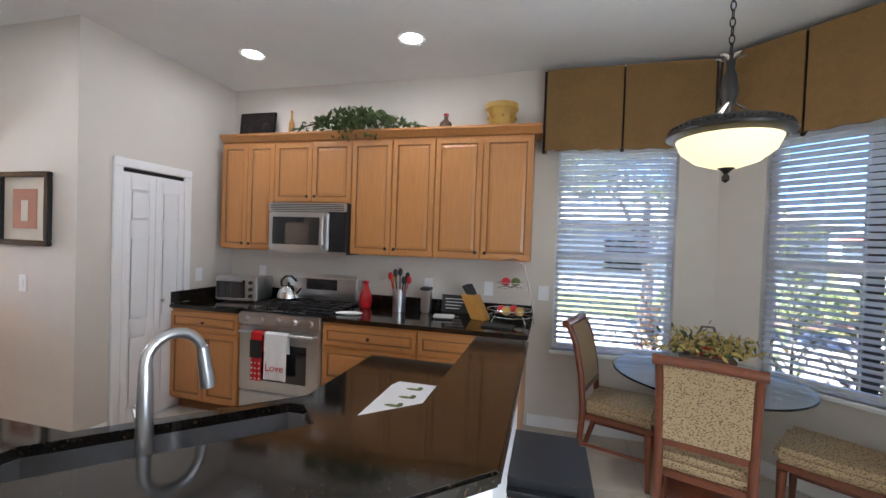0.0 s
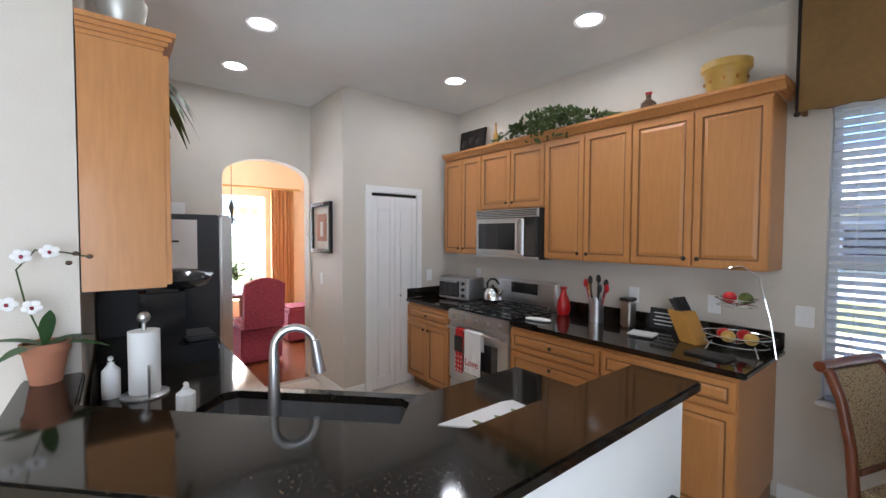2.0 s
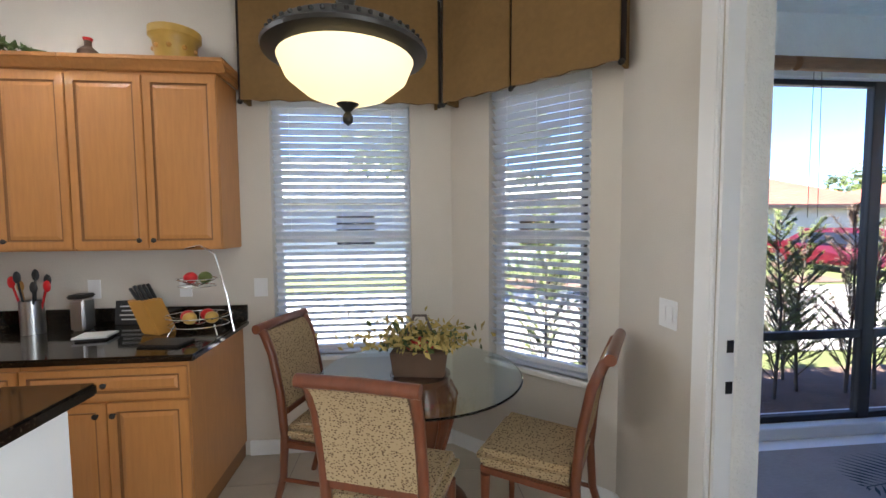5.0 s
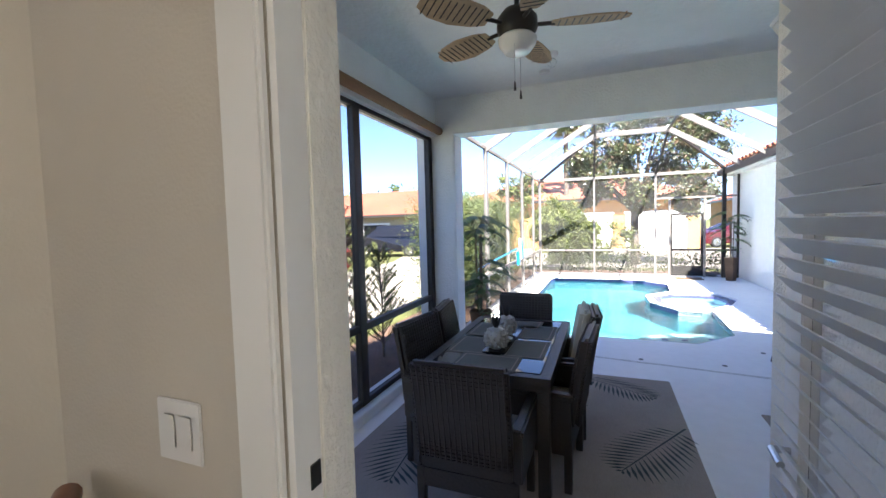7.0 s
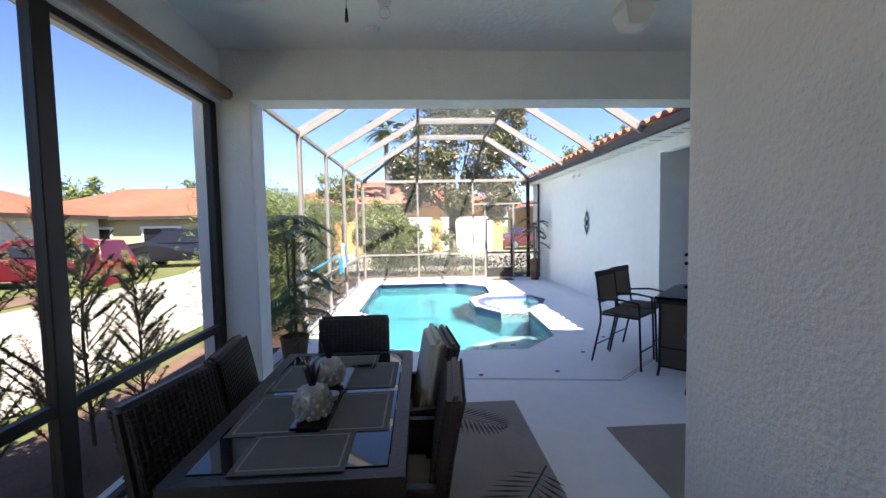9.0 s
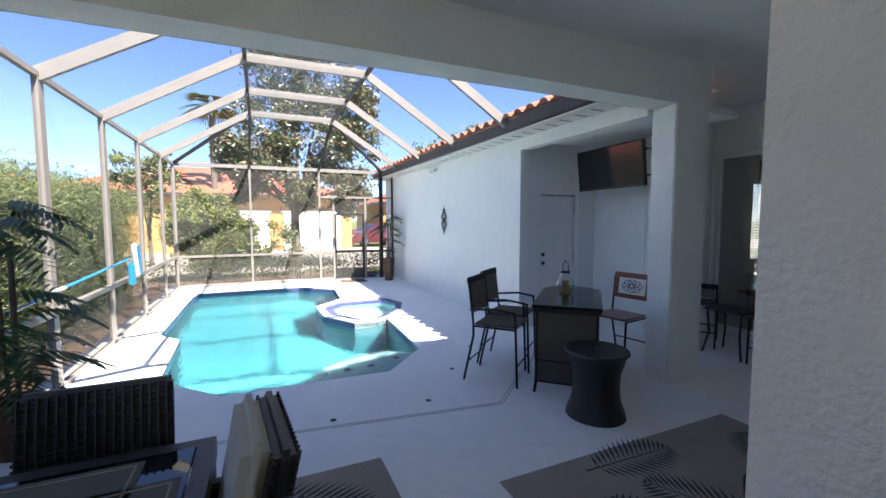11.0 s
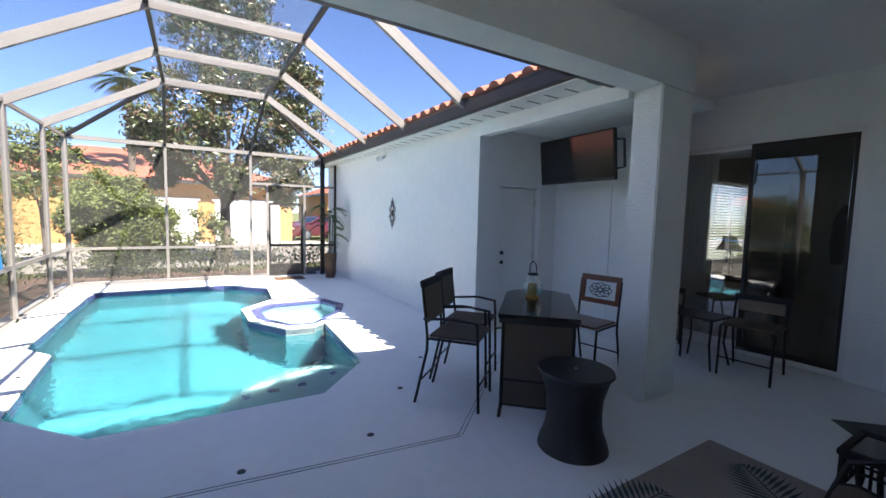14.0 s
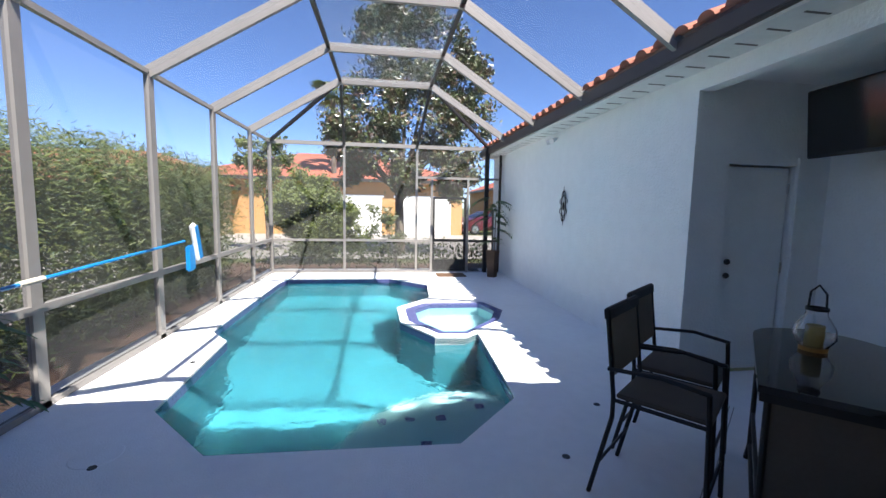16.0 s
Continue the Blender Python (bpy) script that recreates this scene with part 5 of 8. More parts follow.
def cloud_part(name, pts_fn, count, size, seed, m, parent, label="", slim=0.45):
    vs, fs = leaf_cloud(pts_fn, count, size, seed, slim)
    me = bpy.data.meshes.new(name)
    me.from_pydata(vs, [], fs)
    me.materials.append(M[m])
    o = new(name, me)
    o.parent = parent
    return tagged(o, label)
def ivy_pts(r):
    t = max(-1, min(1, r.gauss(0, 0.42)))
    h = 0.16 * (1 - t * t)
    return (t * 0.56, r.uniform(-0.14, 0.05), 0.01 + r.uniform(0, 1) * h + (-0.10 if r.random() < 0.15 and abs(t) < 0.4 else 0)), 1
cloud_part("leaves", ivy_pts, 520, 0.032, 5, "leaf", iv)

# pantry door, framed picture
pdr = new("door_pantry")
tagged(pdr, "white six-panel bifold pantry door, slightly open", "door", kind="structure")
pdr.matrix_basis = pose(-3.125, 2.45, 0, 0, 0, 90)
for s_ in (0, 1):
    w_ = 0.266
    o = part("leaf", box(B(), 0, w_, -0.022, 0, 0.015, 1.965, 0.002), "door_white", pdr)
    o.matrix_basis = pose(s_ * 0.268, 0.01, 0)
    fields = ((0.14, 0.70), (0.83, 1.47), (1.60, 1.84))
    zs_ = [0.015, *(z for f_ in fields for z in f_), 1.965]
    for k in range(0, 8, 2):
        part("door_rail", box(B(), 0.055, w_ - 0.055, -0.031, -0.0225, zs_[k], zs_[k + 1], 0.002), "door_white", o)
    for x0_ in (0, w_ - 0.055):
        part("door_stile", box(B(), x0_, x0_ + 0.055, -0.031, -0.0225, 0.015, 1.965, 0.002), "door_white", o)
    for z0_, z1_ in fields:
        part("raised_panel", box(B(), 0.069, w_ - 0.069, -0.0305, -0.0225, z0_ + 0.014, z1_ - 0.014, 0.0075), "door_white", o)
part("knob", ball(B(), (0.33, -0.04, 0.95), 0.014, 10), "steel", pdr, smooth=True)
# Near-black strip paints the shade in the gap above the leaves.
part("gap_shade_strip", box(B(), 0.0, 0.54, -0.002, 0.0, 1.97, 1.998), "pleat", pdr)
for a, b, c_, d_ in ((2.38, 2.45, 0, 2.07), (2.99, 3.06, 0, 2.07)):
    setting("trim", box(B(), -3.12, -3.10, a, b, c_, 2.0, 0.005), "trim", "white door casing of the pantry", "trim")
setting("trim", box(B(), -3.12, -3.10, 2.38, 3.06, 2.001, 2.07, 0.005), "trim", "white head casing of the pantry", "trim")
pf = thing("framed_picture", "black framed print of a fountain with a cream mat", "picture", pose(-3.59, 2.148, 1.65))
for a, b, c_, d_ in ((-0.25, 0.25, 0.22, 0.26), (-0.25, 0.25, -0.26, -0.22), (-0.25, -0.21, -0.22, 0.22), (0.21, 0.25, -0.22, 0.22)):
    part("frame", box(B(), a, b, -0.035, 0, c_, d_, 0.005), "black_gloss", pf)
part("mat_board", box(B(), -0.21, 0.21, -0.012, -0.002, -0.22, 0.22), "cushion", pf)
part("print", box(B(), -0.12, 0.12, -0.015, -0.0125, -0.14, 0.14), "terracotta", pf)
part("print_motif", box(B(), -0.035, 0.035, -0.0165, -0.0152, -0.09, 0.06, 0.0005), "cushion", pf)

# pendant lamp
pn = thing("pendant_lamp", "bronze pendant lamp with a glowing amber glass bowl", "pendant lamp", pose(0.737, 2.09, -0.06))
part("bowl_shade", lathe(B(), [(0.001, 1.935), (0.05, 1.94), (0.12, 1.965), (0.175, 2.01), (0.198, 2.065), (0.19, 2.065), (0.12, 1.985), (0.001, 1.95)], 40), "lamp_shade", pn, smooth=True)
rim = B(); lathe(rim, [(0.195, 2.06), (0.235, 2.075), (0.238, 2.085), (0.20, 2.125), (0.17, 2.13), (0.17, 2.125), (0.198, 2.09)], 48)
part("rim", rim, "bronze", pn, smooth=True)
for k in range(48):
    a = math.tau * k / 48
    part("rim_bead", ball(B(), (0.222 * math.cos(a), 0.222 * math.sin(a), 2.105), 0.007, 6), "bronze", pn)
for k in range(3):
    a = math.tau * k / 3
    part("arm", rod(B(), (0.18 * math.cos(a), 0.18 * math.sin(a), 2.12), (0.015 * math.cos(a), 0.015 * math.sin(a), 2.22), 0.005, 6), "bronze", pn)
part("stem", lathe(B(), [(0.02, 2.10), (0.03, 2.16), (0.018, 2.20), (0.035, 2.26), (0.028, 2.33), (0.016, 2.36), (0.02, 2.42), (0.001, 2.44)], 18), "bronze", pn, smooth=True)
for k in range(5):
    a = math.tau * k / 5
    l = B(); blade(l, (0.02 * math.cos(a), 0.02 * math.sin(a), 2.40), (math.cos(a), math.sin(a), 0.9), 0.06, 0.03, 0.02)
    part("leaf", l, "bronze", pn)
for k in range(16):
    part("chain_link", tube(B(), [(0.010 * math.cos(a) * (k % 2), 0.010 * math.cos(a) * (1 - k % 2), 2.455 + 0.036 * k + 0.022 * math.sin(a)) for a in [math.tau * j / 10 for j in range(11)]], 0.0028, 5), "bronze", pn)
part("canopy", lathe(B(), [(0.06, CEIL + 0.059), (0.055, CEIL + 0.04), (0.02, CEIL + 0.025), (0.001, CEIL + 0.025)], 24), "bronze", pn, smooth=True)
part("finial", lathe(B(), [(0.001, 1.875), (0.014, 1.885), (0.016, 1.90), (0.008, 1.915), (0.022, 1.93), (0.034, 1.938), (0.001, 1.94)], 16), "bronze", pn, smooth=True)
point_lamp("pendant_bulb", (0.737, 2.09, 2.16), 0.9, 0.06, WARM)

# nook table
ntb = thing("dining_table", "round glass-topped table on a carved cherry pedestal", "table", pose(0.98, 2.94, 0))
part("glass_top", lathe(B(), [(0.001, 0.735), (0.525, 0.735), (0.532, 0.741), (0.525, 0.748), (0.001, 0.748)], 64), "glass_green", ntb, smooth=True)
part("pedestal", lathe(B(), [(0.10, 0.10), (0.085, 0.16), (0.11, 0.3), (0.17, 0.5), (0.19, 0.62), (0.15, 0.7), (0.16, 0.734), (0.001, 0.734)], 24), "cherry", ntb, smooth=True)
for k in range(12):
    a = math.tau * k / 12
    part("flute", tube(B(), [(r_ * math.cos(a), r_ * math.sin(a), z) for r_, z in ((0.088, 0.16), (0.112, 0.3), (0.172, 0.5), (0.188, 0.62), (0.155, 0.69))], 0.012, 6), "cherry", ntb, smooth=True)
part("base_plate", lathe(B(), [(0.24, 0), (0.25, 0.03), (0.22, 0.06), (0.12, 0.10), (0.001, 0.10)], 32), "cherry", ntb, smooth=True)
# flower basket
bk = thing("flower_basket", "brown wooden basket with dried straw flowers and apples", "flower arrangement", pose(0.98, 2.93, 0.749, 0, 0, -10))
bx = B(); box(bx, -0.13, 0.13, -0.08, 0.08, 0, 0.13, 0.008)
for v in bx.verts:
    v.co.x *= 1 + v.co.z * 0.9
    v.co.y *= 1 + v.co.z * 0.9
part("box", bx, "leaf_rust", bk)
part("handle", tube(B(), [(-0.05, 0, 0.12), (-0.06, 0, 0.22), (-0.03, 0, 0.30), (0.03, 0, 0.30), (0.06, 0, 0.22), (0.05, 0, 0.12)], 0.008), "bark", bk, smooth=True)
fl = cloud_part("dried_flower_spray", lambda r: ((r.gauss(0, 0.15), r.gauss(0, 0.09), 0.15 + abs(r.gauss(0, 0.05))), 1), 500, 0.022, 7, "straw", bk)
tagged(fl, "straw-coloured dried flower sprays", kind="stuff")
cloud_part("green_leaves", lambda r: ((r.gauss(0, 0.10), r.gauss(0, 0.06), 0.14 + abs(r.gauss(0, 0.05))), 1), 120, 0.03, 8, "leaf", bk)
for x, y, z in ((0.0, -0.03, 0.17), (0.05, -0.05, 0.15), (-0.04, -0.04, 0.155)):
    part("apple", ball(B(), (x, y, z), 0.028, 12), "red", bk, smooth=True)
for k in range(16):
    a = math.tau * k / 16
    s_ = B(); rod(s_, (0.05 * math.cos(a), 0.03 * math.sin(a), 0.12), (0.25 * math.cos(a), 0.16 * math.sin(a), 0.2 + 0.04 * (k % 3)), 0.003, 5, 0.001)
    part("straw_stem", s_, "straw", bk)
# nook chairs: front towards +y
def nook_chair():
    c = thing("dining_chair", "cherry wood dining chair with leopard-print upholstery", "chair", group="chairs round the glass table")
    st = B(); box(st, -0.235, 0.235, -0.20, 0.25, 0.40, 0.485, 0.03)
    for v in st.verts:
        if v.co.y < 0:
            v.co.x *= 0.88
    part("seat", st, "fabric", c, smooth=True)
    part("seat_frame", box(B(), -0.205, 0.205, -0.19, 0.235, 0.36, 0.399, 0.006), "cherry", c)
    for x in (-0.195, 0.195):
        part("leg", rod(B(), (x, 0.21, 0.36), (x * 1.02, 0.215, 0), 0.024, 10, 0.015), "cherry", c, smooth=True)
        part("back_post", tube(B(), [(x, -0.27, 0), (x, -0.21, 0.2), (x, -0.195, 0.42), (x, -0.215, 0.65), (x, -0.255, 0.85), (x, -0.30, 0.96), (x, -0.335, 0.985)], [0.017, 0.02, 0.022, 0.022, 0.022, 0.023, 0.02], 10), "cherry", c, smooth=True)
    part("top_rail", tube(B(), [(-0.225, -0.325, 0.985), (0, -0.325, 0.99), (0.225, -0.325, 0.985)], 0.025, 12), "cherry", c, smooth=True)
    part("lower_rail", box(B(), -0.18, 0.18, -0.215, -0.185, 0.53, 0.57, 0.006), "cherry", c)
    bp = B()
    prev = None
    for y, z in ((-0.205, 0.57), (-0.218, 0.66), (-0.235, 0.76), (-0.257, 0.85), (-0.285, 0.92), (-0.315, 0.965)):
        cur = [bp.verts.new(p) for p in ((-0.178, y + 0.018, z), (0.178, y + 0.018, z), (0.178, y - 0.018, z), (-0.178, y - 0.018, z))]
        if prev:
            for k in range(4):
                bp.faces.new((prev[k], prev[(k + 1) % 4], cur[(k + 1) % 4], cur[k]))
        else:
            bp.faces.new(cur)
        prev = cur
    bp.faces.new(prev)
    part("back_cushion", bp, "fabric", c, smooth=True)
    for x in (-0.2, 0.2):
        part("stretcher", rod(B(), (x, -0.2, 0.19), (x, 0.2, 0.19), 0.011, 8), "cherry", c)
    return c
ch = nook_chair()
ch.matrix_basis = pose(0.845, 2.49, 0, 0, 0, -20)
copy_thing(ch, pose(0.52, 3.10, 0, 0, 0, -109))
copy_thing(ch, pose(1.55, 2.69, 0, 0, 0, 56))
# bar stool
bs = thing("bar_stool", "backless bar stool with black leather cushion and nailheads", "bar stool", pose(0.02, 1.85, 0))
cu_ = B(); box(cu_, -0.19, 0.19, -0.24, 0.24, 0.55, 0.63, 0.035)
part("cushion", cu_, "leather", bs, smooth=True)
part("seat_frame", box(B(), -0.18, 0.18, -0.23, 0.23, 0.50, 0.549, 0.005), "cherry", bs)
for x in (-0.16, 0.16):
    for y in (-0.2, 0.2):
        part("leg", box(B(), x - 0.02, x + 0.02, y - 0.02, y + 0.02, 0, 0.5, 0.004), "cherry", bs)
for k in range(26):
    part("nailhead", ball(B(), (-0.18 + 0.0144 * k, -0.237, 0.562), 0.006, 6), "chrome", bs)
# patio door: casing and leaf swung outward
for a, b in ((2.165, 2.255), (1.10, 1.19)):
    setting("trim", box(B(), 1.978, 2.0, a, b, 0, 2.42, 0.006), "trim", "white moulded casing of the patio door", "trim")
setting("trim", box(B(), 1.978, 2.0, 1.10, 2.255, 2.421, 2.51, 0.006), "trim", "white head casing of the patio door", "trim")
jm = setting("door_jamb", box(B(), 2.0, 2.066, 2.150, 2.164, FL, 2.42), "trim", "white door jamb with brass strike plates", "jamb")
setting("wall_reveal", box(B(), 2.067, 2.118, 2.146, 2.164, FL, 2.42, 0.003), "stucco", "rough stucco return of the patio doorway", "wall")
setting("door_jamb", box(B(), 2.0, 2.105, 1.191, 1.205, FL, 2.42), "trim", "white hinge-side door jamb", "jamb")
setting("door_head", box(B(), 2.0, 2.105, 1.205, 2.150, 2.405, 2.419), "trim", "white door head", "jamb")
setting("threshold", box(B(), 1.99, 2.2, 1.206, 2.149, FL, 0.005, 0.004), "trim", "white metal door threshold", "threshold")
for z in (0.93, 1.08):
    part("strike_plate", box(B(), 2.035, 2.06, 2.147, 2.151, z - 0.022, z + 0.022), "bronze", jm)
lf = new("door_patio")
tagged(lf, "white patio door with glass and blinds, swung outward", "door", kind="structure")
lf.matrix_basis = pose(2.10, 1.235, FL, 0, 0, -1) @ Matrix.Diagonal((0.78, 1, 1, 1))
for a, b, c_, d_ in ((0, 0.12, 0.01, 2.42), (0.70, 0.82, 0.01, 2.42), (0.12, 0.70, 0.01, 0.24), (0.12, 0.70, 2.30, 2.42)):
    part("stile", box(B(), a, b, -0.022, 0.022, c_, d_, 0.003), "door_white", lf)
pane = part("pane", box(B(), 0.12, 0.70, -0.004, 0.004, 0.24, 2.30), "glass", lf)
pane.visible_shadow = False
part("lever", tube(B(), [(0.76, 0.022, 1.02), (0.76, 0.06, 1.02), (0.66, 0.065, 1.02)], 0.009), "steel", lf, smooth=True)
part("blind_head", box(B(), 0.09, 0.73, 0.024, 0.075, 2.31, 2.36, 0.004), "blind", lf)
me = None
for i in range(46):
    if me is None:
        s_ = B(); box(s_, 0.10, 0.72, -0.025, 0.025, -0.0016, 0.0016)
        o = part("slat", s_, "blind", lf); me = o.data
    else:
        o = new("slat", me); o.parent = lf
    o.matrix_basis = pose(0, 0.050, 0.24 + 0.0445 * i, 48)
part("blind_bottom_rail", box(B(), 0.10, 0.72, 0.035, 0.065, 0.19, 0.21, 0.003), "blind", lf)

# ---- dining room things ----
def host_chair(at):
    c = thing("upholstered_chair", "burgundy skirted slipcovered dining chair", "chair", at, "burgundy dining chairs")
    part("skirt", box(B(), -0.24, 0.24, -0.24, 0.26, 0.02, 0.44, 0.02), "red_cloth", c)
    part("seat", box(B(), -0.245, 0.245, -0.24, 0.265, 0.441, 0.51, 0.03), "red_cloth", c, smooth=True)
    bk_ = B()
    n = 12
    prof_ = [(-0.23, 0.45)] + [(-0.23 + 0.46 * k / n, 0.98 + 0.08 * math.sin(math.pi * k / n)) for k in range(n + 1)] + [(0.23, 0.45)]
    slab(bk_, prof_, [], -0.05, 0.05)
    for v in bk_.verts:
        v.co = Vector((v.co.x, -0.29 + v.co.z - 0.1 * (v.co.y - 0.45), v.co.y))
    part("backrest", bk_, "red_cloth", c)
host_chair(pose(-5.0, 1.85, 0, 0, 0, 90))
host_chair(pose(-5.7, 2.65, 0, 0, 0, 180))
dt = thing("dining_room_table", "dark wooden dining table set with plates", "table", pose(-6.0, 1.6, 0))
part("tabletop", box(B(), -0.65, 0.55, -0.7, 0.5, 0.72, 0.76, 0.01), "cherry", dt)
for x in (-0.5, 0.45):
    for y in (-0.6, 0.4):
        part("leg", rod(B(), (x, y, 0), (x, y, 0.72), 0.03, 10, 0.045), "cherry", dt)
for x, y in ((0.3, 0.15), (0.3, -0.4), (-0.35, 0.1)):
    solo("dinner_plate", lathe(B(), [(0.06, 0), (0.13, 0.015), (0.13, 0.02), (0.06, 0.006), (0.001, 0.006)], 24), "opal", "white dinner plate on the dining table", "plate", pose(-6.0 + x, 1.6 + y, 0.761), "dinner plates", True)
fv = thing("flower_vase", "glass vase of yellow and white flowers on the dining table", "flower arrangement", pose(-5.85, 1.62, 0.761))
part("vase", lathe(B(), [(0.06, 0), (0.075, 0.1), (0.06, 0.18), (0.055, 0.18), (0.065, 0.1), (0.001, 0.02)], 20), "glass", fv, smooth=True)
def bunch(r):
    return (r.gauss(0, 0.10), r.gauss(0, 0.10), 0.28 + r.gauss(0, 0.07)), 1
cloud_part("leaves", bunch, 160, 0.05, 21, "leaf", fv)
for k in range(14):
    a = k * 2.4
    part("bloom", ball(B(), (0.11 * math.cos(a) * (0.4 + 0.05 * k), 0.11 * math.sin(a) * (0.4 + 0.05 * k), 0.38 - 0.008 * k), 0.035, 8), "straw" if k % 3 else "paper", fv)
chd = thing("chandelier", "bronze chandelier with glowing glass shades in the dining room", "chandelier", pose(-5.9, 1.75, 0))
part("chain", rod(B(), (0, 0, 2.05), (0, 0, CEIL), 0.006, 6), "bronze", chd)
part("column", lathe(B(), [(0.01, 1.72), (0.03, 1.78), (0.015, 1.85), (0.04, 1.95), (0.015, 2.05), (0.001, 2.06)], 14), "bronze", chd, smooth=True)
for k in range(5):
    a = math.tau * k / 5 + 0.3
    ca, sa = math.cos(a), math.sin(a)
    arm = part("arm", tube(B(), [(0.02 * ca, 0.02 * sa, 1.80), (0.14 * ca, 0.14 * sa, 1.72), (0.28 * ca, 0.28 * sa, 1.76), (0.30 * ca, 0.30 * sa, 1.84)], 0.008, 6), "bronze", chd)
    part("shade", lathe(B(), [(0.03, 0), (0.06, 0.05), (0.075, 0.11), (0.07, 0.11), (0.001, 0.01)], 16, (0.30 * ca, 0.30 * sa, 1.84)), "lamp_shade", chd, smooth=True)
point_lamp("chandelier_bulb", (-5.9, 1.75, 2.2), 4, 0.15, WARM)
for y0, nm in ((2.66, ""), (0.5, "")):
    cr = B()
    n = 24
    pts_ = [(y0 + 0.42 * k / n, -7.27 + 0.04 * math.sin(k * 1.7)) for k in range(n + 1)]
    for (ya, xa), (yb, xb) in zip(pts_, pts_[1:]):
        cr.faces.new([cr.verts.new(p) for p in ((xa, ya, 0.02), (xb, yb, 0.02), (xb, yb, 2.38), (xa, ya, 2.38))])
    bmesh.ops.remove_doubles(cr, verts=cr.verts[:], dist=0.0005)
    bmesh.ops.solidify(cr, geom=cr.faces[:], thickness=0.006)
    solo("curtain", cr, "drape", "gold satin floor-length curtain beside the window", "curtain", group="dining room curtains", smooth=True)
solo("curtain_rod", rod(B(), (-7.25, 0.4, 2.4), (-7.25, 3.2, 2.4), 0.018, 12), "gold_wood", "wooden curtain rod above the dining room windows", "curtain rod")
window_lamp("dining_window_light", (-7.60, 1.65, 1.3), -90, 2.2, 1.9, 30)

# ---- pool details ----
spa = thing("raised_spa", "small octagonal spa with a blue mosaic rim", "spa")
sp_in = [(10.6 + (x - 10.6) * 0.84, 0.02 + (y - 0.02) * 0.80) for x, y in SPA]
part("rim", slab(B(), SPA, [sp_in], FL - 0.11, FL - 0.015), "blue_tile", spa)
part("spa_floor", slab(B(), sp_in, [], -0.62, -0.6), "step_tile", spa)
sw = B()
for i in range(len(sp_in)):
    a, b = sp_in[i], sp_in[(i + 1) % len(sp_in)]
    sw.faces.new([sw.verts.new(p) for p in ((*a, FL - 0.09), (*b, FL - 0.09), (*b, -0.61), (*a, -0.61))])
part("spa_wall", sw, "step_tile", spa)
so = B()
for i in range(len(SPA)):
    a, b = SPA[i], SPA[(i + 1) % len(SPA)]
    so.faces.new([so.verts.new(p) for p in ((*a, FL - 0.1), (*b, FL - 0.1), (*b, -1.41), (*a, -1.41))])
part("outer_wall", so, "plaster", spa)
w2 = B()
w2.faces.new([w2.verts.new((x, y, FL - 0.06)) for x, y in sp_in])
o = part("spa_water", w2, "water", spa)
face_up(o.data)
o.visible_shadow = False
# tile line, steps
tl = thing("pool_waterline_tile", "blue mosaic waterline tile band of the pool", "tile band")
n = len(POOL)
cx, cy = 10.5, 1.6
for i in range(n):
    a, b = Vector(POOL[i]), Vector(POOL[(i + 1) % n])
    d = (b - a)
    nrm = Vector((d.y, -d.x)).normalized()
    if nrm.dot(Vector((cx, cy)) - (a + b) / 2) < 0:
        nrm = -nrm
    a2, b2 = a + nrm * 0.006, b + nrm * 0.006
    t = B()
    t.faces.new([t.verts.new(p) for p in ((*a2, FL - 0.02), (*b2, FL - 0.02), (*b2, FL - 0.13), (*a2, FL - 0.13))])
    part("tile_band", t, "blue_tile", tl)
steps = thing("pool_steps", "curved pale underwater pool steps with blue tile markers", "pool steps")
for k, (r0, z) in enumerate(((0.62, -0.32), (0.95, -0.58), (1.28, -0.86))):
    pts_ = [(7.50, 0.56), (8.04, 0.03)] + [(7.72 + r0 * math.cos(a), 0.25 + r0 * math.sin(a)) for a in [radians(-22 + 134 * j / 12) for j in range(13)]]
    pts_ = [p for p in pts_ if p[0] > 7.45]
    part("step", slab(B(), pts_, [], z - 0.28, z), "step_tile", steps)
    for j in (2, 6, 10):
        a = radians(-22 + 134 * j / 12)
        x_, y_ = 7.72 + (r0 - 0.12) * math.cos(a), 0.25 + (r0 - 0.12) * math.sin(a)
        part("marker_tile", box(B(), x_ - 0.04, x_ + 0.04, y_ - 0.04, y_ + 0.04, z, z + 0.004), "blue_tile", steps)
# deck drains and joint
for x, y in ((6.60, 1.28), (6.62, 0.46), (7.23, -0.06), (7.85, -0.6), (7.43, 2.7), (9.05, 2.86)):
    solo("deck_drain", lathe(B(), [(0.001, 0.004), (0.022, 0.004), (0.026, 0.0), (0.001, 0.0)], 12), "black", "small dark round drain cap in the deck", "drain cap", pose(x, y, FL), "deck drain caps")
jn = thing("deck_joint", "thin channel drain strip across the pool deck", "channel drain")
for (x0, y0), (x1, y1) in (((6.74, 3.2), (6.31, -0.09)), ((6.31, -0.09), (7.7, -1.65))):
    d = Vector((x1 - x0, y1 - y0))
    a = math.atan2(d.y, d.x)
    for off in (-0.014, 0.014):
        part("channel_edge", box(B(), 0, d.length, off - 0.0025, off + 0.0025, 0.0, 0.002, 0, pose(x0, y0, FL, 0, 0, math.degrees(a))), "concrete", jn)
solo("lid_cover", lathe(B(), [(0.001, 0.003), (0.13, 0.003), (0.135, 0.0), (0.001, 0.0)], 28), "deck", "round skimmer lid in the pool deck", "skimmer lid", pose(7.55, 2.75, FL), "")

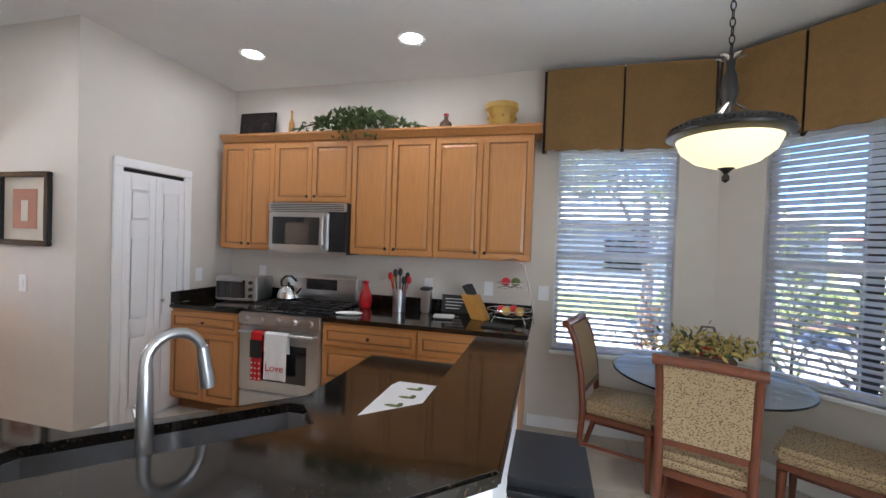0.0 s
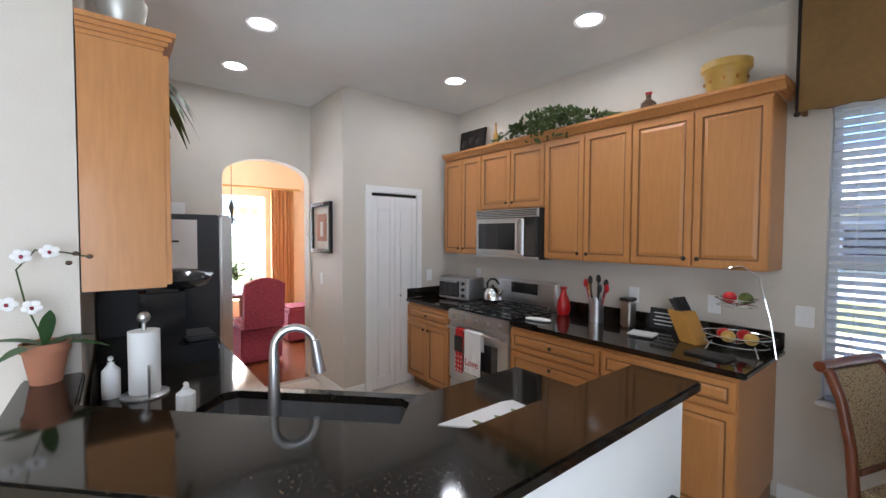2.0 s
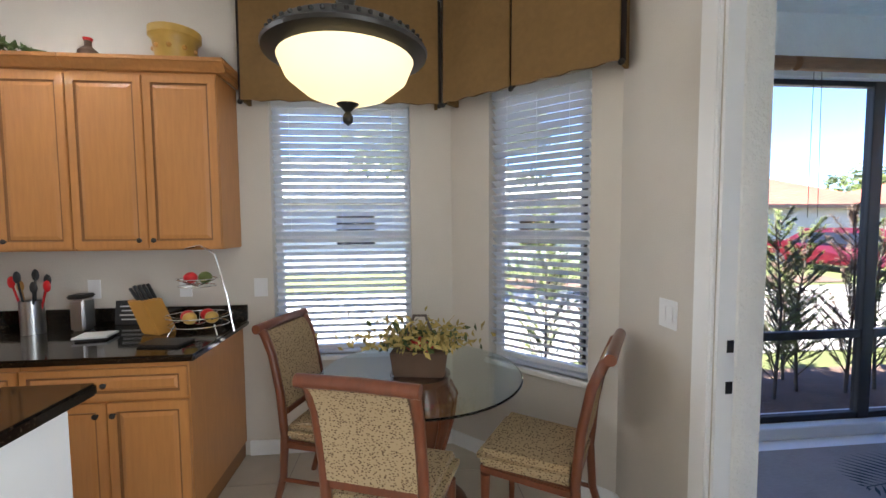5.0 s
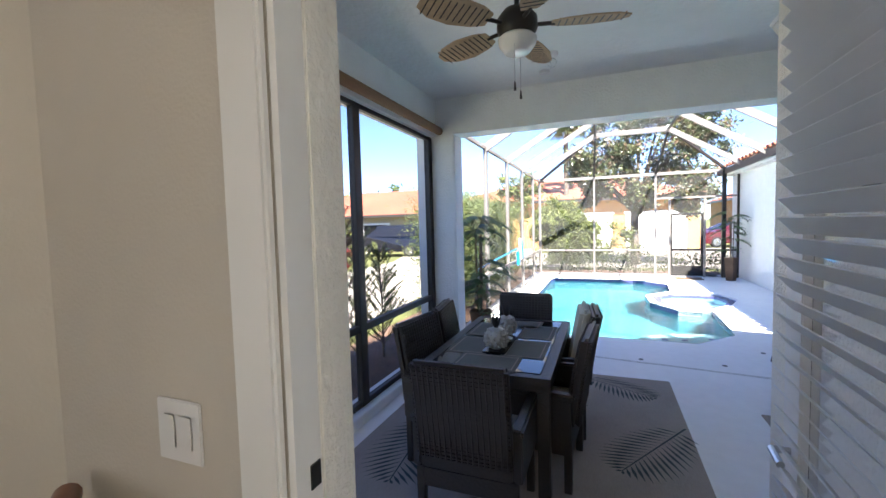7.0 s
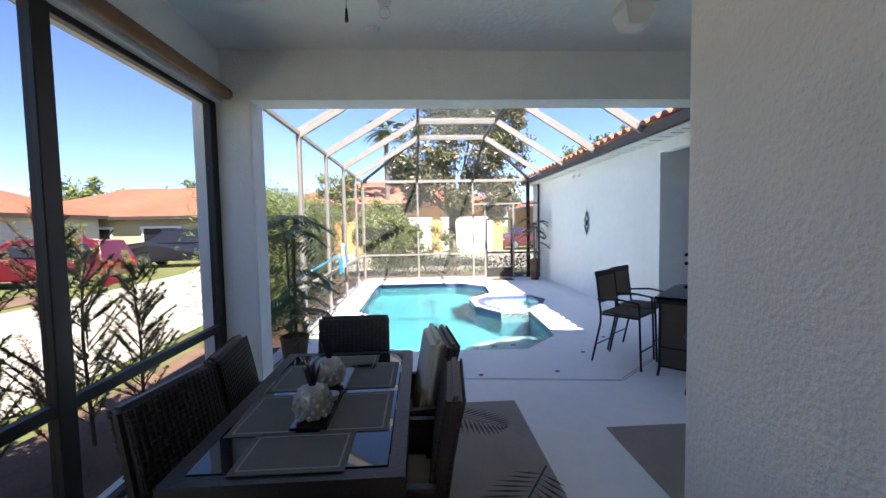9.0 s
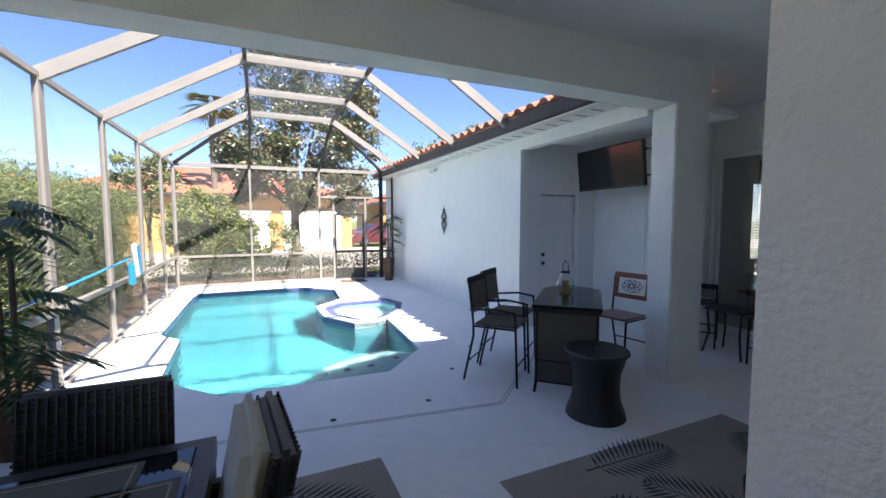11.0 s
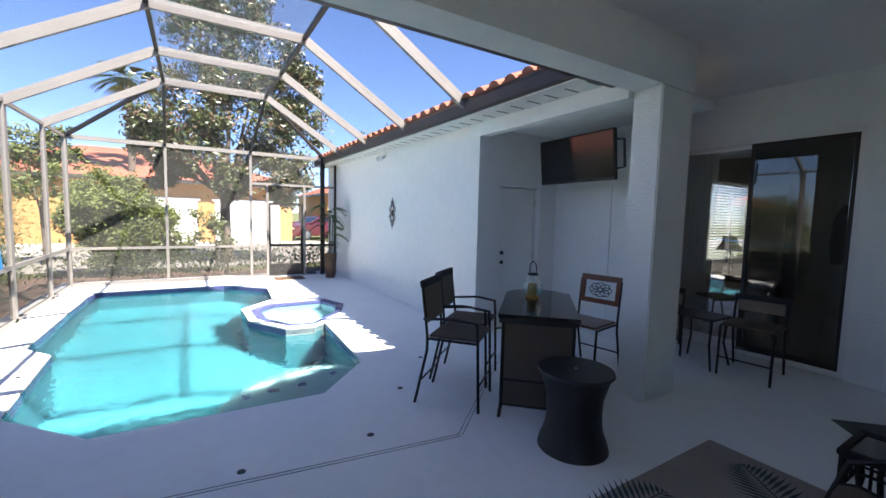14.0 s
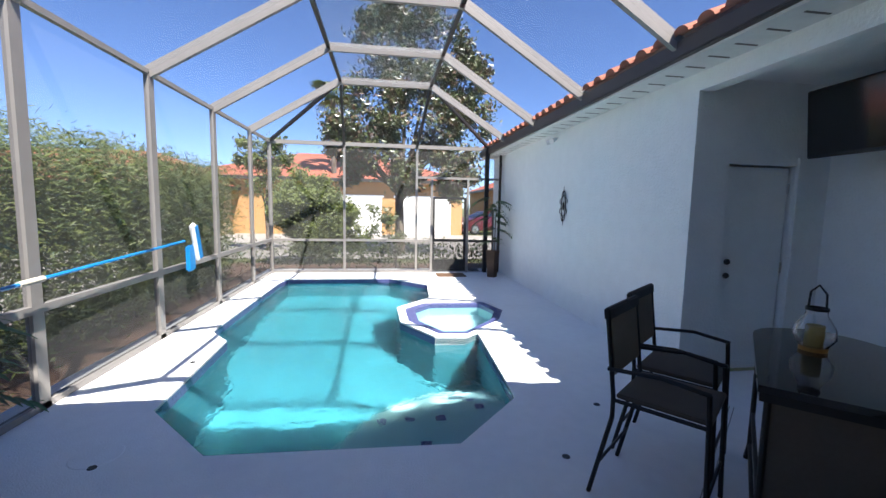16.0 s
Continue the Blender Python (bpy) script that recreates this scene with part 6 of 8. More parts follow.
# ---- tile roof of the house along the pool ----
hr = thing("house_roof", "terracotta barrel tile roof of the house", "roof")
part("roof_deck", box(B(), 0, 8.7, 0, 3.2, -0.03, 0.0, 0, Matrix.Translation((6.45, -1.33, 2.86)) @ pose(0, 0, 0, 160, 0, 0) @ pose(0, 0, 0)), "roof", hr)
tile_me = None
for row in range(5):
    for i in range(33):
        x = 6.55 + i * 0.26
        if tile_me is None:
            tb = B()
            for k in range(8):
                a0, a1 = math.pi * k / 8, math.pi * (k + 1) / 8
                q = [(-0.085 * math.cos(a0), 0, 0.06 * math.sin(a0)), (-0.085 * math.cos(a1), 0, 0.06 * math.sin(a1)), (-0.10 * math.cos(a1), -0.42, 0.07 * math.sin(a1)), (-0.10 * math.cos(a0), -0.42, 0.07 * math.sin(a0))]
                tb.faces.new([tb.verts.new(p) for p in q])
            tb.faces.new([tb.verts.new((-0.085 * math.cos(math.pi * k / 8), 0, 0.06 * math.sin(math.pi * k / 8))) for k in range(9)])
            o = part("roof_tile", tb, "roof", hr)
            tile_me = o.data
        else:
            o = new("roof_tile", tile_me)
            o.parent = hr
        o.matrix_basis = pose(x, -1.28 - 0.36 * row, 2.85 + 0.131 * row, -20)
sf = thing("soffit_vents", "row of small vent slots in the white soffit", "soffit vent")
for i in range(34):
    part("vent_slot", box(B(), 6.5 + 0.25 * i, 6.52 + 0.25 * i, -1.64, -1.46, 2.657, 2.6605), "gutter", sf)
# wall things
dc = thing("wall_ornament", "ornate iron scroll wall ornament", "wall decor", pose(10.98, -1.672, 1.49))
part("oval", tube(B(), [(0.075 * math.cos(a), 0.012, 0.16 * math.sin(a)) for a in [math.tau * k / 24 for k in range(25)]], 0.008, 6), "bronze", dc)
part("medallion", ball(B(), (0, 0.012, 0), (0.035, 0.012, 0.07), 12), "bronze", dc, smooth=True)
for sx in (-1, 1):
    for sz in (-1, 1):
        part("scroll", tube(B(), [(sx * 0.07, 0.012, sz * 0.03), (sx * 0.13, 0.012, sz * 0.05), (sx * 0.12, 0.012, sz * 0.11), (sx * 0.07, 0.012, sz * 0.12), (sx * 0.06, 0.012, sz * 0.19), (sx * 0.02, 0.012, sz * 0.23)], 0.006, 6), "bronze", dc)
for sz in (-1, 1):
    part("finial", rod(B(), (0, 0.012, sz * 0.16), (0, 0.012, sz * 0.30), 0.012, 8, 0.002), "bronze", dc)
sl_ = thing("security_light", "white twin floodlight under the eave", "outdoor light", pose(11.4, -1.675, 2.56))
part("base", lathe(B(), [(0.05, 0), (0.05, 0.02), (0.001, 0.025)], 16), "white", sl_)
for sx in (-1, 1):
    part("lamp_head", rod(B(), (sx * 0.03, 0.03, 0), (sx * 0.09, 0.12, -0.05), 0.028, 12, 0.045), "white", sl_, smooth=True)
# alcove door and television
ad = new("door_side")
tagged(ad, "plain pale side door with black knobs", "door", kind="structure")
ad.matrix_basis = pose(8.40, -2.04, FL, 0, 0, -90)
part("leaf", box(B(), 0.0, 0.68, 0.0, 0.04, 0.01, 1.94, 0.003), "stucco_blue", ad)
for z in (0.93, 1.06):
    part("knob", ball(B(), (0.07, -0.04, z), 0.028, 12), "black", ad, smooth=True)
for z in (0.35, 1.0, 1.75):
    part("hinge", rod(B(), (0.675, -0.012, z - 0.05), (0.675, -0.012, z + 0.05), 0.008, 8), "steel", ad)
setting("trim", box(B(), 8.325, 8.35, -2.80, -2.74, FL, 1.95, 0.004), "stucco_blue", "door casing of the side door", "trim")
tvt = thing("television", "flat black television on a tilting wall arm", "television", pose(7.50, -2.52, 2.19, 0, 0, -3) @ pose(0, 0, 0, -6))
part("cabinet", box(B(), -0.59, 0.59, 0.0, 0.045, -0.28, 0.28, 0.008), "black", tvt)
part("screen", box(B(), -0.57, 0.57, 0.045, 0.049, -0.25, 0.262), "tv", tvt)
part("wall_arm", box(B(), -0.04, 0.04, -0.60, 0.0, -0.03, 0.03, 0.005), "black", tvt)
part("mount_plate", box(B(), -0.2, 0.2, -0.03, 0.0, -0.12, 0.12, 0.004), "black", tvt)
part("side_bracket", tube(B(), [(-0.56, -0.01, -0.16), (-0.66, -0.02, -0.15), (-0.66, -0.02, 0.15), (-0.56, -0.01, 0.16)], 0.014, 8), "black", tvt, smooth=True)
solo("cable_cover", box(B(), 7.40, 7.42, -3.098, -3.088, FL, 1.9, 0.002), "stucco_blue", "thin painted cable cover under the television", "cable cover")

# ---- sliding doors, french door ----
sdz = new("window_slider")
tagged(sdz, "white framed sliding glass doors with dark interior", "sliding door", kind="structure")
sdz.matrix_basis = pose(5.31, -4.02, FL)
for a, b, c_, d_ in ((0.0, 0.05, 0, 2.52), (1.74, 1.77, 0, 2.52), (0.05, 1.74, 2.46, 2.52), (0.05, 1.74, 0, 0.06)):
    part("frame", box(B(), a, b, -0.10, -0.01, c_, d_, 0.004), "trim", sdz)
for a, b, y in ((0.05, 0.97, -0.05), (0.92, 1.74, -0.08)):
    for c_, d_, e_, f_ in ((a, a + 0.04, 0.06, 2.46), (b - 0.04, b, 0.06, 2.46), (a + 0.04, b - 0.04, 0.06, 0.12), (a + 0.04, b - 0.04, 2.41, 2.46)):
        part("sash", box(B(), c_, d_, y - 0.015, y + 0.015, e_, f_, 0.003), "trim" if a > 0.5 else "cage_dark", sdz)
    g = part("pane", box(B(), a + 0.04, b - 0.04, y - 0.003, y + 0.003, 0.12, 2.41), "glass_tint", sdz)
    g.visible_shadow = False
quad("insect_screen", ((0.09, -0.03, 0.12), (0.93, -0.03, 0.12), (0.93, -0.03, 2.41), (0.09, -0.03, 2.41)), "screen_door_mesh", sdz)
# Unseen panel, added to stop light leaking in over the side door.
setting("wall_light_stop", box(B(), 8.52, 8.58, -3.3, -1.82, FL, 2.7), "stucco_blue", "unseen panel added behind the side door to stop light", "wall")
setting("floor_living", box(B(), 2.2, 7.3, -8.0, -4.17, FL - 0.1, FL), "tile", "living room floor behind the sliding doors", "floor")
setting("wall_living", box(B(), 2.2, 7.3, -8.1, -8.0, FL, CEIL + 0.13), "wall", "living room back wall", "wall")
window_lamp("living_window_light", (7.42, -5.91, 1.49), 90, 1.4, 1.25, 1.3)
setting("wall_living_side", panel(B(), (7.24, -8.0), (7.24, -4.17), FL, CEIL + 0.13, 0.1, [(1.4, 2.78, 0.88, 2.1)]), "wall", "living room side wall", "wall")
setting("wall_living_end", box(B(), 2.2, 2.3, -8.0, -2.9, FL, CEIL + 0.13), "wall", "living room end wall", "wall")
setting("ceiling_living", box(B(), 2.2, 7.3, -8.1, -3.0, CEIL + 0.13, CEIL + 0.2), "ceiling", "living room ceiling", "ceiling")
lb = thing("window_blind", "white slat blind in the living room window", "window blind", pose(7.27, -6.6, 0))
slat_me = None
for i in range(28):
    if slat_me is None:
        o = part("slat", box(B(), -0.024, 0.024, 0.01, 1.37, -0.0015, 0.0015), "blind", lb)
        slat_me = o.data
    else:
        o = new("slat", slat_me)
        o.parent = lb
    o.matrix_basis = pose(0, 0, 0.905 + 0.0425 * i, 0, 18, 0)
part("head_rail", box(B(), -0.025, 0.025, 0.01, 1.37, 2.06, 2.097, 0.004), "blind", lb)
idr = thing("interior_door", "white interior door with garments hung on it", "door", pose(5.69, -5.75, FL, 0, 0, 55))
part("leaf", box(B(), 0, 0.75, 0, 0.04, 0.0, 2.2, 0.004), "door_white", idr)
part("knob", ball(B(), (0.68, 0.07, 0.95), 0.025, 10), "steel", idr)
gm = B()
lathe(gm, [(0.10, 0.0), (0.13, 0.25), (0.11, 0.55), (0.03, 0.75), (0.001, 0.76)], 14)
for v in gm.verts:
    v.co = Vector((0.28 + v.co.x * 1.1, 0.07 + v.co.y * 0.25, 1.05 + v.co.z))
part("hung_garment", gm, "pleat", idr, "dark garment hung from the door")
cn = thing("console_table", "dark console table behind the sliding doors", "table", pose(6.72, -4.95, FL))
part("tabletop", box(B(), -0.5, 0.5, -0.2, 0.2, 0.74, 0.78, 0.006), "cherry", cn)
for x in (-0.45, 0.45):
    for y in (-0.16, 0.16):
        part("leg", box(B(), x - 0.025, x + 0.025, y - 0.025, y + 0.025, 0, 0.74), "cherry", cn)
lmp = thing("table_lamp", "iron scroll table lamp with a dark bell shade", "table lamp", pose(6.82, -4.95, FL + 0.781))
part("base", lathe(B(), [(0.09, 0), (0.08, 0.03), (0.03, 0.05), (0.001, 0.05)], 16), "bronze", lmp)
for k in range(4):
    a = math.tau * k / 4
    part("scroll", tube(B(), [(0.02 * math.cos(a), 0.02 * math.sin(a), 0.05), (0.08 * math.cos(a), 0.08 * math.sin(a), 0.12), (0.02 * math.cos(a), 0.02 * math.sin(a), 0.22), (0.07 * math.cos(a), 0.07 * math.sin(a), 0.30), (0.01 * math.cos(a), 0.01 * math.sin(a), 0.38)], 0.007, 6), "bronze", lmp)
part("shade", lathe(B(), [(0.16, 0.38), (0.10, 0.48), (0.08, 0.58), (0.001, 0.58)], 20), "leaf_rust", lmp, smooth=True)
part("finial", ball(B(), (0, 0, 0.6), 0.014, 8), "bronze", lmp)
sh = B()
for k in range(26):
    xa, xb = 6.76 + 0.013 * k, 6.76 + 0.013 * (k + 1)
    ya, yb = -4.25 + 0.03 * math.sin(k * 1.1), -4.25 + 0.03 * math.sin((k + 1) * 1.1)
    sh.faces.new([sh.verts.new(p) for p in ((xa, ya, FL + 0.02), (xb, yb, FL + 0.02), (xb, yb, 2.4), (xa, ya, 2.4))])
solo("sheer_curtain", sh, "sheer", "white sheer curtain behind the sliding doors", "curtain")
fd = new("door_french")
tagged(fd, "white french door with glass and closed slat blind", "door", kind="structure")
fd.matrix_basis = pose(3.85 + 0.495 * ux - 0.04 * ux, -2.83 - 0.495 * ux - 0.04 * ux, FL, 0, 0, -45)
for a, b, c_, d_ in ((-0.07, 0.05, 0, 2.545), (0.87, 0.98, 0, 2.545), (0.05, 0.87, 2.44, 2.545)):
    part("door_frame", box(B(), a, b, -0.10, -0.05, c_, d_, 0.004), "trim", fd)
for a, b, c_, d_ in ((0.055, 0.18, 0.02, 2.43), (0.74, 0.865, 0.02, 2.43), (0.18, 0.74, 0.02, 0.27), (0.18, 0.74, 2.27, 2.43)):
    part("stile", box(B(), a, b, -0.075, -0.03, c_, d_, 0.003), "door_white", fd)
for a, b, c_, d_ in ((0.165, 0.18, 0.255, 2.285), (0.74, 0.755, 0.255, 2.285), (0.18, 0.74, 0.255, 0.27), (0.18, 0.74, 2.27, 2.285)):
    part("glazing_bead", box(B(), a, b, -0.029, -0.020, c_, d_, 0.002), "trim", fd)
g = part("pane", box(B(), 0.18, 0.74, -0.055, -0.049, 0.27, 2.27), "glass", fd)
g.visible_shadow = False
slat_me = None
for i in range(45):
    if slat_me is None:
        o = part("slat", box(B(), 0.185, 0.735, -0.022, 0.022, -0.0015, 0.0015), "blind", fd)
        slat_me = o.data
    else:
        o = new("slat", slat_me)
        o.parent = fd
    o.matrix_basis = pose(0, -0.10, 0.28 + 0.0445 * i, 22)
for z in (0.25, 0.95, 1.6, 2.3):
    part("hinge", rod(B(), (0.868, -0.02, z - 0.05), (0.868, -0.02, z + 0.05), 0.009, 8), "steel", fd)
part("deadbolt", ball(B(), (0.11, -0.02, 1.15), 0.025, 10), "bronze", fd)
part("lever", tube(B(), [(0.11, -0.03, 1.0), (0.11, 0.02, 1.0), (0.21, 0.025, 1.0)], 0.009), "bronze", fd)

# ---- covered patio things ----
bsd = thing("rolled_shade", "rolled-up brown bamboo shade under the ceiling", "roll shade", pose(0, 3.44, 2.60))
for x0, x1 in ((2.25, 3.55), (3.60, 5.95)):
    part("roll", rod(B(), (x0, 0, 0), (x1, 0, 0), 0.045, 14), "bamboo", bsd, smooth=True)
    part("slat_edge", box(B(), x0, x1, 0.02, 0.05, 0.0, 0.06), "bamboo", bsd)
part("cord", rod(B(), (3.75, 0.02, -0.02), (3.75, 0.02, -1.05), 0.0018, 6), "iron", bsd)
part("cord", rod(B(), (3.81, 0.02, -0.02), (3.83, 0.02, -1.05), 0.0018, 6), "iron", bsd)
ck = thing("wall_clock", "round silver-rimmed wall clock with pale blue face", "clock", pose(2.93, 0.932, 1.74))
part("rim", tube(B(), [(0.17 * math.cos(a), 0.02, 0.17 * math.sin(a)) for a in [math.tau * k / 40 for k in range(41)]], 0.018, 8), "steel_dark", ck, smooth=True)
fc_ = B(); rod(fc_, (0, 0.002, 0), (0, 0.012, 0), 0.165, 40)
part("face", fc_, "opal", ck)
for k in range(12):
    a = math.tau * k / 12
    part("hour_mark", box(B(), -0.004, 0.004, 0.012, 0.014, 0.125, 0.15, 0, pose(0, 0, 0, 0, math.degrees(a), 0)), "black", ck)
for nm, ln, a in (("hour_pointer", 0.08, 60), ("minute_pointer", 0.12, 200)):
    part(nm, box(B(), -0.004, 0.004, 0.0145, 0.017, -0.01, ln, 0, pose(0, 0, 0, 0, a, 0)), "black", ck)
fan = thing("ceiling_fan", "bronze ceiling fan with woven palm-leaf blades and opal light", "ceiling fan", pose(4.0, 2.15, 0.03))
part("downrod", rod(B(), (0, 0, 2.75), (0, 0, CEIL), 0.015, 10), "bronze", fan)
part("canopy", lathe(B(), [(0.07, CEIL - 0.001), (0.06, CEIL - 0.05), (0.02, CEIL - 0.07), (0.001, CEIL - 0.07)], 20), "bronze", fan, smooth=True)
part("motor", lathe(B(), [(0.001, 2.60), (0.10, 2.60), (0.12, 2.64), (0.12, 2.70), (0.08, 2.75), (0.001, 2.76)], 28), "bronze", fan, smooth=True)
part("light_bowl", lathe(B(), [(0.001, 2.50), (0.06, 2.50), (0.075, 2.505), (0.11, 2.55), (0.115, 2.585), (0.10, 2.60), (0.001, 2.60)], 28), "opal", fan, smooth=True)
for k in range(5):
    a = math.tau * k / 5 - 0.1
    bl_ = B()
    out = [(0.20, -0.05), (0.28, -0.085), (0.42, -0.105), (0.56, -0.085), (0.64, -0.03), (0.64, 0.03), (0.56, 0.085), (0.42, 0.105), (0.28, 0.085), (0.20, 0.05)]
    slab(bl_, out, [], -0.004, 0.004)
    o = part("blade", bl_, "fan_blade", fan)
    o.matrix_basis = pose(0, 0, 2.66, 0, 0, math.degrees(a)) @ pose(0, 0, 0, 12)
    for j in range(10):
        part("rib", box(B(), 0.24 + 0.04 * j, 0.245 + 0.04 * j, -0.07, 0.07, 0.004, 0.007), "gold_wood", o)
        part("rib", box(B(), 0.24 + 0.04 * j, 0.246 + 0.04 * j, -0.07, 0.07, -0.007, -0.004), "bronze", o)
    part("blade_iron", rod(B(), (0.1, 0, 0), (0.22, 0, 0), 0.012, 8), "bronze", o)
for x in (-0.09, 0.09):
    part("pull_chain", rod(B(), (x, 0, 2.30), (x, 0, 2.60), 0.002, 5), "steel", fan)
    part("pull_bob", rod(B(), (x, 0, 2.26), (x, 0, 2.31), 0.008, 8, 0.004), "black", fan)
ql = thing("ceiling_lantern", "square white ceiling lantern with frosted glass panes", "ceiling light", pose(5.25, 0.38, CEIL))
part("base", box(B(), -0.12, 0.12, -0.12, 0.12, -0.03, 0.0, 0.006), "white", ql)
lq = B(); box(lq, -0.11, 0.11, -0.11, 0.11, -0.15, -0.031, 0.004)
for v in lq.verts:
    if v.co.z < -0.1:
        v.co.x *= 0.6; v.co.y *= 0.6
part("glass_shade", lq, "opal", ql)
bz = thing("ceiling_bulb", "bare clear bulb in a white ceiling socket", "ceiling light", pose(5.2, 2.08, CEIL))
part("socket", lathe(B(), [(0.05, 0), (0.045, -0.03), (0.02, -0.05), (0.001, -0.05)], 16), "white", bz)
part("bulb", ball(B(), (0, 0, -0.085), 0.038, 14), "glass", bz, smooth=True)
for x, y in ((4.9, -1.4), (5.6, 2.2)):
    solo("smoke_detector", lathe(B(), [(0.05, 0), (0.045, -0.025), (0.001, -0.028)], 18), "white", "small round white ceiling sensor", "ceiling sensor", pose(x, y, CEIL), "", True)

# rugs
def frond(rug, x, y, rz, length):
    lf_ = B()
    for k in range(17):
        t_ = k / 16
        for s_ in (-1, 1):
            w_ = 0.36 * length * (1 - abs(2 * t_ - 0.8) ** 2 * 0.62)
            p0 = Vector((0, t_ * length, 0))
            p1 = p0 + Vector((s_ * w_, w_ * (0.35 + 0.7 * t_), 0))
            d = (p1 - p0).normalized()
            nn = Vector((-d.y, d.x, 0)) * 0.011
            m_ = (p0 + p1) / 2
            lf_.faces.new([lf_.verts.new(q) for q in (p0, m_ - nn, p1, m_ + nn)])
    lf_.faces.new([lf_.verts.new(q) for q in ((-0.008, -0.1, 0), (0.008, -0.1, 0), (0.004, length, 0), (-0.004, length, 0))])
    o = part("leaf_motif", lf_, "rug_leaf", rug)
    o.matrix_basis = pose(x, y, 0.0125, 0, 0, rz)
def rug(x0, x1, y0, y1, fr):
    r = thing("outdoor_rug", "grey-brown outdoor rug with dark palm leaf pattern", "rug", pose(0, 0, FL), "patio rugs")
    part("mat", box(B(), x0, x1, y0, y1, 0.001, 0.012, 0.003), "rug", r)
    for f_ in fr:
        frond(r, *f_)
rug(2.75, 5.93, 1.08, 3.35, [(4.85, 1.16, 57, 0.75), (5.78, 1.80, 150, 0.62), (5.1, 1.9, 20, 0.7), (3.2, 2.0, 70, 0.8), (4.5, 3.0, 95, 0.85), (5.6, 3.0, 80, 0.8), (2.95, 1.4, -50, 0.9)])
rug(3.95, 5.39, -1.60, 0.50, [(5.25, -0.15, 178, 0.6), (4.68, -1.12, -127, 0.55), (4.6, 0.1, 150, 0.6), (4.3, 0.1, -100, 0.7), (4.5, -0.6, -60, 0.6)])

# wicker dining set
TZ0 = 0.65
wt_ = thing("patio_table", "dark wicker patio dining table with a glass top", "table", pose(4.47, 2.36, FL))
part("frame", slab(B(), [(-0.71, -0.41), (0.71, -0.41), (0.71, 0.41), (-0.71, 0.41)], [[(-0.65, -0.35), (0.65, -0.35), (0.65, 0.35), (-0.65, 0.35)]], 0.65, 0.725), "wicker", wt_)
part("glass_top", box(B(), -0.645, 0.645, -0.345, 0.345, 0.715, 0.729, 0.002), "dark_glass", wt_)
for x in (-0.67, 0.67):
    for y in (-0.37, 0.37):
        part("leg", box(B(), x - 0.035, x + 0.035, y - 0.035, y + 0.035, 0, 0.65, 0.006), "wicker", wt_)
for x, y, rz in ((-0.53, 0.0, 90), (0.47, 0.0, 90), (-0.2, 0.19, 0), (0.25, 0.19, 0), (-0.2, -0.19, 0), (0.25, -0.19, 0)):
    pm = thing("placemat", "grey-green woven placemat on the glass table", "placemat", pose(4.47 + x, 2.36 + y, FL + 0.7295, 0, 0, rz), "placemats")
    part("weave", box(B(), -0.2, 0.2, -0.14, 0.14, 0, 0.003, 0.001), "mat_grey", pm)
    for a, b, c_, d_ in ((-0.18, 0.18, 0.11, 0.118), (-0.18, 0.18, -0.118, -0.11), (-0.18, -0.172, -0.11, 0.11), (0.172, 0.18, -0.11, 0.11)):
        part("border", box(B(), a, b, c_, d_, 0.003, 0.0037), "rug", pm)
ty = thing("serving_tray", "narrow black tray on the patio table", "tray", pose(4.45, 2.36, FL + 0.7335))
part("tray", box(B(), -0.36, 0.36, -0.08, 0.08, 0, 0.012, 0.004), "black_gloss", ty)
def pineapple(x, y, s_):
    p = thing("pineapple_jar", "silver hobnail pineapple jar with dark leaf top", "ornament", pose(x, y, FL + 0.746), "pineapple jars")
    part("body", lathe(B(), [(0.03, 0), (0.06 * s_, 0.02), (0.075 * s_, 0.07), (0.065 * s_, 0.12), (0.03, 0.145), (0.001, 0.145)], 20), "pewter", p, smooth=True)
    for r_ in range(5):
        z = 0.025 + 0.025 * r_
        rad = (0.066, 0.077, 0.077, 0.07, 0.055)[r_] * s_
        for k in range(12):
            a = math.tau * (k + 0.5 * (r_ % 2)) / 12
            part("knob", ball(B(), (rad * math.cos(a), rad * math.sin(a), z), 0.011, 6), "pewter", p)
    for k in range(9):
        a = math.tau * k / 9
        l = B(); blade(l, (0.012 * math.cos(a), 0.012 * math.sin(a), 0.14), (0.35 * math.cos(a), 0.35 * math.sin(a), 1), 0.10, 0.02, 0.0, 4)
        part("crown_leaf", l, "black", p)
pineapple(4.18, 2.36, 1.0)
pineapple(4.55, 2.37, 0.95)
solo("candle_dish", lathe(B(), [(0.035, 0), (0.045, 0.025), (0.04, 0.025), (0.03, 0.008), (0.001, 0.008)], 18), "pewter", "small silver dish on the tray", "dish", pose(4.37, 2.33, FL + 0.746), smooth=True)
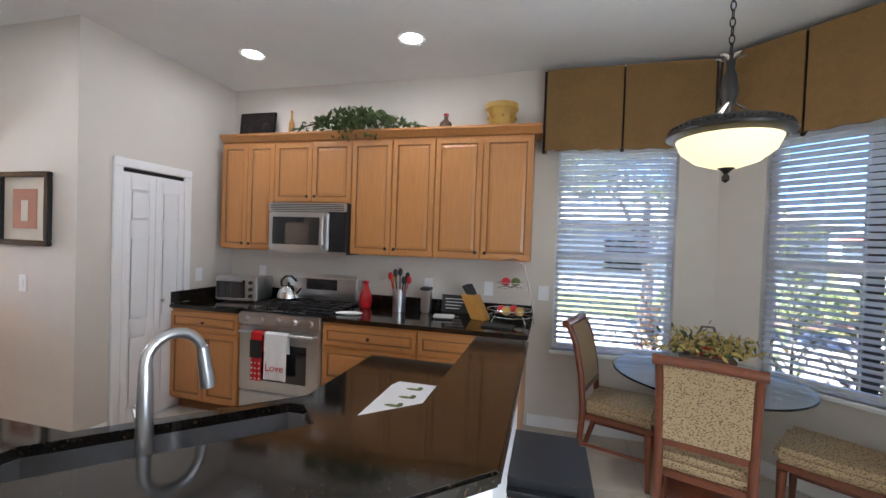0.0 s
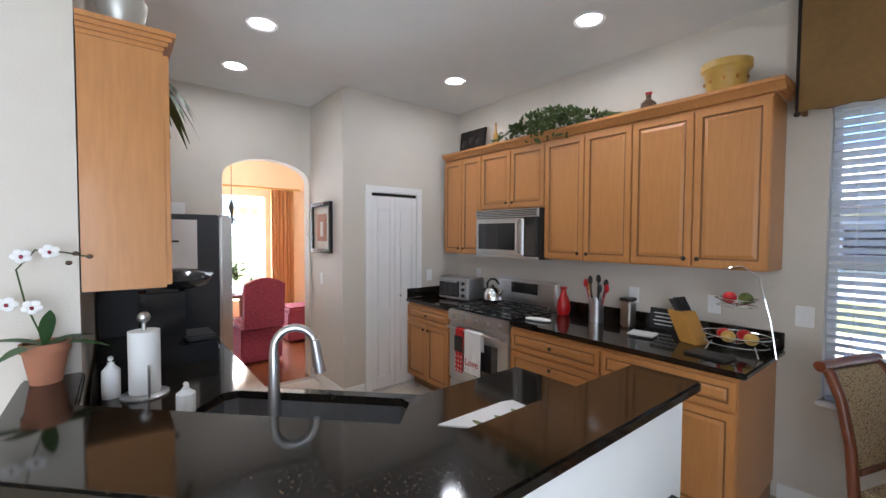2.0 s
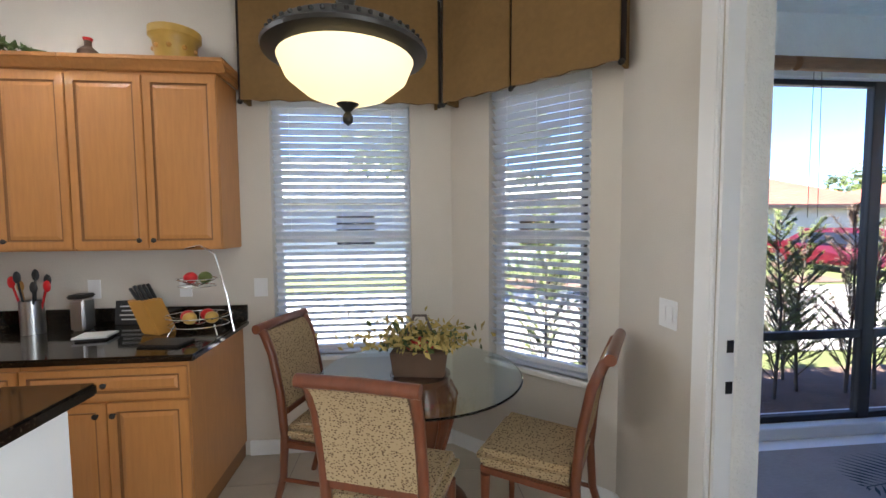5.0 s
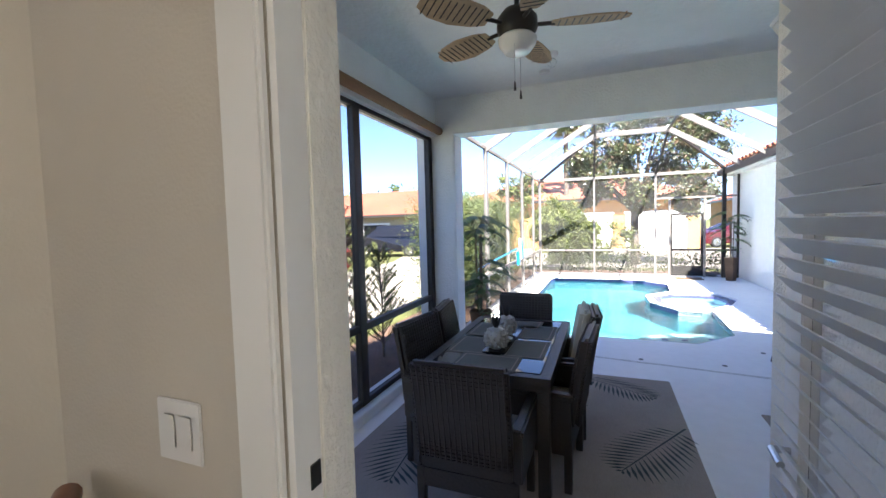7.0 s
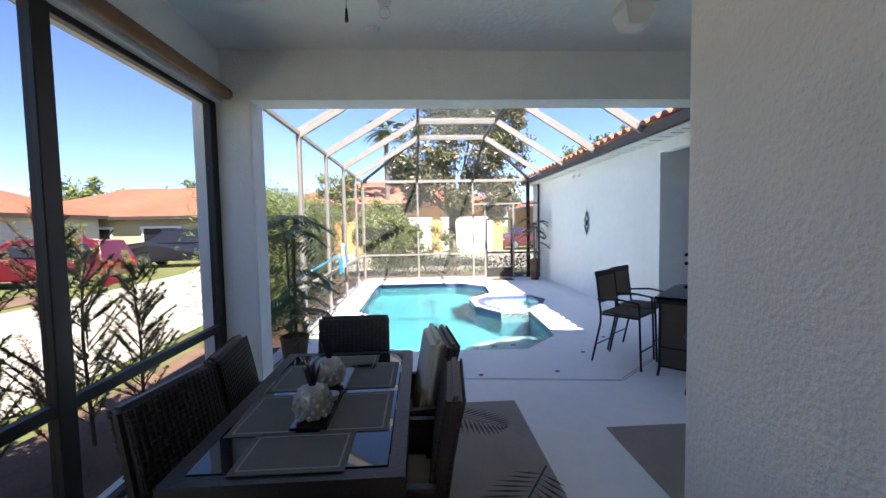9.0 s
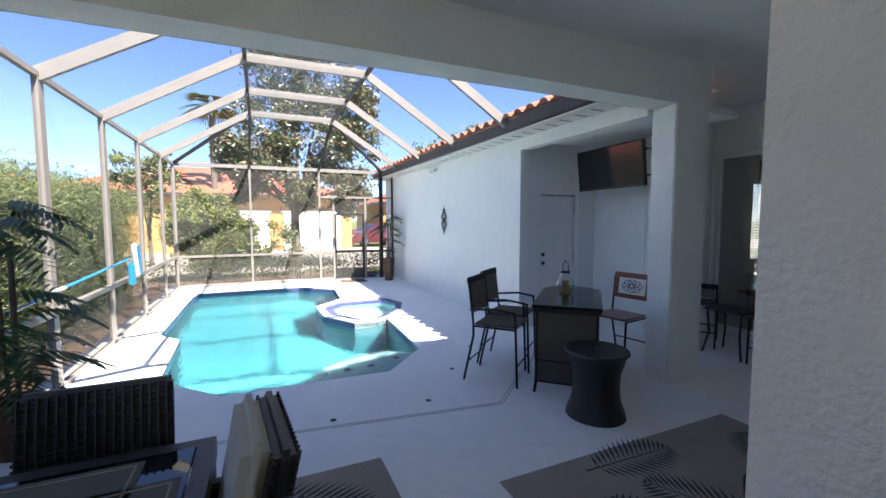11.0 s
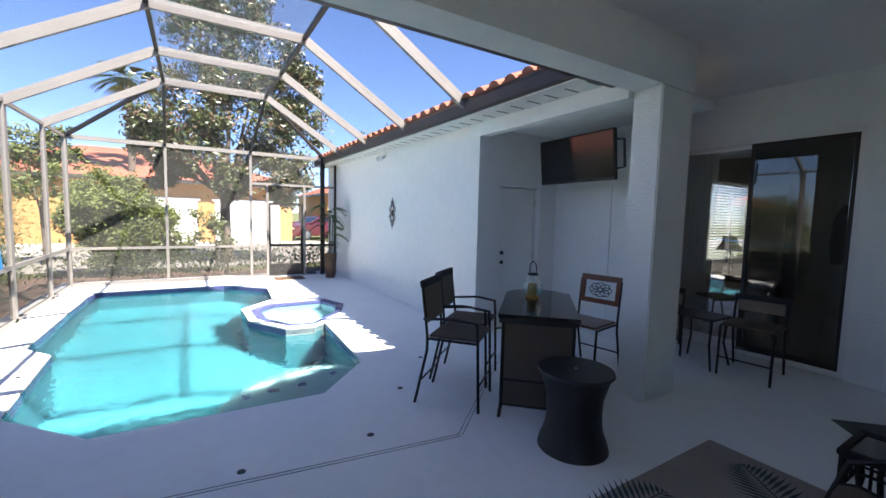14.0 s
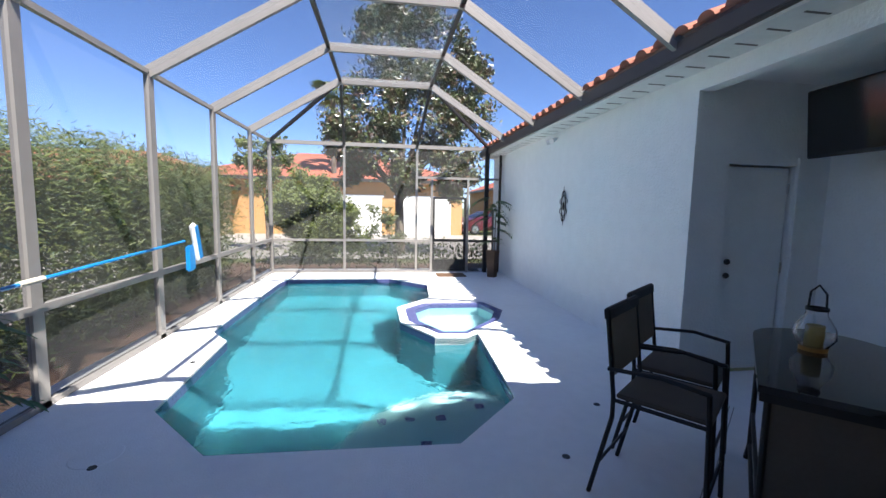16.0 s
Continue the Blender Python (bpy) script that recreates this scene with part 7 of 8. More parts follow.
def wicker_chair(cushion):
    c = thing("patio_chair", "dark brown wicker patio armchair", "chair", group="wicker chairs round the patio table")
    part("seat", box(B(), -0.25, 0.25, -0.24, 0.26, 0.33, 0.40, 0.01), "wicker", c)
    part("apron", box(B(), -0.245, 0.245, -0.235, 0.255, 0.22, 0.329, 0.006), "wicker", c)
    bk_ = B(); box(bk_, -0.25, 0.25, -0.03, 0.03, 0.40, 0.93, 0.02)
    for v in bk_.verts:
        v.co.y += -0.24 - 0.22 * (v.co.z - 0.4) ** 1.5
    part("backrest", bk_, "wicker", c)
    for x in (-0.27, 0.27):
        part("armrest", box(B(), x - 0.03, x + 0.03, -0.26, 0.24, 0.57, 0.61, 0.012), "wicker", c)
        part("arm_panel", box(B(), x - 0.022, x + 0.022, -0.24, 0.22, 0.33, 0.57, 0.006), "wicker", c)
    for x in (-0.25, 0.25):
        for y in (-0.22, 0.23):
            part("leg", box(B(), x - 0.022, x + 0.022, y - 0.022, y + 0.022, 0, 0.33, 0.004), "wicker", c)
    lean = lambda z: -0.24 - 0.22 * max(0, z - 0.4) ** 1.5
    for side in (-1, 1):
        for k in range(22):
            z = 0.425 + 0.0225 * k
            part("weave_strand", rod(B(), (-0.245, lean(z) + side * 0.031, z), (0.245, lean(z) + side * 0.031, z), 0.007, 5), "wicker", c)
        for k in range(17):
            x = -0.232 + 0.029 * k
            part("weave_strand", tube(B(), [(x, lean(z) + side * 0.036, z) for z in (0.41, 0.55, 0.7, 0.82, 0.92)], 0.0055, 5), "wicker", c)
    part("seat_cushion", box(B(), -0.235, 0.235, -0.20, 0.25, 0.401, 0.455, 0.022), "cushion", c, "cream seat cushion", True)
    if cushion:
        bc = B(); box(bc, -0.22, 0.22, -0.035, 0.045, 0.45, 0.95, 0.03)
        for v in bc.verts:
            v.co.y += -0.16 - 0.24 * (v.co.z - 0.4) ** 1.5
        part("back_cushion", bc, "cushion", c, "cream back cushion", True)
    return c
wc = wicker_chair(False)
wc.matrix_basis = pose(3.62, 2.33, FL, 0, 0, -90)
copy_thing(wc, pose(5.06, 2.37, FL, 0, 0, 90))
copy_thing(wc, pose(4.12, 2.64, FL, 0, 0, 172))
copy_thing(wc, pose(4.76, 2.64, FL, 0, 0, 188))
copy_thing(wc, pose(4.16, 2.07, FL, 0, 0, -4))
wc2 = wicker_chair(True)
wc2.matrix_basis = pose(4.78, 2.06, FL, 0, 0, 5)
tagged(wc2, "dark wicker patio armchair with cream back cushion")

# bar table with chairs
bt = thing("bar_table", "dark bar table with glass top and woven panels", "table", pose(6.62, -1.10, FL, 0, 0, -44))
top = [(-0.60, 0.30), (-0.60, -0.30), (0.45, -0.30)] + [(0.30 + 0.30 * math.cos(a), 0.30 * math.sin(a)) for a in [radians(-60 + 15 * k) for k in range(11)]] + [(0.2, 0.30)]
part("tabletop", slab(B(), top, [], 0.785, 0.815), "dark_glass", bt)
part("top_frame", slab(B(), [(x * 0.985, y * 0.97) for x, y in top], [], 0.745, 0.784), "iron", bt)
part("end_panel", box(B(), -0.57, -0.555, -0.25, 0.25, 0.10, 0.745), "sling", bt, "brown woven panel")
part("front_panel", box(B(), -0.55, 0.35, -0.265, -0.25, 0.10, 0.745), "sling", bt, "brown woven panel")
part("side_panel", box(B(), -0.30, 0.35, -0.06, -0.045, 0.10, 0.745), "sling", bt, "brown woven panel")
for x in (-0.565, 0.38):
    for y in (-0.26, 0.26):
        part("leg", tube(B(), [(x, y, 0.745), (x, y, 0.1), (x * 1.03, y * 1.05, 0)], 0.014, 8), "iron", bt)
for z in (0.10, 0.30):
    part("stretcher", rod(B(), (-0.565, -0.26, z), (-0.565, 0.26, z), 0.011, 8), "iron", bt)
    part("stretcher", rod(B(), (-0.565, 0.26, z), (0.38, 0.26, z), 0.011, 8), "iron", bt)
cl = thing("candle_lantern", "glass jar lantern with a cream pillar candle", "lantern", pose(6.75, -1.15, FL + 0.816))
part("base", lathe(B(), [(0.06, 0), (0.06, 0.02), (0.001, 0.022)], 20), "gold_wood", cl)
part("jar", lathe(B(), [(0.06, 0.022), (0.09, 0.07), (0.085, 0.12), (0.045, 0.19), (0.045, 0.21), (0.042, 0.21), (0.042, 0.19), (0.08, 0.12), (0.085, 0.07), (0.055, 0.025)], 24), "glass", cl, smooth=True)
part("candle", lathe(B(), [(0.04, 0.022), (0.04, 0.13), (0.001, 0.132)], 20), "straw", cl, smooth=True)
part("collar", lathe(B(), [(0.048, 0.21), (0.048, 0.225), (0.04, 0.225), (0.04, 0.21)], 20), "iron", cl)
part("handle", tube(B(), [(-0.045, 0, 0.22), (-0.04, 0, 0.30), (0, 0, 0.34), (0.04, 0, 0.30), (0.045, 0, 0.22)], 0.005, 6), "iron", cl)
def sling_chair(name, label, h, seat, arms, grp, scroll=False):
    c = thing(name, label, "chair", group=grp)
    for x in (-0.22, 0.22):
        part("front_leg", tube(B(), [(x, 0.22, 0), (x, 0.20, seat - 0.02)] + ([(x, 0.19, seat + 0.14)] if arms else []), 0.012, 8), "iron", c)
        part("back_leg", tube(B(), [(x, -0.32, 0), (x, -0.22, seat * 0.8), (x, -0.22, seat), (x, -0.27, h - 0.05)], 0.012, 8), "iron", c)
        if arms:
            part("armrest", tube(B(), [(x * 1.05, -0.25, seat + 0.14), (x * 1.1, 0.0, seat + 0.165), (x * 1.05, 0.2, seat + 0.14)], 0.011, 8), "iron", c, smooth=True)
        part("seat_rail", rod(B(), (x, -0.22, seat - 0.02), (x, 0.2, seat - 0.02), 0.011, 8), "iron", c)
    part("seat", box(B(), -0.21, 0.21, -0.21, 0.21, seat - 0.012, seat + 0.012, 0.006), "sling" if not scroll else "cherry", c)
    for y, z in ((0.21, seat * 0.35), (-0.27, seat * 0.35)):
        part("stretcher", rod(B(), (-0.22, y, z), (0.22, y, z), 0.008, 6), "iron", c)
    m_ = Matrix.Translation((0, -0.22, seat)) @ pose(0, 0, 0, math.degrees(math.atan2(0.05, h - seat - 0.05)))
    H = h - seat
    if scroll:
        for a, b, c_, d_ in ((-0.22, 0.22, H - 0.06, H), (-0.22, 0.22, 0.16, 0.21), (-0.22, -0.17, 0.21, H - 0.06), (0.17, 0.22, 0.21, H - 0.06)):
            part("back_frame", box(B(), a, b, -0.012, 0.012, c_, d_, 0.005, m_), "cherry", c)
        for k in range(8):
            a = math.tau * k / 8
            part("scroll", tube(B(), [m_ @ Vector((0.075 * math.cos(a) + 0.05 * math.cos(q), 0, (H + 0.15) / 2 + 0.045 * math.sin(a) + 0.03 * math.sin(q))) for q in [math.tau * j / 12 for j in range(13)]], 0.004, 5), "iron", c)
    else:
        part("back_panel", box(B(), -0.20, 0.20, -0.008, 0.008, 0.10, H - 0.06, 0.004, m_), "sling_light", c)
        part("back_cap", box(B(), -0.235, 0.235, -0.016, 0.016, H - 0.07, H - 0.005, 0.008, m_), "iron", c)
    return c
sc1 = sling_chair("bar_chair", "dark iron armchair with tan woven sling", 1.03, 0.57, True, "bar table chairs")
sc1.matrix_basis = pose(6.82, -0.42, FL, 0, 0, 130)
copy_thing(sc1, pose(7.18, -0.77, FL, 0, 0, 130))
sc3 = sling_chair("bar_chair", "iron bar chair with scrollwork back and wooden seat", 0.96, 0.50, False, "bar table chairs", True)
sc3.matrix_basis = pose(6.76, -1.93, FL, 0, 0, 10)
stl = thing("drum_table", "black hourglass drum side table with stretch cover", "side table", pose(5.83, -0.69, FL))
part("cover", lathe(B(), [(0.235, 0), (0.225, 0.04), (0.19, 0.14), (0.18, 0.24), (0.185, 0.36), (0.225, 0.49), (0.242, 0.515), (0.001, 0.515)], 40), "black", stl, smooth=True)
part("lid", lathe(B(), [(0.246, 0.516), (0.252, 0.524), (0.246, 0.54), (0.001, 0.542)], 40), "black", stl, smooth=True)
part("cap_button", ball(B(), (0, 0, 0.542), (0.01, 0.01, 0.004), 10), "steel", stl)
# chairs at the sliding doors
sb1 = sling_chair("patio_side_chair", "low iron chair with grey sling seat", 0.80, 0.52, False, "chairs by the sliding doors")
sb1.matrix_basis = pose(5.84, -3.31, FL, 0, 0, 8)
copy_thing(sb1, pose(6.85, -3.42, FL, 0, 0, -150))
st_ = thing("side_table", "small black iron side table with curved legs", "side table", pose(6.30, -3.25, FL))
part("tabletop", box(B(), -0.22, 0.22, -0.2, 0.2, 0.52, 0.545, 0.006), "iron", st_)
for x in (-0.19, 0.19):
    for y in (-0.17, 0.17):
        part("leg", tube(B(), [(x, y, 0.52), (x * 0.9, y * 0.9, 0.25), (x * 1.15, y * 1.15, 0)], 0.012, 8), "iron", st_)
solo("door_mat", box(B(), -0.38, 0.38, -0.25, 0.25, 0.001, 0.012, 0.004), "mat_grey", "dark grey woven door mat before the french door", "door mat", pose(4.62, -2.71, FL, 0, 0, -45))
# lounge chairs and the low table on the rug
def lounge(at):
    c = thing("lounge_chair", "bronze metal lounge chair with brown sling and looped arms", "lounge chair", at, "lounge chairs")
    sg_ = B()
    prof_ = [(0.36, 0.34), (0.30, 0.36), (0.05, 0.31), (-0.22, 0.30), (-0.32, 0.42), (-0.50, 0.82)]
    for (y0, z0), (y1, z1) in zip(prof_, prof_[1:]):
        sg_.faces.new([sg_.verts.new(p) for p in ((-0.26, y0, z0), (0.26, y0, z0), (0.26, y1, z1), (-0.26, y1, z1))])
    bmesh.ops.remove_doubles(sg_, verts=sg_.verts[:], dist=0.001)
    bmesh.ops.solidify(sg_, geom=sg_.faces[:], thickness=0.012)
    part("sling", sg_, "sling", c, smooth=True)
    for x in (-0.29, 0.29):
        part("side_rail", tube(B(), [(x, y, z) for y, z in prof_], 0.013, 8), "iron", c, smooth=True)
        part("arm_loop", tube(B(), [(x, 0.38, 0), (x, 0.40, 0.25), (x, 0.34, 0.46), (x, 0.2, 0.53), (x, -0.05, 0.53), (x, -0.25, 0.48), (x, -0.36, 0.46)], 0.014, 8), "iron", c, smooth=True)
        part("back_leg", tube(B(), [(x, -0.22, 0.3), (x, -0.36, 0.0)], 0.013, 8), "iron", c)
    for y, z in ((0.36, 0.33), (-0.50, 0.82), (-0.3, 0.1)):
        part("cross_bar", rod(B(), (-0.29, y, z), (0.29, y, z), 0.012, 8), "iron", c)
lounge(pose(4.20, -0.79, FL, 0, 0, -86))
lounge(pose(4.14, -1.83, FL, 0, 0, -92))
ot = thing("side_table", "dark low patio table with smoked glass and lattice sides", "side table", pose(4.29, -1.28, FL))
part("glass_top", box(B(), -0.295, 0.295, -0.145, 0.145, 0.470, 0.480, 0.002), "dark_glass", ot, "smoked glass top")
for a, b, c_, d_ in ((-0.33, 0.33, 0.145, 0.18), (-0.33, 0.33, -0.18, -0.145), (-0.33, -0.295, -0.145, 0.145), (0.295, 0.33, -0.145, 0.145)):
    part("top_rail", box(B(), a, b, c_, d_, 0.455, 0.49, 0.006), "iron", ot)
for x in (-0.31, 0.31):
    for y in (-0.16, 0.16):
        part("leg", lathe(B(), [(0.016, 0), (0.019, 0.02), (0.014, 0.05), (0.014, 0.20), (0.021, 0.25), (0.014, 0.30), (0.014, 0.455)], 10, (x, y, 0)), "iron", ot, smooth=True)
for y in (-0.16, 0.16):
    for z in (0.30, 0.40):
        part("rail", rod(B(), (-0.30, y, z), (0.30, y, z), 0.008, 6), "iron", ot)
    for k in range(7):
        part("spindle", rod(B(), (-0.21 + 0.07 * k, y, 0.30), (-0.21 + 0.07 * k, y, 0.455), 0.007, 6), "iron", ot)
for x in (-0.31, 0.31):
    part("rail", rod(B(), (x, -0.15, 0.30), (x, 0.15, 0.30), 0.008, 6), "iron", ot)
    for k in range(3):
        part("spindle", rod(B(), (x, -0.07 + 0.07 * k, 0.30), (x, -0.07 + 0.07 * k, 0.455), 0.007, 6), "iron", ot)
# pool brush on the cage rail
pb_ = thing("pool_brush", "blue and white pool brush on a long blue pole", "pool brush", pose(0, 3.40, 0))
part("pole", rod(B(), (7.2, 0, 0.85), (10.2, 0, 0.98), 0.014, 8), "blue", pb_)
part("grip", rod(B(), (7.95, 0, 0.883), (8.15, 0, 0.891), 0.022, 8), "cushion", pb_)
bh = B(); box(bh, -0.05, 0.05, -0.03, 0.03, -0.24, 0.24, 0.02)
part("brush_head", bh, "white", pb_).matrix_basis = pose(10.42, -0.03, 0.95, 0, -16, 0)
bh = B(); box(bh, -0.03, 0.03, -0.05, -0.03, -0.21, 0.21, 0.004)
part("bristles", bh, "blue", pb_).matrix_basis = pose(10.42, -0.03, 0.95, 0, -16, 0)
part("net_bag", box(B(), 10.26, 10.44, -0.02, 0.03, 0.60, 0.92, 0.02), "blue", pb_)
# potted palms
def palm_pot(x, y, h, fronds, label, pot_h=0.5, seed=1):
    p = thing("potted_palm", label, "potted plant", pose(x, y, FL))
    part("pot", lathe(B(), [(0.11, 0), (0.15, pot_h), (0.16, pot_h), (0.16, pot_h + 0.03), (0.14, pot_h + 0.03), (0.13, pot_h - 0.02), (0.001, pot_h - 0.02)], 4 if pot_h > 0.5 else 20), "leaf_rust", p)
    rnd = random.Random(seed)
    for s_ in range(3):
        a = s_ * 2.1
        part("stem", tube(B(), [(0.03 * math.cos(a), 0.03 * math.sin(a), pot_h), (0.05 * math.cos(a), 0.05 * math.sin(a), h * 0.85)], 0.012, 6), "bark", p)
    for k in range(fronds):
        a = rnd.uniform(0, math.tau)
        z = rnd.uniform(pot_h + 0.2, h)
        fr_ = B()
        L = rnd.uniform(0.34, 0.52)
        for j in range(9):
            t_ = 0.2 + 0.8 * j / 8
            bp = Vector((math.cos(a) * L * t_, math.sin(a) * L * t_, z + 0.15 * t_ - 0.28 * t_ * t_))
            for s_ in (-1, 1):
                blade(fr_, bp, (math.cos(a + s_ * 0.9), math.sin(a + s_ * 0.9), -0.25), 0.19 * (1.1 - t_ * 0.5), 0.03, 0.03, 3)
        part("frond", fr_, "palm", p)
palm_pot(13.75, -1.32, 1.75, 18, "potted palm in a dark square planter by the screen door", 0.56, 3)
palm_pot(7.0, 3.30, 1.70, 44, "green artificial palm beside the lanai column", 0.35, 5)
solo("door_mat", box(B(), 13.75, 14.25, -0.75, -0.1, FL, FL + 0.012, 0.004), "leaf_rust", "dark red door mat by the screen door", "door mat")
solo("black_sack", ball(B(), (0, 0, 0.1), (0.25, 0.18, 0.14), 14), "black", "dark stone-like bundle outside the screen door", "bundle", pose(14.75, -1.1, -0.26))
hs = thing("hose_bin", "green garden hose reel bin by the screen", "hose reel", pose(5.4, 3.25, FL))
part("bin", box(B(), -0.2, 0.2, -0.14, 0.14, 0, 0.3, 0.03), "palm", hs)
part("lid", box(B(), -0.21, 0.21, -0.15, 0.15, 0.301, 0.33, 0.01), "palm", hs)

# ---- outdoors ----
def sheet(name, pts, z, m, label, cat):
    b = B()
    b.faces.new([b.verts.new((x, y, z)) for x, y in pts])
    return setting(name, b, m, label, cat)
sheet("road", [(18.2, -60), (25.5, -60), (25.5, 5.5), (60, 12), (60, 17), (24, 11.5), (18.2, 8.5)], -0.245, "concrete", "pale concrete lane behind the pool cage", "road")
sheet("driveway", [(-8, 5.6), (9.3, 5.85), (15.0, 6.0), (18.3, 6.4), (23, 9.5), (24, 13.0), (19.4, 11.4), (14, 11.0), (4.0, 11.0), (-8, 11.5)], -0.24, "concrete", "pale concrete driveway outside the screen", "driveway")
sheet("driveway", [(25.4, -5.4), (29.5, -5.4), (29.5, 3.5), (25.4, 3.5)], -0.24, "concrete", "concrete apron before the garage", "driveway")
sheet("mulch_bed", [(2.0, 3.8), (15.2, 3.8), (15.2, 5.2), (2.0, 5.2)], -0.235, "mulch", "brown mulch bed outside the screen", "mulch bed")
sheet("mulch_bed", [(15.05, -4), (17.2, -4), (17.2, 5.2), (15.2, 5.2), (15.2, 3.8), (15.05, 3.8)], -0.232, "mulch", "mulch bed behind the pool cage", "mulch bed")
sheet("mulch_bed", [(4, 11.6), (14, 11.5), (14.6, 12.8), (4, 13.5)], -0.235, "mulch", "brown planting bed across the driveway", "mulch bed")

def hedge_row(name, label, x0, x1, y0, y1, h, count, seed, m, size=0.05, slim=0.45):
    e = thing(name, label, "hedge", pose(0, 0, -0.25))
    rnd = random.Random(seed)
    n = max(3, int((x1 - x0) / 0.5))
    for k in range(n):
        x = x0 + (x1 - x0) * (k + 0.5) / n
        part("stem", tube(B(), [(x, (y0 + y1) / 2, 0), (x + rnd.uniform(-0.1, 0.1), (y0 + y1) / 2 + rnd.uniform(-0.1, 0.1), h * 0.85)], [0.02, 0.008], 5), "bark", e)
    tips = [(x0 + (x1 - x0) * i / 80, rnd.uniform(-0.22, 0.18)) for i in range(81)]
    def pts(r):
        u = r.random()
        i = int(u * 80)
        x = x0 + (x1 - x0) * u
        top = h + tips[i][1]
        z = 0.12 + (top - 0.12) * r.random() ** 0.75
        y = (y0 + y1) / 2 + r.gauss(0, (y1 - y0) * 0.28)
        return (x + r.gauss(0, 0.05), y, z), 1
    cloud_part("foliage", pts, count, size, seed, m, e, "", slim)
    cloud_part("new_growth", pts, count // 2, size, seed + 1, "leaf_light", e, "", slim)
hedge_row("screen_hedge", "tall feathery green hedge outside the pool cage", 8.4, 14.3, 4.1, 5.1, 2.35, 52000, 31, "leaf", 0.05, 0.15)
hedge_row("low_hedge", "low shrubs along the back of the pool cage", 15.2, 16.2, -3.5, 5.0, 0.75, 2400, 33, "leaf", 0.045)

def shrub(x, y, h, seed, m="leaf", spread=0.42, count=1400):
    e = thing("podocarpus_shrub", "upright feathery podocarpus shrub outside the screen", "shrub", pose(x, y, -0.25), "shrubs along the screen")
    rnd = random.Random(seed)
    branches = []
    part("stem", tube(B(), [(0, 0, 0), (rnd.uniform(-0.05, 0.05), 0, h * 0.5), (rnd.uniform(-0.1, 0.1), 0, h)], [0.018, 0.012, 0.004], 6), "bark", e)
    for k in range(52):
        z = h * (0.10 + 0.86 * (k + rnd.random()) / 52)
        a = rnd.uniform(0, math.tau)
        L = spread * (1.1 - 0.75 * z / h) * rnd.uniform(0.6, 1.2)
        tip = Vector((math.cos(a) * L * 0.85, math.sin(a) * L * 0.85, z + L * rnd.uniform(0.6, 1.3)))
        branches.append((Vector((0, 0, z)), tip))
    tb = B()
    for p, q in branches:
        tube(tb, [p, (p + q) / 2 + Vector((0, 0, -0.02)), q], [0.006, 0.004, 0.002], 4)
    part("twigs", tb, "bark", e)
    vs, fs = [], []
    for _ in range(count):
        p, q = rnd.choice(branches)
        t = rnd.uniform(0.2, 1.05)
        c = p.lerp(q, t)
        d = ((q - p).normalized() * 0.8 + Vector((rnd.gauss(0, 1), rnd.gauss(0, 1), rnd.gauss(0, 0.6))) * 0.6).normalized()
        s = d.orthogonal().normalized() * 0.0036
        L = rnd.uniform(0.03, 0.058)
        i = len(vs)
        vs += [c, c + d * L * 0.5 + s, c + d * L, c + d * L * 0.5 - s]
        fs.append((i, i + 1, i + 2, i + 3))
    me = bpy.data.meshes.new("needles")
    me.from_pydata(vs, [], fs)
    me.materials.append(M[m])
    o = new("needles", me)
    o.parent = e
rs = random.Random(9)
for k, (x, y, h) in enumerate(((2.75, 4.15, 1.6), (3.2, 4.3, 1.9), (3.6, 4.1, 1.5), (4.0, 4.2, 2.0), (4.55, 4.15, 1.85), (4.95, 4.3, 1.7), (5.4, 4.2, 1.95), (5.8, 4.25, 1.8), (6.25, 4.15, 1.45), (5.1, 4.6, 1.4), (4.3, 4.65, 1.5), (2.3, 4.4, 2.0), (1.2, 4.9, 1.1))):
    shrub(x, y + 0.3, h, 50 + k, "leaf_rust" if k % 3 == 0 else "leaf_light", 0.42, 7500)

def tree(name, label, x, y, trunk_h, trunk_r, blobs, count, size, m, seed, extra=None):
    e = thing(name, label, "tree", pose(x, y, -0.25))
    rnd = random.Random(seed)
    part("trunk", tube(B(), [(0, 0, 0), (0.05, 0.03, trunk_h * 0.5), (-0.04, 0.05, trunk_h), (0, 0, trunk_h * 1.5)], [trunk_r, trunk_r * 0.8, trunk_r * 0.65, trunk_r * 0.3], 10), "bark", e)
    for bx, by, bz, br_ in blobs:
        part("limb", tube(B(), [(0, 0, trunk_h * rnd.uniform(0.6, 1.1)), (bx * 0.5, by * 0.5, (bz + trunk_h) / 2), (bx, by, bz)], [trunk_r * 0.45, trunk_r * 0.25, 0.015], 6), "bark", e)
    sub = []
    for bx, by, bz, br_ in blobs:
        for _ in range(14):
            v = Vector((rnd.gauss(0, 1), rnd.gauss(0, 1), rnd.gauss(0, 1))).normalized() * br_ * rnd.uniform(0.45, 1.0)
            sub.append((bx + v.x, by + v.y, bz + v.z, br_ * rnd.uniform(0.22, 0.4)))
    def pts(r):
        bx, by, bz, br_ = r.choice(sub)
        return (bx + r.gauss(0, br_ * 0.55), by + r.gauss(0, br_ * 0.55), bz + r.gauss(0, br_ * 0.5)), 1
    cloud_part("crown", pts, count, size, seed, m, e)
    if extra:
        cloud_part("lit_leaves", pts, count // 3, size, seed + 1, extra, e)
    return e
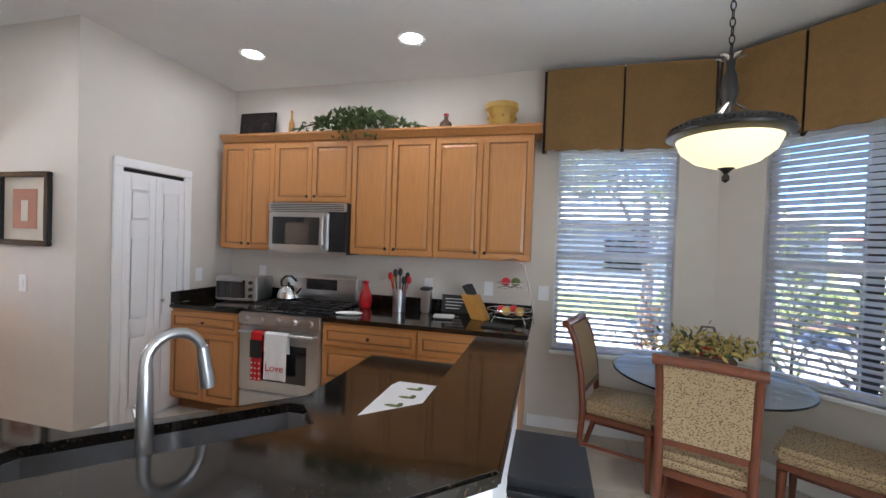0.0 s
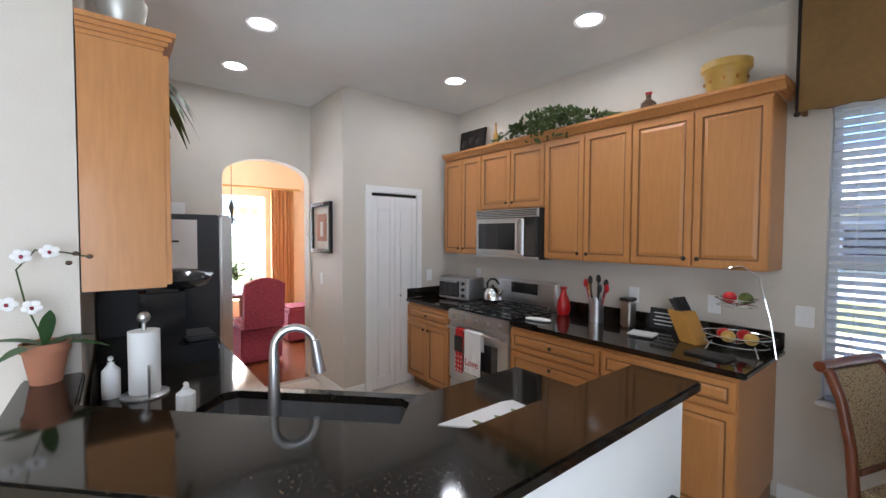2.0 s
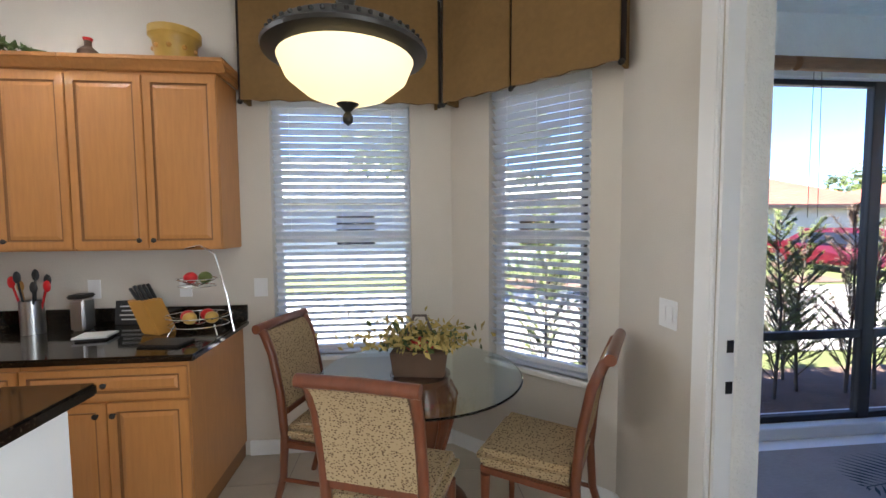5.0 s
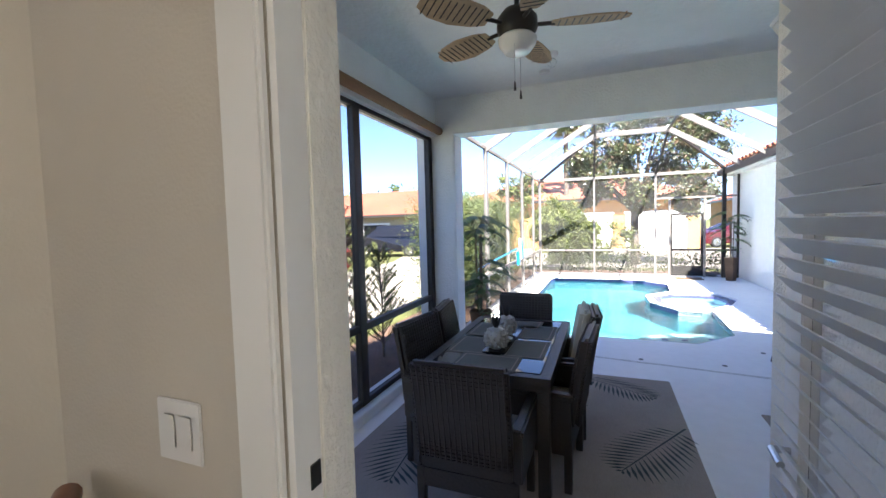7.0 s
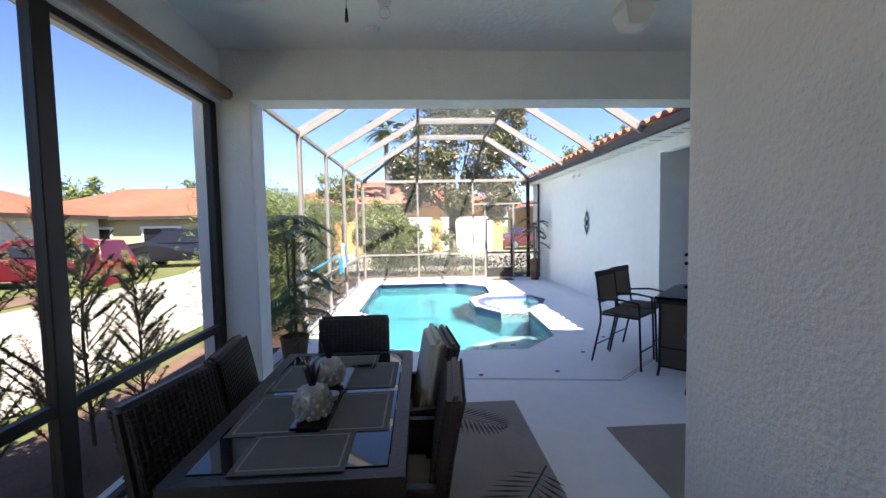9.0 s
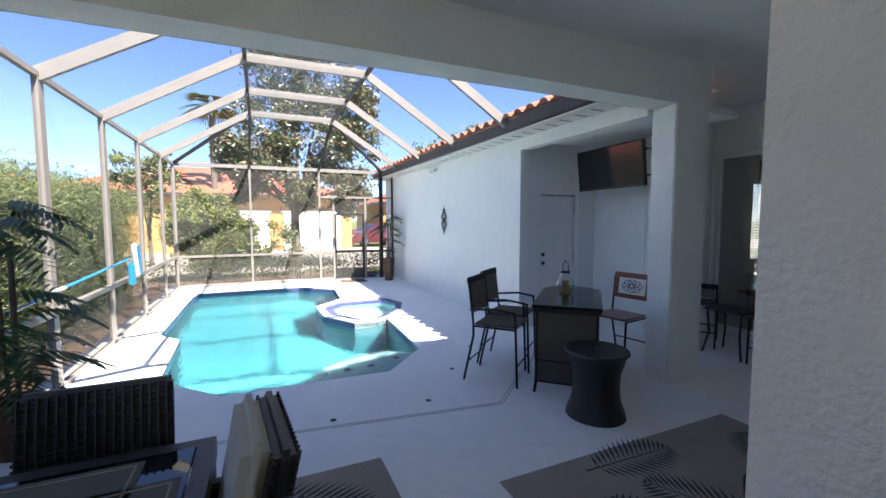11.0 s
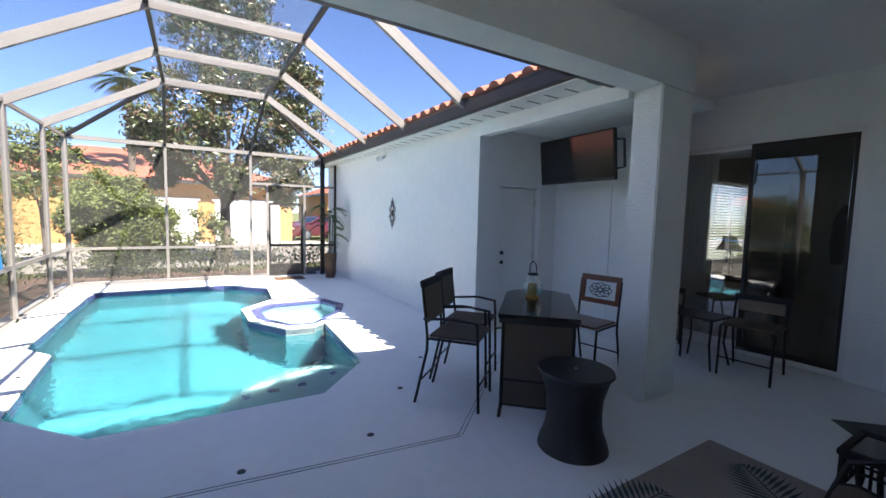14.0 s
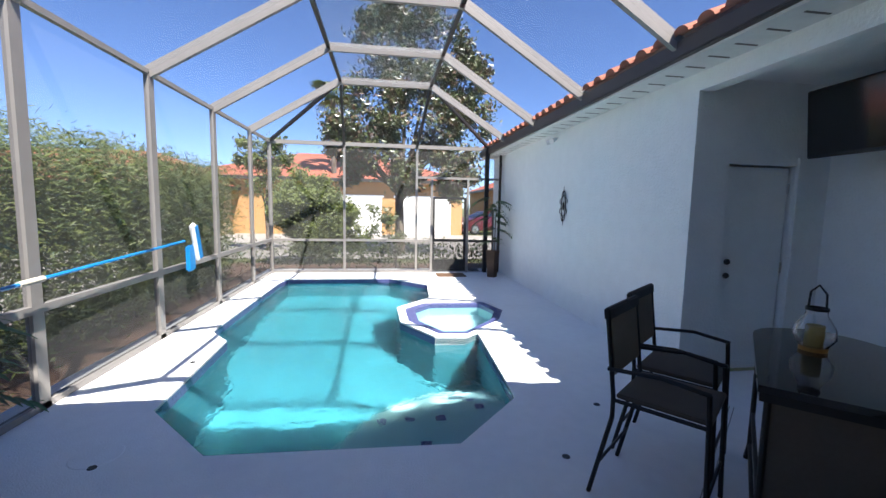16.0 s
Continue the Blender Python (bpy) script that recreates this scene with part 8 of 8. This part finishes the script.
tree("magnolia_tree", "large dark-leaved magnolia tree behind the pool cage", 19.5, 0.5, 2.4, 0.2,
     [(0, 0, 3.6, 1.3), (-0.6, 1.7, 3.8, 1.0), (0.2, -1.7, 3.9, 1.3), (0, 0.8, 5.3, 1.3), (0, -1.0, 5.4, 1.4), (0, -2.3, 5.0, 1.0), (0.1, 2.1, 4.0, 0.7),
      (0, 0.5, 6.9, 1.3), (0, -1.2, 7.0, 1.3), (0, -2.4, 6.3, 0.8), (0, -0.3, 8.3, 1.1), (0, 0.8, 8.2, 0.8), (-0.4, -0.3, 2.8, 0.7), (-0.4, -1.7, 2.9, 0.9), (0.2, 1.6, 3.0, 0.7)], 30000, 0.085, "leaf_dark", 61, "leaf_rust")
tree("round_bush", "large rounded clipped green bush behind the pool cage", 17.2, 3.1, 0.7, 0.07,
     [(0, 0, 1.5, 0.9), (0, 0.65, 1.45, 0.7), (0, -0.65, 1.4, 0.7), (0.1, 0, 1.95, 0.65), (-0.35, 0.3, 1.5, 0.75), (-0.35, -0.35, 1.4, 0.7), (-0.2, 0, 0.9, 0.7)], 34000, 0.05, "leaf_light", 63, "leaf_light")
tree("young_tree", "bright green young tree behind the bush", 20.5, 5.2, 1.6, 0.08, [(0, 0, 2.8, 0.9), (0, 0.5, 3.4, 0.7), (0, -0.3, 3.6, 0.6)], 2600, 0.09, "leaf_light", 65)
tree("garden_shrub", "loose dark shrub near the screen door", 17.0, 0.9, 0.6, 0.03, [(0, 0, 1.0, 0.5), (0, 0.2, 1.5, 0.4)], 700, 0.06, "leaf_dark", 67)
tree("garden_shrub", "light green shrub behind the pool cage", 17.4, 1.7, 0.3, 0.03, [(0, 0, 0.8, 0.45), (0, 0.4, 0.6, 0.35)], 900, 0.06, "leaf_light", 69)
tree("roadside_tree", "leafy street tree beyond the house roof", 26.0, -9.0, 3.0, 0.2, [(0, 0, 5.2, 1.6), (0, 1.5, 5.0, 1.2), (0, -1.2, 6.0, 1.3)], 3500, 0.13, "leaf_light", 71)
tree("roadside_tree", "leafy tree behind the terracotta roofs", 40, 22, 3.0, 0.25, [(0, 0, 4.2, 2.0), (0, 3, 4.0, 1.8), (0, -3, 4.0, 1.6)], 3000, 0.25, "leaf", 73)
tree("roadside_tree", "leafy tree behind the terracotta roofs", 42, 32, 3.0, 0.25, [(0, 0, 4.4, 2.0), (0, 3, 4.6, 2.0), (0, -3, 4.2, 1.6)], 3000, 0.25, "leaf_light", 75)
tree("roadside_tree", "tree shading the window side of the garden", 2.0, 9.5, 2.2, 0.14, [(0, 0, 3.8, 1.3), (1.2, 0, 3.4, 1.0), (-1.2, 0.2, 3.6, 1.1)], 3000, 0.10, "leaf_light", 77)
hedge_row("low_hedge", "flowering shrubs across the driveway", 3.0, 12.0, 12.0, 13.0, 0.9, 2600, 79, "leaf", 0.07)
pm_ = thing("palm_tree", "tall cabbage palm behind the magnolia", "tree", pose(30, 4.0, -0.25))
part("trunk", tube(B(), [(0, 0, 0), (0.1, 0, 4), (0, 0, 8.0)], [0.2, 0.16, 0.15], 10), "bark", pm_)
rp = random.Random(81)
for k in range(34):
    a, up = rp.uniform(0, math.tau), rp.uniform(-0.5, 1.0)
    fr_ = B()
    L = rp.uniform(1.2, 1.7)
    for j in range(9):
        aa = a + (j - 4) * 0.16
        blade(fr_, (math.cos(a) * 0.5, math.sin(a) * 0.5, 8.0 + up * 0.4), (math.cos(aa), math.sin(aa), up * 0.9), L * 0.75, 0.10, 0.5, 4)
    part("frond", fr_, "leaf", pm_)

def car(name, label, m, at, L=4.6, H=1.45, suv=False):
    c = thing(name, label, "car", at)
    W = 0.9
    if suv:
        roofp = [(-2.2, 0.35), (-2.25, 0.8), (-2.15, 1.05), (-1.95, 1.72), (-1.6, 1.78), (0.5, 1.76), (1.15, 1.2), (2.1, 1.08), (2.25, 0.8), (2.25, 0.35)]
        win = [(-1.9, 1.15), (-1.8, 1.62), (0.42, 1.64), (0.95, 1.18)]
    else:
        roofp = [(-2.3, 0.3), (-2.35, 0.7), (-2.2, 0.98), (-1.5, 1.12), (-0.9, 1.44), (0.2, 1.46), (1.1, 1.02), (2.0, 0.88), (2.3, 0.65), (2.3, 0.3)]
        win = [(-1.45, 1.10), (-0.85, 1.38), (0.15, 1.40), (0.95, 1.03)]
    b = B()
    slab(b, roofp, [], -W, W)
    for v in b.verts:
        y, z = v.co.z, v.co.y
        inset = 1 - 0.18 * max(0, (z - 0.95)) / 0.5
        v.co = Vector((v.co.x, y * inset, z))
    bmesh.ops.bevel(b, geom=[e for e in b.edges if abs(e.verts[0].co.y) > 0.6 and abs(e.verts[1].co.y) > 0.6 and (e.verts[0].co.y > 0) == (e.verts[1].co.y > 0)], offset=0.06, segments=3, affect='EDGES')
    part("body", b, m, c, smooth=True)
    for s in (-1, 1):
        g = B()
        vs = []
        for x, z in win:
            inset = 1 - 0.18 * max(0, (z - 0.95)) / 0.5
            vs.append(g.verts.new((x, s * (W * inset + 0.006), z)))
        g.faces.new(vs)
        part("side_window", g, "dark_glass", c)
        for x in (-1.4, 1.4):
            w = B(); rod(w, (x, s * (W - 0.16), 0.33), (x, s * (W + 0.015), 0.33), 0.33, 24)
            wh = part("wheel", w, "rubber", c)
            r = B(); rod(r, (x, s * (W + 0.012), 0.33), (x, s * (W + 0.03), 0.33), 0.22, 20)
            part("rim", r, "steel", wh)
            for k in range(5):
                a = math.tau * k / 5
                part("spoke", rod(B(), (x, s * (W + 0.035), 0.33), (x + 0.2 * math.cos(a), s * (W + 0.035), 0.33 + 0.2 * math.sin(a)), 0.025, 6), "chrome", wh)
        part("tail_light", box(B(), roofp[1][0] - 0.02, roofp[1][0] + 0.12, s * 0.62 - 0.16, s * 0.62 + 0.16, 0.75, 0.9, 0.02), "red", c)
        part("headlight", box(B(), 2.12, 2.27, s * 0.62 - 0.16, s * 0.62 + 0.16, 0.62, 0.75, 0.02), "opal", c)
    for x0, x1, z0, z1, y0 in ((win[3][0] + 0.05, win[2][0] + 0.08, 0.0, 0.0, 0.7),):
        g = B()
        g.faces.new([g.verts.new(p) for p in ((roofp[-4][0] - 0.0, -0.7, roofp[-4][1] + 0.02), (roofp[-4][0], 0.7, roofp[-4][1] + 0.02), (roofp[-5][0] + 0.06, 0.62, roofp[-5][1] - 0.02), (roofp[-5][0] + 0.06, -0.62, roofp[-5][1] - 0.02))])
        part("windscreen", g, "dark_glass", c)
    return c
car("red_car", "dark red sport utility vehicle parked across the driveway", "red_car", pose(16.7, 14.3, -0.24, 0, 0, 96) @ Matrix.Diagonal((1, 1, 0.84, 1)), suv=True)
car("black_suv", "black sport utility vehicle parked before the house", "black_car", pose(23.4, 13.6, -0.24, 0, 0, 96), suv=True)
car("red_car", "red hatchback parked beyond the lane", "red_car", pose(31.5, -5.6, -0.24, 0, 0, 110))

def house(name, label, x0, x1, y0, y1, eave, ridge, wall_m, openings, axis, roof_m="roof_far"):
    h = thing(name, label, "house", pose(0, 0, -0.25))
    part("wall", box(B(), x0, x1, y0, y1, 0, eave), wall_m, h)
    ov = 0.5
    r = B()
    X0, X1, Y0, Y1 = x0 - ov, x1 + ov, y0 - ov, y1 + ov
    if axis == "y":
        cx_, d = (X0 + X1) / 2, (X1 - X0) / 2
        top = [(cx_, Y0 + d, ridge), (cx_, Y1 - d, ridge)]
        vs = [r.verts.new(p) for p in ((X0, Y0, eave), (X1, Y0, eave), (X1, Y1, eave), (X0, Y1, eave), top[0], top[1])]
        for f_ in ((0, 1, 4), (1, 2, 5, 4), (2, 3, 5), (3, 0, 4, 5), (3, 2, 1, 0)):
            r.faces.new([vs[k] for k in f_])
    else:
        cy_, d = (Y0 + Y1) / 2, (Y1 - Y0) / 2
        vs = [r.verts.new(p) for p in ((X0, Y0, eave), (X1, Y0, eave), (X1, Y1, eave), (X0, Y1, eave), (X0 + d, cy_, ridge), (X1 - d, cy_, ridge))]
        for f_ in ((0, 1, 5, 4), (1, 2, 5), (2, 3, 4, 5), (3, 0, 4), (3, 2, 1, 0)):
            r.faces.new([vs[k] for k in f_])
    rf = part("roof", r, roof_m, h)
    f_ = B()
    for a, b, c_, d_ in ((X0, X1, Y0, Y0 + 0.05), (X0, X1, Y1 - 0.05, Y1), (X0, X0 + 0.05, Y0 + 0.05, Y1 - 0.05), (X1 - 0.05, X1, Y0 + 0.05, Y1 - 0.05)):
        box(f_, a, b, c_, d_, eave - 0.16, eave + 0.03)
    part("fascia", f_, "gutter", h)
    for kind, a0, a1, z0, z1 in openings:
        m = "garage" if kind == "garage_door" else "dark_glass"
        o = part(kind, box(B(), x0 - 0.05, x0 + 0.02, a0, a1, z0, z1, 0.005), m, h)
        part("frame", box(B(), x0 - 0.07, x0 + 0.0, a0 - 0.12, a1 + 0.12, z1, z1 + 0.12), "trim", o)
        if kind == "garage_door":
            for k in range(1, 4):
                z = z0 + (z1 - z0) * k / 4
                part("panel_line", box(B(), x0 - 0.055, x0 - 0.049, a0, a1, z - 0.01, z + 0.01), "house_white", o)
        else:
            for s in (a0, a1):
                part("frame", box(B(), x0 - 0.07, x0 + 0.0, s - 0.06, s + 0.06, z0, z1), "trim", o)
    return h
rf_m = mat("far_roof_tile", (0.27, 0.078, 0.045), 0.8, vary=0.25, scale=3)
rt = rf_m.node_tree
wv = rt.nodes.new("ShaderNodeTexWave")
wv.inputs["Scale"].default_value = 1.1
wv.inputs["Distortion"].default_value = 0.3
wv.bands_direction = 'DIAGONAL'
rtc = rt.nodes.new("ShaderNodeTexCoord")
rbp = rt.nodes.new("ShaderNodeBump")
rbp.inputs["Strength"].default_value, rbp.inputs["Distance"].default_value = 0.8, 0.08
rt.links.new(rtc.outputs["Object"], wv.inputs[0])
rt.links.new(wv.outputs["Fac"], rbp.inputs["Height"])
rt.links.new(rbp.outputs[0], rt.nodes["Principled BSDF"].inputs["Normal"])
M["roof_far"] = rf_m
house("cream_house", "cream stucco house with terracotta hip roof and garage", 26.5, 36, 9.5, 26, 2.55, 4.6, "house_wall", [("garage_door", 10.0, 13.0, 0, 2.1), ("window", 15.5, 17.5, 0.8, 1.9), ("window", 19.2, 20.6, 0.8, 1.9)], "y")
house("pale_house", "pale stucco house with terracotta roof and solar panels", 16.5, 26.0, 19.5, 29, 2.6, 4.8, "house_white", [("window", 20.5, 22.5, 0.9, 2.0), ("garage_door", 23.5, 27.0, 0, 2.1)], "x")
house("orange_house", "orange stucco house with white double garage door", 29.5, 40, -3.6, 12.0, 3.2, 5.2, "house_orange", [("garage_door", -2.9, 0.4, 0.0, 2.2), ("garage_door", 1.2, 4.6, 0.0, 2.2)], "y")
house("orange_house", "orange stucco neighbour house with terracotta roof", 36, 46, -22, -7.5, 3.2, 5.4, "house_orange", [("window", -10.5, -9.0, 0.9, 2.0)], "y")
sp_ = thing("solar_panel", "dark solar panels on the terracotta roof", "solar panel", pose(18.2, 21.6, 3.35, 24.3, 0, 0))
for k in range(3):
    part("panel", box(B(), -1.5 + 1.05 * k, -0.5 + 1.05 * k, -0.8, 0.8, 0.05, 0.09, 0.005), "dark_glass", sp_)

house("white_house", "pale stucco neighbour house across the driveway", -9, 9, 16.5, 26, 2.7, 5.0, "house_white", [], "x", "concrete")
nh = thing("neighbour_windows", "dark windows of the pale neighbour house", "window", pose(0, 16.5, -0.25))
for x in (-5.5, -1.5, 2.0, 5.5):
    part("pane", box(B(), x, x + 1.4, -0.03, 0.0, 0.9, 2.1, 0.004), "dark_glass", nh)
    part("frame", box(B(), x - 0.08, x + 1.48, -0.05, -0.031, 2.1, 2.2), "trim", nh)

# ---- floor tiles of the kitchen ----
floor_ob = bpy.data.objects["floor"]
tme = None
S = 0.45
nx, ny = int(5.94 / S) + 1, int(6.3 / S) + 1
for i in range(nx):
    for j in range(ny):
        x, y = -3.85 + S * i, -2.6 + S * j
        if x > 1.56 or y > 3.3:
            continue
        if tme is None:
            b = B(); box(b, 0.003, S - 0.003, 0.003, S - 0.003, -0.004, 0.0, 0.001)
            o = part("tile", b, "tile", floor_ob)
            tme = o.data
        else:
            o = new("tile", tme)
            o.parent = floor_ob
        o.location = (x, y, 0)
